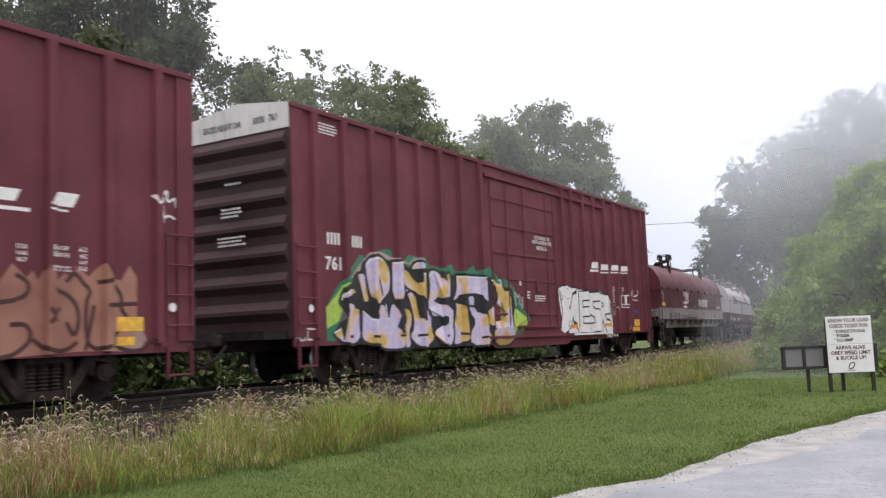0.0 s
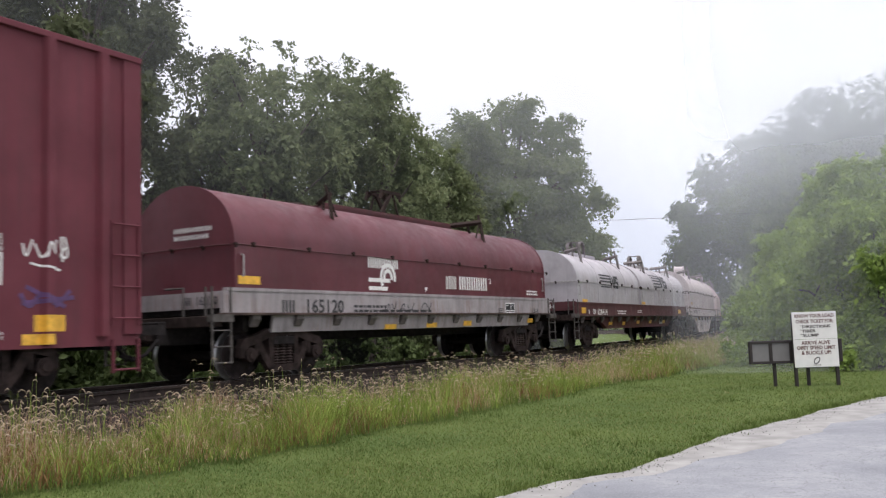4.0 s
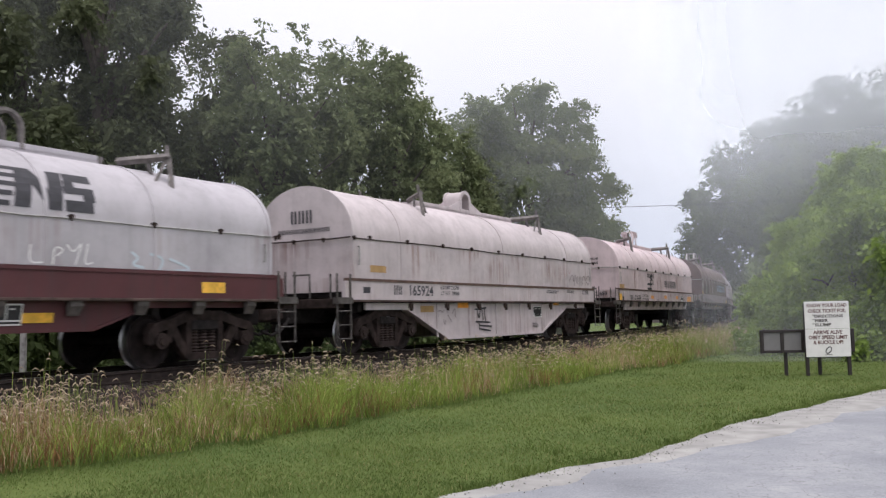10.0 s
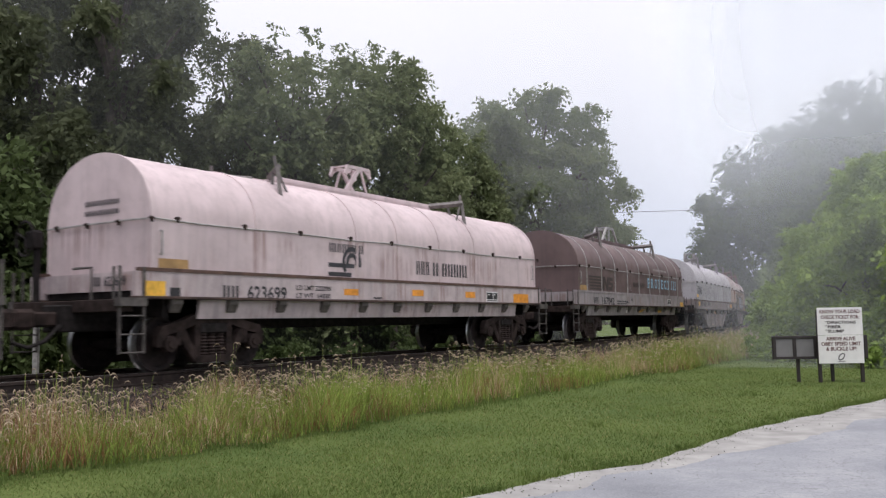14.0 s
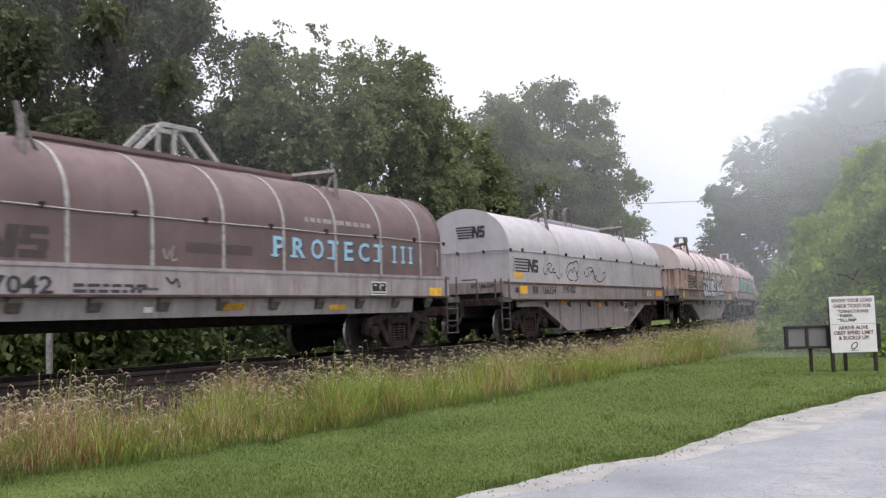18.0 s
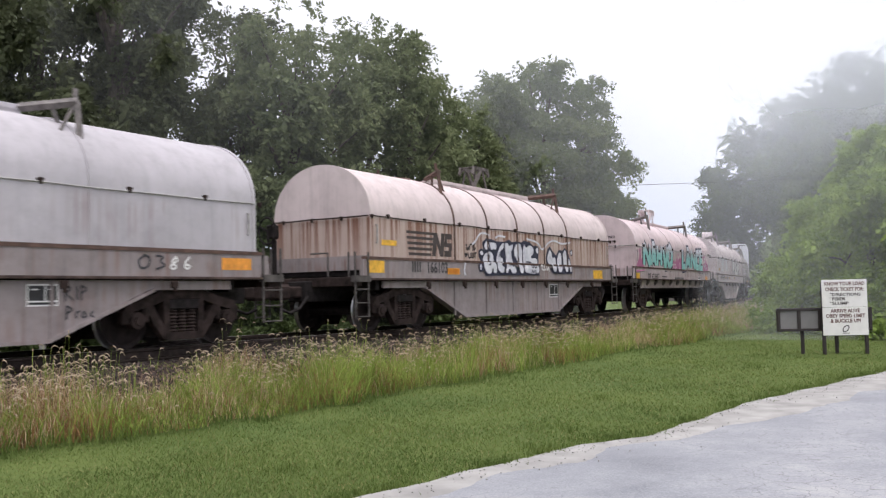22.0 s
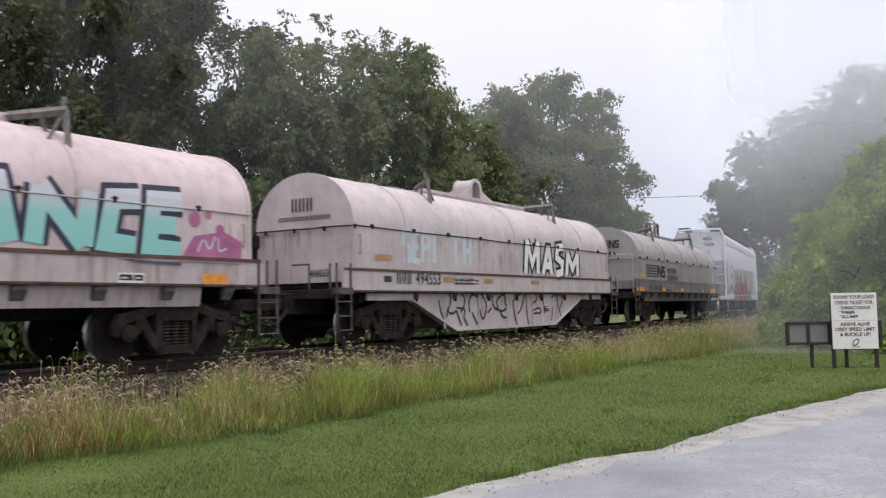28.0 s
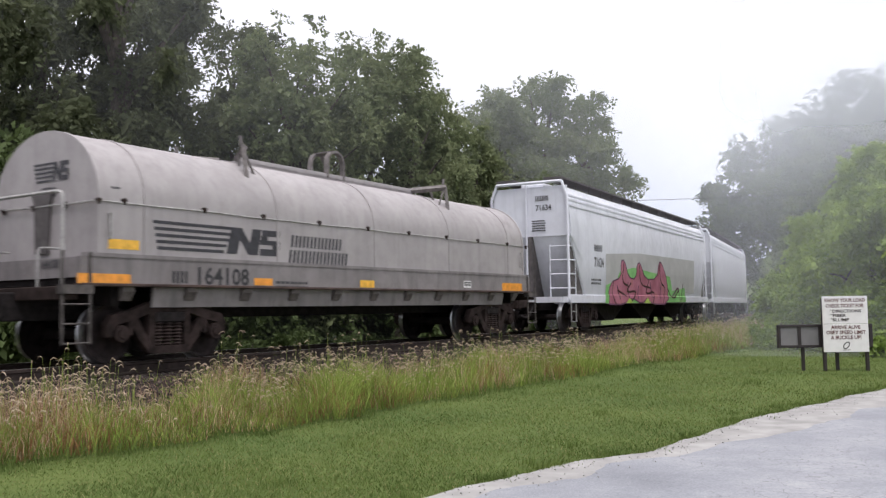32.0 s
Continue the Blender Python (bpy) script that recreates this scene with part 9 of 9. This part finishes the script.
def row_trees():
    # azimuth in degrees from straight ahead, distance, height, spread
    T = (("A", -29.5, 27, 12.3, 3.8, M_leaf_a, 10000, 1), ("A", -25.0, 29, 13.4, 3.6, M_leaf_a, 12000, 2), ("A", -20.6, 27.5, 14.0, 3.2, M_leaf_a, 12500, 3), ("A", -17.9, 30, 14.2, 2.1, M_leaf_a, 9000, 4),
         ("B", -9.9, 31, 11.0, 2.9, M_leaf_b, 10000, 5), ("B", -12.9, 35, 12.0, 2.4, M_leaf_a, 7500, 15), ("B", -5.6, 33.5, 11.3, 2.5, M_leaf_b, 8500, 6), ("C", -2.7, 35.0, 11.2, 2.8, M_leaf_b, 9000, 7), ("C", -0.2, 38, 10.4, 2.1, M_leaf_b, 7000, 8),
         ("C", 1.6, 41, 9.7, 2.3, M_leaf_b, 7000, 17), ("D", 6.3, 46, 12.7, 4.0, M_leaf_b, 15000, 9), ("D", 9.4, 48, 12.4, 2.4, M_leaf_b, 8000, 10), ("D", 3.4, 44, 12.0, 2.3, M_leaf_b, 7500, 12))
    for k, az, d, h, sp, m, n, seed in T:
        X, Y = polar(az, d)
        tree("tree", X, Y, h * 1.02, sp, m, M_bark, seed, int(n * (3.2 if d < 40 else 2.6)), 0.06, 0.19 if d < 40 else 0.23, {"A": "tall dark walnut tree behind the track", "B": "broad green tree with airy top behind the track", "C": "green tree with loose leafy twigs behind the track", "D": "rounded green tree standing apart by the track"}[k], lumps=70 if k == "D" else 96, shape=0.65)
    for az, d, h, sp, seed in ((-28.5, 20.5, 5.4, 2.3, 41), (-24.6, 21.5, 4.6, 1.9, 42)):
        X, Y = polar(az, d)
        tree("tree", X, Y, h, sp, M_leaf_shaded, M_bark, seed, 15000, 0.0, 0.2, "low dark broad-leaved tree close behind the track", 60, shape=0.55)
    rng = random.Random(4)
    # undergrowth between the trunks, the trees' shade put into its leaf colour
    for i in range(30):
        s = -4 + i * 1.9
        lat = rng.uniform(6.5, 9.5)
        p = on_track(s, lat)
        tree("shrub", p.x, p.y, rng.uniform(3.0, 5.6), rng.uniform(1.6, 2.4), M_leaf_shaded, M_bark, 100 + i, 4200, 0.0, 0.23, "dense green shrub under the trees, its leaves coloured dark for shade", 18, group="undergrowth behind the track", shape=0.5)
    for i in range(16):
        s = -3 + i * 2.4
        p = on_track(s, rng.uniform(4.4, 5.8))
        tree("weed_clump", p.x, p.y, rng.uniform(0.4, 0.9), rng.uniform(0.6, 1.0), M_leaf_shaded, M_bark, 200 + i, 1000, 0.0, 0.15, "leafy green weeds beyond the rails", 10, group="weeds beyond the rails", shape=0.4)


def right_bushes():
    rng = random.Random(9)
    T = ((28.8, 33, 7.2, 2.8), (26.5, 36, 7.0, 2.6), (24.6, 38, 7.2, 2.4), (23.4, 42, 5.6, 2.2), (22.2, 44, 4.4, 2.0), (25.4, 31, 4.8, 2.2), (23.6, 33, 3.4, 1.8), (27.6, 29, 5.0, 2.4), (21.5, 40, 2.8, 1.7), (22.4, 38, 2.4, 1.6), (20.8, 43, 1.9, 1.5), (20.2, 47, 1.7, 1.4), (30.5, 30, 7.0, 3.0), (33, 36, 9, 4))
    for i, (az, d, h, sp) in enumerate(T):
        X, Y = polar(az, d)
        tree("bush", X, Y, h, sp, M_leaf_c, M_bark, 300 + i, int(3200 + 2200 * h), 0.0, 0.17, "bright green leafy bush behind the sign", 40, group="bushes behind the sign", shape=0.55)

    # rank green weeds at the foot of the bushes
    for i in range(14):
        X, Y = polar(rng.uniform(20.4, 26.0), rng.uniform(31, 38))
        if track_coords(X, Y)[1] > -4.2:
            continue
        tree("weed_clump", X, Y, rng.uniform(0.5, 1.25), rng.uniform(0.7, 1.2), M_leaf_c, M_bark, 400 + i, 1300, 0.0, 0.11, "rank bright green weeds at the foot of the bushes", 14, group="weeds by the sign", shape=0.4)


def far_wood():
    """The wooded hill beyond the curve, one mass of crowns."""
    rng = np.random.default_rng(31)
    C, D = [], []

    def crown(X, Y, z_top, depth, r, n, twig=0.7):
        """One domed crown of lumps under its top."""
        blobs = []
        for j in range(34):
            f = rng.random() ** 0.8
            q = r * math.sqrt(max(0.05, 1 - (1 - f) ** 2.4 if f < 0.85 else 1.0 - 0.3 * f)) * rng.uniform(0.55, 1.0)
            a = rng.uniform(0, 6.28)
            blobs.append((X + q * math.cos(a), Y + q * math.sin(a), z_top - r * 0.3 - depth * f, r * rng.uniform(0.30, 0.46)))
        c, dd = crown_points(rng, blobs, n, twig, 8)
        C.append(c)
        D.append(dd)

    # domes of the skyline: azimuth, elevation of the top, width
    for az, el, r in ((16.9, 7.9, 2.0), (17.3, 5.4, 2.2), (17.9, 9.6, 3.0), (18.9, 10.9, 3.4), (17.6, 7.2, 3.0), (20.3, 11.3, 3.6), (21.3, 11.8, 3.0), (22.3, 12.9, 3.6), (23.7, 13.2, 3.6), (25.0, 13.8, 4.2), (26.8, 13.9, 4.6), (28.8, 14.3, 4.8), (31.0, 14.8, 5.2), (33.5, 15.2, 5.5)):
        d = rng.uniform(114, 119)
        X, Y = polar(az, d)
        crown(X, Y, 1.45 + d * math.tan(radians(el)), 15.0, r * 1.15, 10500)
    # crowns down the slope before them
    for i in range(190):
        az = 17.2 + 16.5 * rng.random() ** 1.1
        top = float(np.interp(az, [17.0, 18.5, 20.5, 22.5, 25, 29, 34], [7.2, 9.8, 10.6, 11.8, 12.6, 13.0, 13.8]))
        el = top * rng.uniform(0.08, 0.97)
        d = 93 + 23 * el / top + rng.uniform(-2, 2)
        X, Y = polar(az, d)
        if abs(track_coords(X, Y)[1]) < 8:
            continue
        z = 1.45 + d * math.tan(radians(el))
        crown(X, Y, z, min(8.0, max(1.0, z - 0.5)), rng.uniform(2.4, 4.0), 2100)
    # the low wood along the outside of the curve
    for i in range(70):
        q = rng.uniform(44, 108)
        p = on_track(q, -rng.uniform(6.5, 15))
        h = rng.uniform(2.4, 6.4) + 0.07 * (q - 44) * rng.random()
        blobs = [(p.x + rng.uniform(-2, 2), p.y + rng.uniform(-2, 2), ground_z(p.x, p.y) + h * rng.uniform(0.1, 0.95), rng.uniform(0.7, 1.5)) for j in range(9)]
        c, dd = crown_points(rng, blobs, 1100, 0.8, 8)
        C.append(c)
        D.append(dd)
    C, D = np.concatenate(C), np.concatenate(D)
    tagged(new("far_wood", leaf_mesh("far_wood", C, D, rng.uniform(0.6, 1.2, len(C)) * 0.42, M_leaf_d, rng)), "misty wooded hillside beyond the curve", "wood", kind="stuff")


# ---- fog ----
def fog_material(name, z_lo, z_hi, low, high, scale, seed, patchy=0.15):
    """Thin mist: scatters the sky's light, thicker with height, in soft drifts."""
    m = bpy.data.materials.new(name)
    m.use_nodes = True
    n, l = m.node_tree.nodes, m.node_tree.links
    n.clear()
    geo = n.new("ShaderNodeNewGeometry")
    sep = n.new("ShaderNodeSeparateXYZ")
    l.new(geo.outputs["Position"], sep.inputs[0])
    mr = n.new("ShaderNodeMapRange")
    mr.interpolation_type = "SMOOTHSTEP"
    for i, v in ((1, z_lo), (2, z_hi), (3, low), (4, high)):
        mr.inputs[i].default_value = v
    l.new(sep.outputs[2], mr.inputs[0])
    t = tex(n, l, "ShaderNodeTexNoise", scale, Detail=3.0, Roughness=0.45)
    t.noise_dimensions = "4D"
    t.inputs["W"].default_value = seed
    w = n.new("ShaderNodeMapRange")
    for i, v in ((1, 0.3), (2, 0.7), (3, 1 - patchy), (4, 1 + patchy)):
        w.inputs[i].default_value = v
    l.new(t.outputs[0], w.inputs[0])
    mul = n.new("ShaderNodeMath")
    mul.operation = "MULTIPLY"
    mul.use_clamp = True
    l.new(mr.outputs[0], mul.inputs[0])
    l.new(w.outputs[0], mul.inputs[1])
    at = n.new("ShaderNodeAttribute")
    at.attribute_name = "thin"
    thin = n.new("ShaderNodeMath")
    thin.operation = "MULTIPLY"
    l.new(mul.outputs[0], thin.inputs[0])
    l.new(at.outputs["Fac"], thin.inputs[1])
    mul = thin
    both = n.new("ShaderNodeAddShader")
    for i, (kind, z) in enumerate((("ShaderNodeBsdfDiffuse", 1.0), ("ShaderNodeBsdfTranslucent", -1.0))):
        up = n.new("ShaderNodeCombineXYZ")
        up.inputs[2].default_value = z
        df = n.new(kind)
        df.inputs[0].default_value = (0.745, 0.78, 0.81, 1)
        l.new(up.outputs[0], df.inputs["Normal"])
        l.new(df.outputs[0], both.inputs[i])
    tp = n.new("ShaderNodeBsdfTransparent")
    mx = n.new("ShaderNodeMixShader")
    l.new(mul.outputs[0], mx.inputs[0])
    l.new(tp.outputs[0], mx.inputs[1])
    l.new(both.outputs[0], mx.inputs[2])
    out = n.new("ShaderNodeOutputMaterial")
    l.new(mx.outputs[0], out.inputs[0])
    return m


def fog_sheet(d, az0, az1, z1, mat, reach):
    """A curtain of mist round the place at a distance; reach is the azimuth span over which it gathers."""
    V, F, thin = [], [], []
    k, r = 320, 16
    for i in range(k + 1):
        az = az0 + (az1 - az0) * i / k
        X, Y = polar(az, d)
        for j in range(r + 1):
            V.append((X, Y, -1.0 + (z1 + 1.0) * j / r))
            fade = 1 - smooth_step(reach[2], reach[3], az) if len(reach) == 4 else 1.0
            thin.append(smooth_step(reach[0], reach[1], az) * fade * (1 - smooth_step(0.8, 1.0, j / r)))
    for i in range(k):
        for j in range(r):
            q = i * (r + 1) + j
            F.append((q, q + r + 1, q + r + 2, q + 1))
    me = np_mesh("fog_bank", V, F, mat, True)
    me.attributes.new("thin", "FLOAT", "POINT").data.foreach_set("value", thin)
    ob = tagged(new("fog_bank", me), "thin white morning mist before the hill", "fog", kind="structure")
    ob.visible_shadow = False
    return ob


def fog():
    fog_sheet(25.5, -60, 5, 20, fog_material("mist_veil", 1.5, 10, 0.004, 0.05, 0.1, 7.0), (4, -10))
    fog_sheet(41.5, -9, 26, 34, fog_material("mist_tree", 0, 12, 0.09, 0.13, 0.1, 8.0), (-8, 3, 9, 25))
    fog_sheet(27, 13, 70, 22, fog_material("mist_bush", 2, 9, 0.10, 0.21, 0.12, 9.0), (14, 21))
    # drifts between the rows of the hill's trees
    for i, d in enumerate((90, 99, 106, 113, 120)):
        fog_sheet(d, 11, 80, 60 + 4 * i, fog_material("mist_drift", 8 + i, 26 + i, 0.02, 0.20, 0.05, 3.0 + i, 0.08), (11.5, 19.5))


# ---- the sign, posts and wire ----
M_board = plain("white_sign_board", (0.72, 0.71, 0.69), 0.55, 0.06, 6)
M_signred = plain("red_sign_letters", (0.12, 0.05, 0.048), 0.6, 0.1, 10)
M_signdark = plain("dark_sign_letters", (0.06, 0.05, 0.05), 0.6, 0.1, 10)
M_frame = plain("dark_sign_frame", (0.022, 0.016, 0.015), 0.6, 0.3, 9)
M_slab = plain("grey_back_panel", (0.17, 0.165, 0.165), 0.5, 0.12, 4)


def sign():
    # white notice board on two posts
    sg = tagged(new("notice_sign"), "white notice board with dark red lettering on two dark posts", "sign")
    sg.location = (8.70, 19.5, 0)
    sg.rotation_euler = (0, 0, radians(-4))
    face = lambda u, v, off: (u, -0.02 - off, v)
    for z0, z1 in ((1.0, 1.6), (0.385, 0.994)):
        bm = bmesh.new()
        box(bm, -0.48, 0.48, -0.02, 0.005, z0, z1, 0.004)
        panel = part("panel", bm, M_board, sg)
        for words, z, h, w, mat in ((("KNOW YOUR LOAD", 1.475, 0.075, 0.86, M_signred), ("CHECK TICKET FOR:", 1.355, 0.075, 0.82, M_signred), ("*DIRECTIONS", 1.245, 0.062, 0.66, M_signdark), ("*FIBER", 1.15, 0.062, 0.34, M_signdark), ("*SLUMP", 1.055, 0.062, 0.40, M_signdark)) if z0 > 0.9 else (("ARRIVE ALIVE", 0.885, 0.075, 0.62, M_signred), ("OBEY SPEED LIMIT", 0.775, 0.075, 0.84, M_signred), ("& BUCKLE UP!", 0.665, 0.075, 0.64, M_signred))):
            u = -w / 2 if words[0] != "*" else -0.32
            words_on(face, words, u, z, h, mat, panel, width=w, heavy=0.03)
    ring = [(0.055 * math.cos(a) + 0.03 * math.sin(a), 0.53 + 0.07 * math.sin(a)) for a in (2 * math.pi * i / 20 for i in range(21))]
    strips_on(face, [ring], 0.02, M_ink, panel, "emblem")
    patch_on(face, [rect(-0.08, 0.425, 0.08, 0.437)], M_signdark, panel, "small_print")
    for x in (-0.45, 0.45):
        bm = bmesh.new()
        box(bm, x - 0.035, x + 0.035, 0.007, 0.075, -0.3, 1.55, 0.005)
        part("post", bm, M_frame, sg)
    # older dark-framed board behind it
    bd = tagged(new("framed_board"), "dark-framed empty grey board on two posts behind the notice", "sign")
    bd.location = (8.33, 19.72, 0)
    bd.rotation_euler = (0, 0, radians(-3))
    bm = bmesh.new()
    for z in (0.51, 0.96):
        box(bm, -1.02, 1.02, -0.04, 0.04, z - 0.03, z + 0.03, 0.006)
    for x in (-0.99, -0.55, -0.1, 0.45, 0.99):
        box(bm, x - 0.035, x + 0.035, -0.042, 0.042, 0.48, 0.99, 0.006)
    part("frame", bm, M_frame, bd)
    for a, b in ((-0.96, -0.58), (-0.52, -0.13), (-0.06, 0.42), (0.48, 0.96)):
        bm = bmesh.new()
        box(bm, a, b, -0.012, 0.012, 0.53, 0.94)
        part("panel", bm, M_slab, bd)
    for x in (-0.46, 0.28):
        bm = bmesh.new()
        box(bm, x - 0.035, x + 0.035, 0.042, 0.10, -0.3, 0.9, 0.005)
        part("post", bm, M_frame, bd)


def wire():
    bm = bmesh.new()
    a, b = Vector((*polar(-3, 62), 8.9)), Vector((*polar(27, 75), 9.9))
    pts = [a.lerp(b, i / 16) - Vector((0, 0, 0.25 * math.sin(math.pi * i / 16))) for i in range(17)]
    tube(bm, pts, 0.018, 5)
    tagged(new("overhead_wire", mesh_of(bm, "overhead_wire", M_black)), "thin dark overhead wire across the gap", "wire")
    # a pale marker post beyond the rails
    bm = bmesh.new()
    p = on_track(9.6, 2.9)
    box(bm, p.x - 0.05, p.x + 0.05, p.y - 0.04, p.y + 0.04, 0.1, 2.05, 0.01)
    tagged(new("marker_post", mesh_of(bm, "marker_post", M_galv)), "pale grey marker post beyond the rails", "post")


tall_grass()
lawn()
edge_tufts()
row_trees()
right_bushes()
far_wood()
fog()
sign()
wire()


# ---- the train's motion ----
def car_pose(s):
    a = heading(s)
    return Matrix.Translation(on_track(s, 0, RAIL_Z)) @ Matrix.Rotation(a, 4, "Z")


def low_cover(z):
    if z < SEAM_Z:
        return COVER_Z + (z - COVER_Z) * 0.82
    return COVER_Z + (SEAM_Z - COVER_Z) * 0.82 + (z - SEAM_Z) * 0.95


def narrow_cars():
    """The cars are drawn 3.0 m wide; their true width on this line is 2.5 m."""
    gears = set(gear().values())
    done = set()
    # the covers of the long grey car are lower than the others
    for cov in [o for o in car3.children if o.name.startswith("cover")]:
        for o in [cov] + list(cov.children):
            if o.data in gears:
                o.location.z = low_cover(o.location.z)
            else:
                for v in o.data.vertices:
                    v.co.z = low_cover(v.co.z)
    for car, _, _ in CARS:
        for o in car.children_recursive:
            if o.data not in gears and o.data not in done:
                done.add(o.data)
                o.data.transform(Matrix.Diagonal((1, LATERAL / HALF, 1, 1)))


def motions():
    steps = [i * 0.5 for i in range(65)]
    for car, s, sets in CARS:
        walk(car, [(t, car_pose(s - travelled(t))) for t in steps])
        # wheels turn while their car is near
        inside = [t for t in (i * 0.1 for i in range(321)) if -16 < s - travelled(t) < 62]
        t0, t1 = inside[0], inside[-1]
        for w in sets:
            at = w.location.copy()

            def turned(t):
                return Matrix.Translation(at) @ Matrix.Rotation(-travelled(t) / WHEEL_R, 4, "Y")
            rows = []
            if t0 > 0.05:
                rows.append((0.0, turned(t0)))
            rows += [(t, turned(t)) for t in inside]
            if t1 < 31.95:
                rows.append((32.0, turned(t1)))
            walk(w, rows)


narrow_cars()
motions()
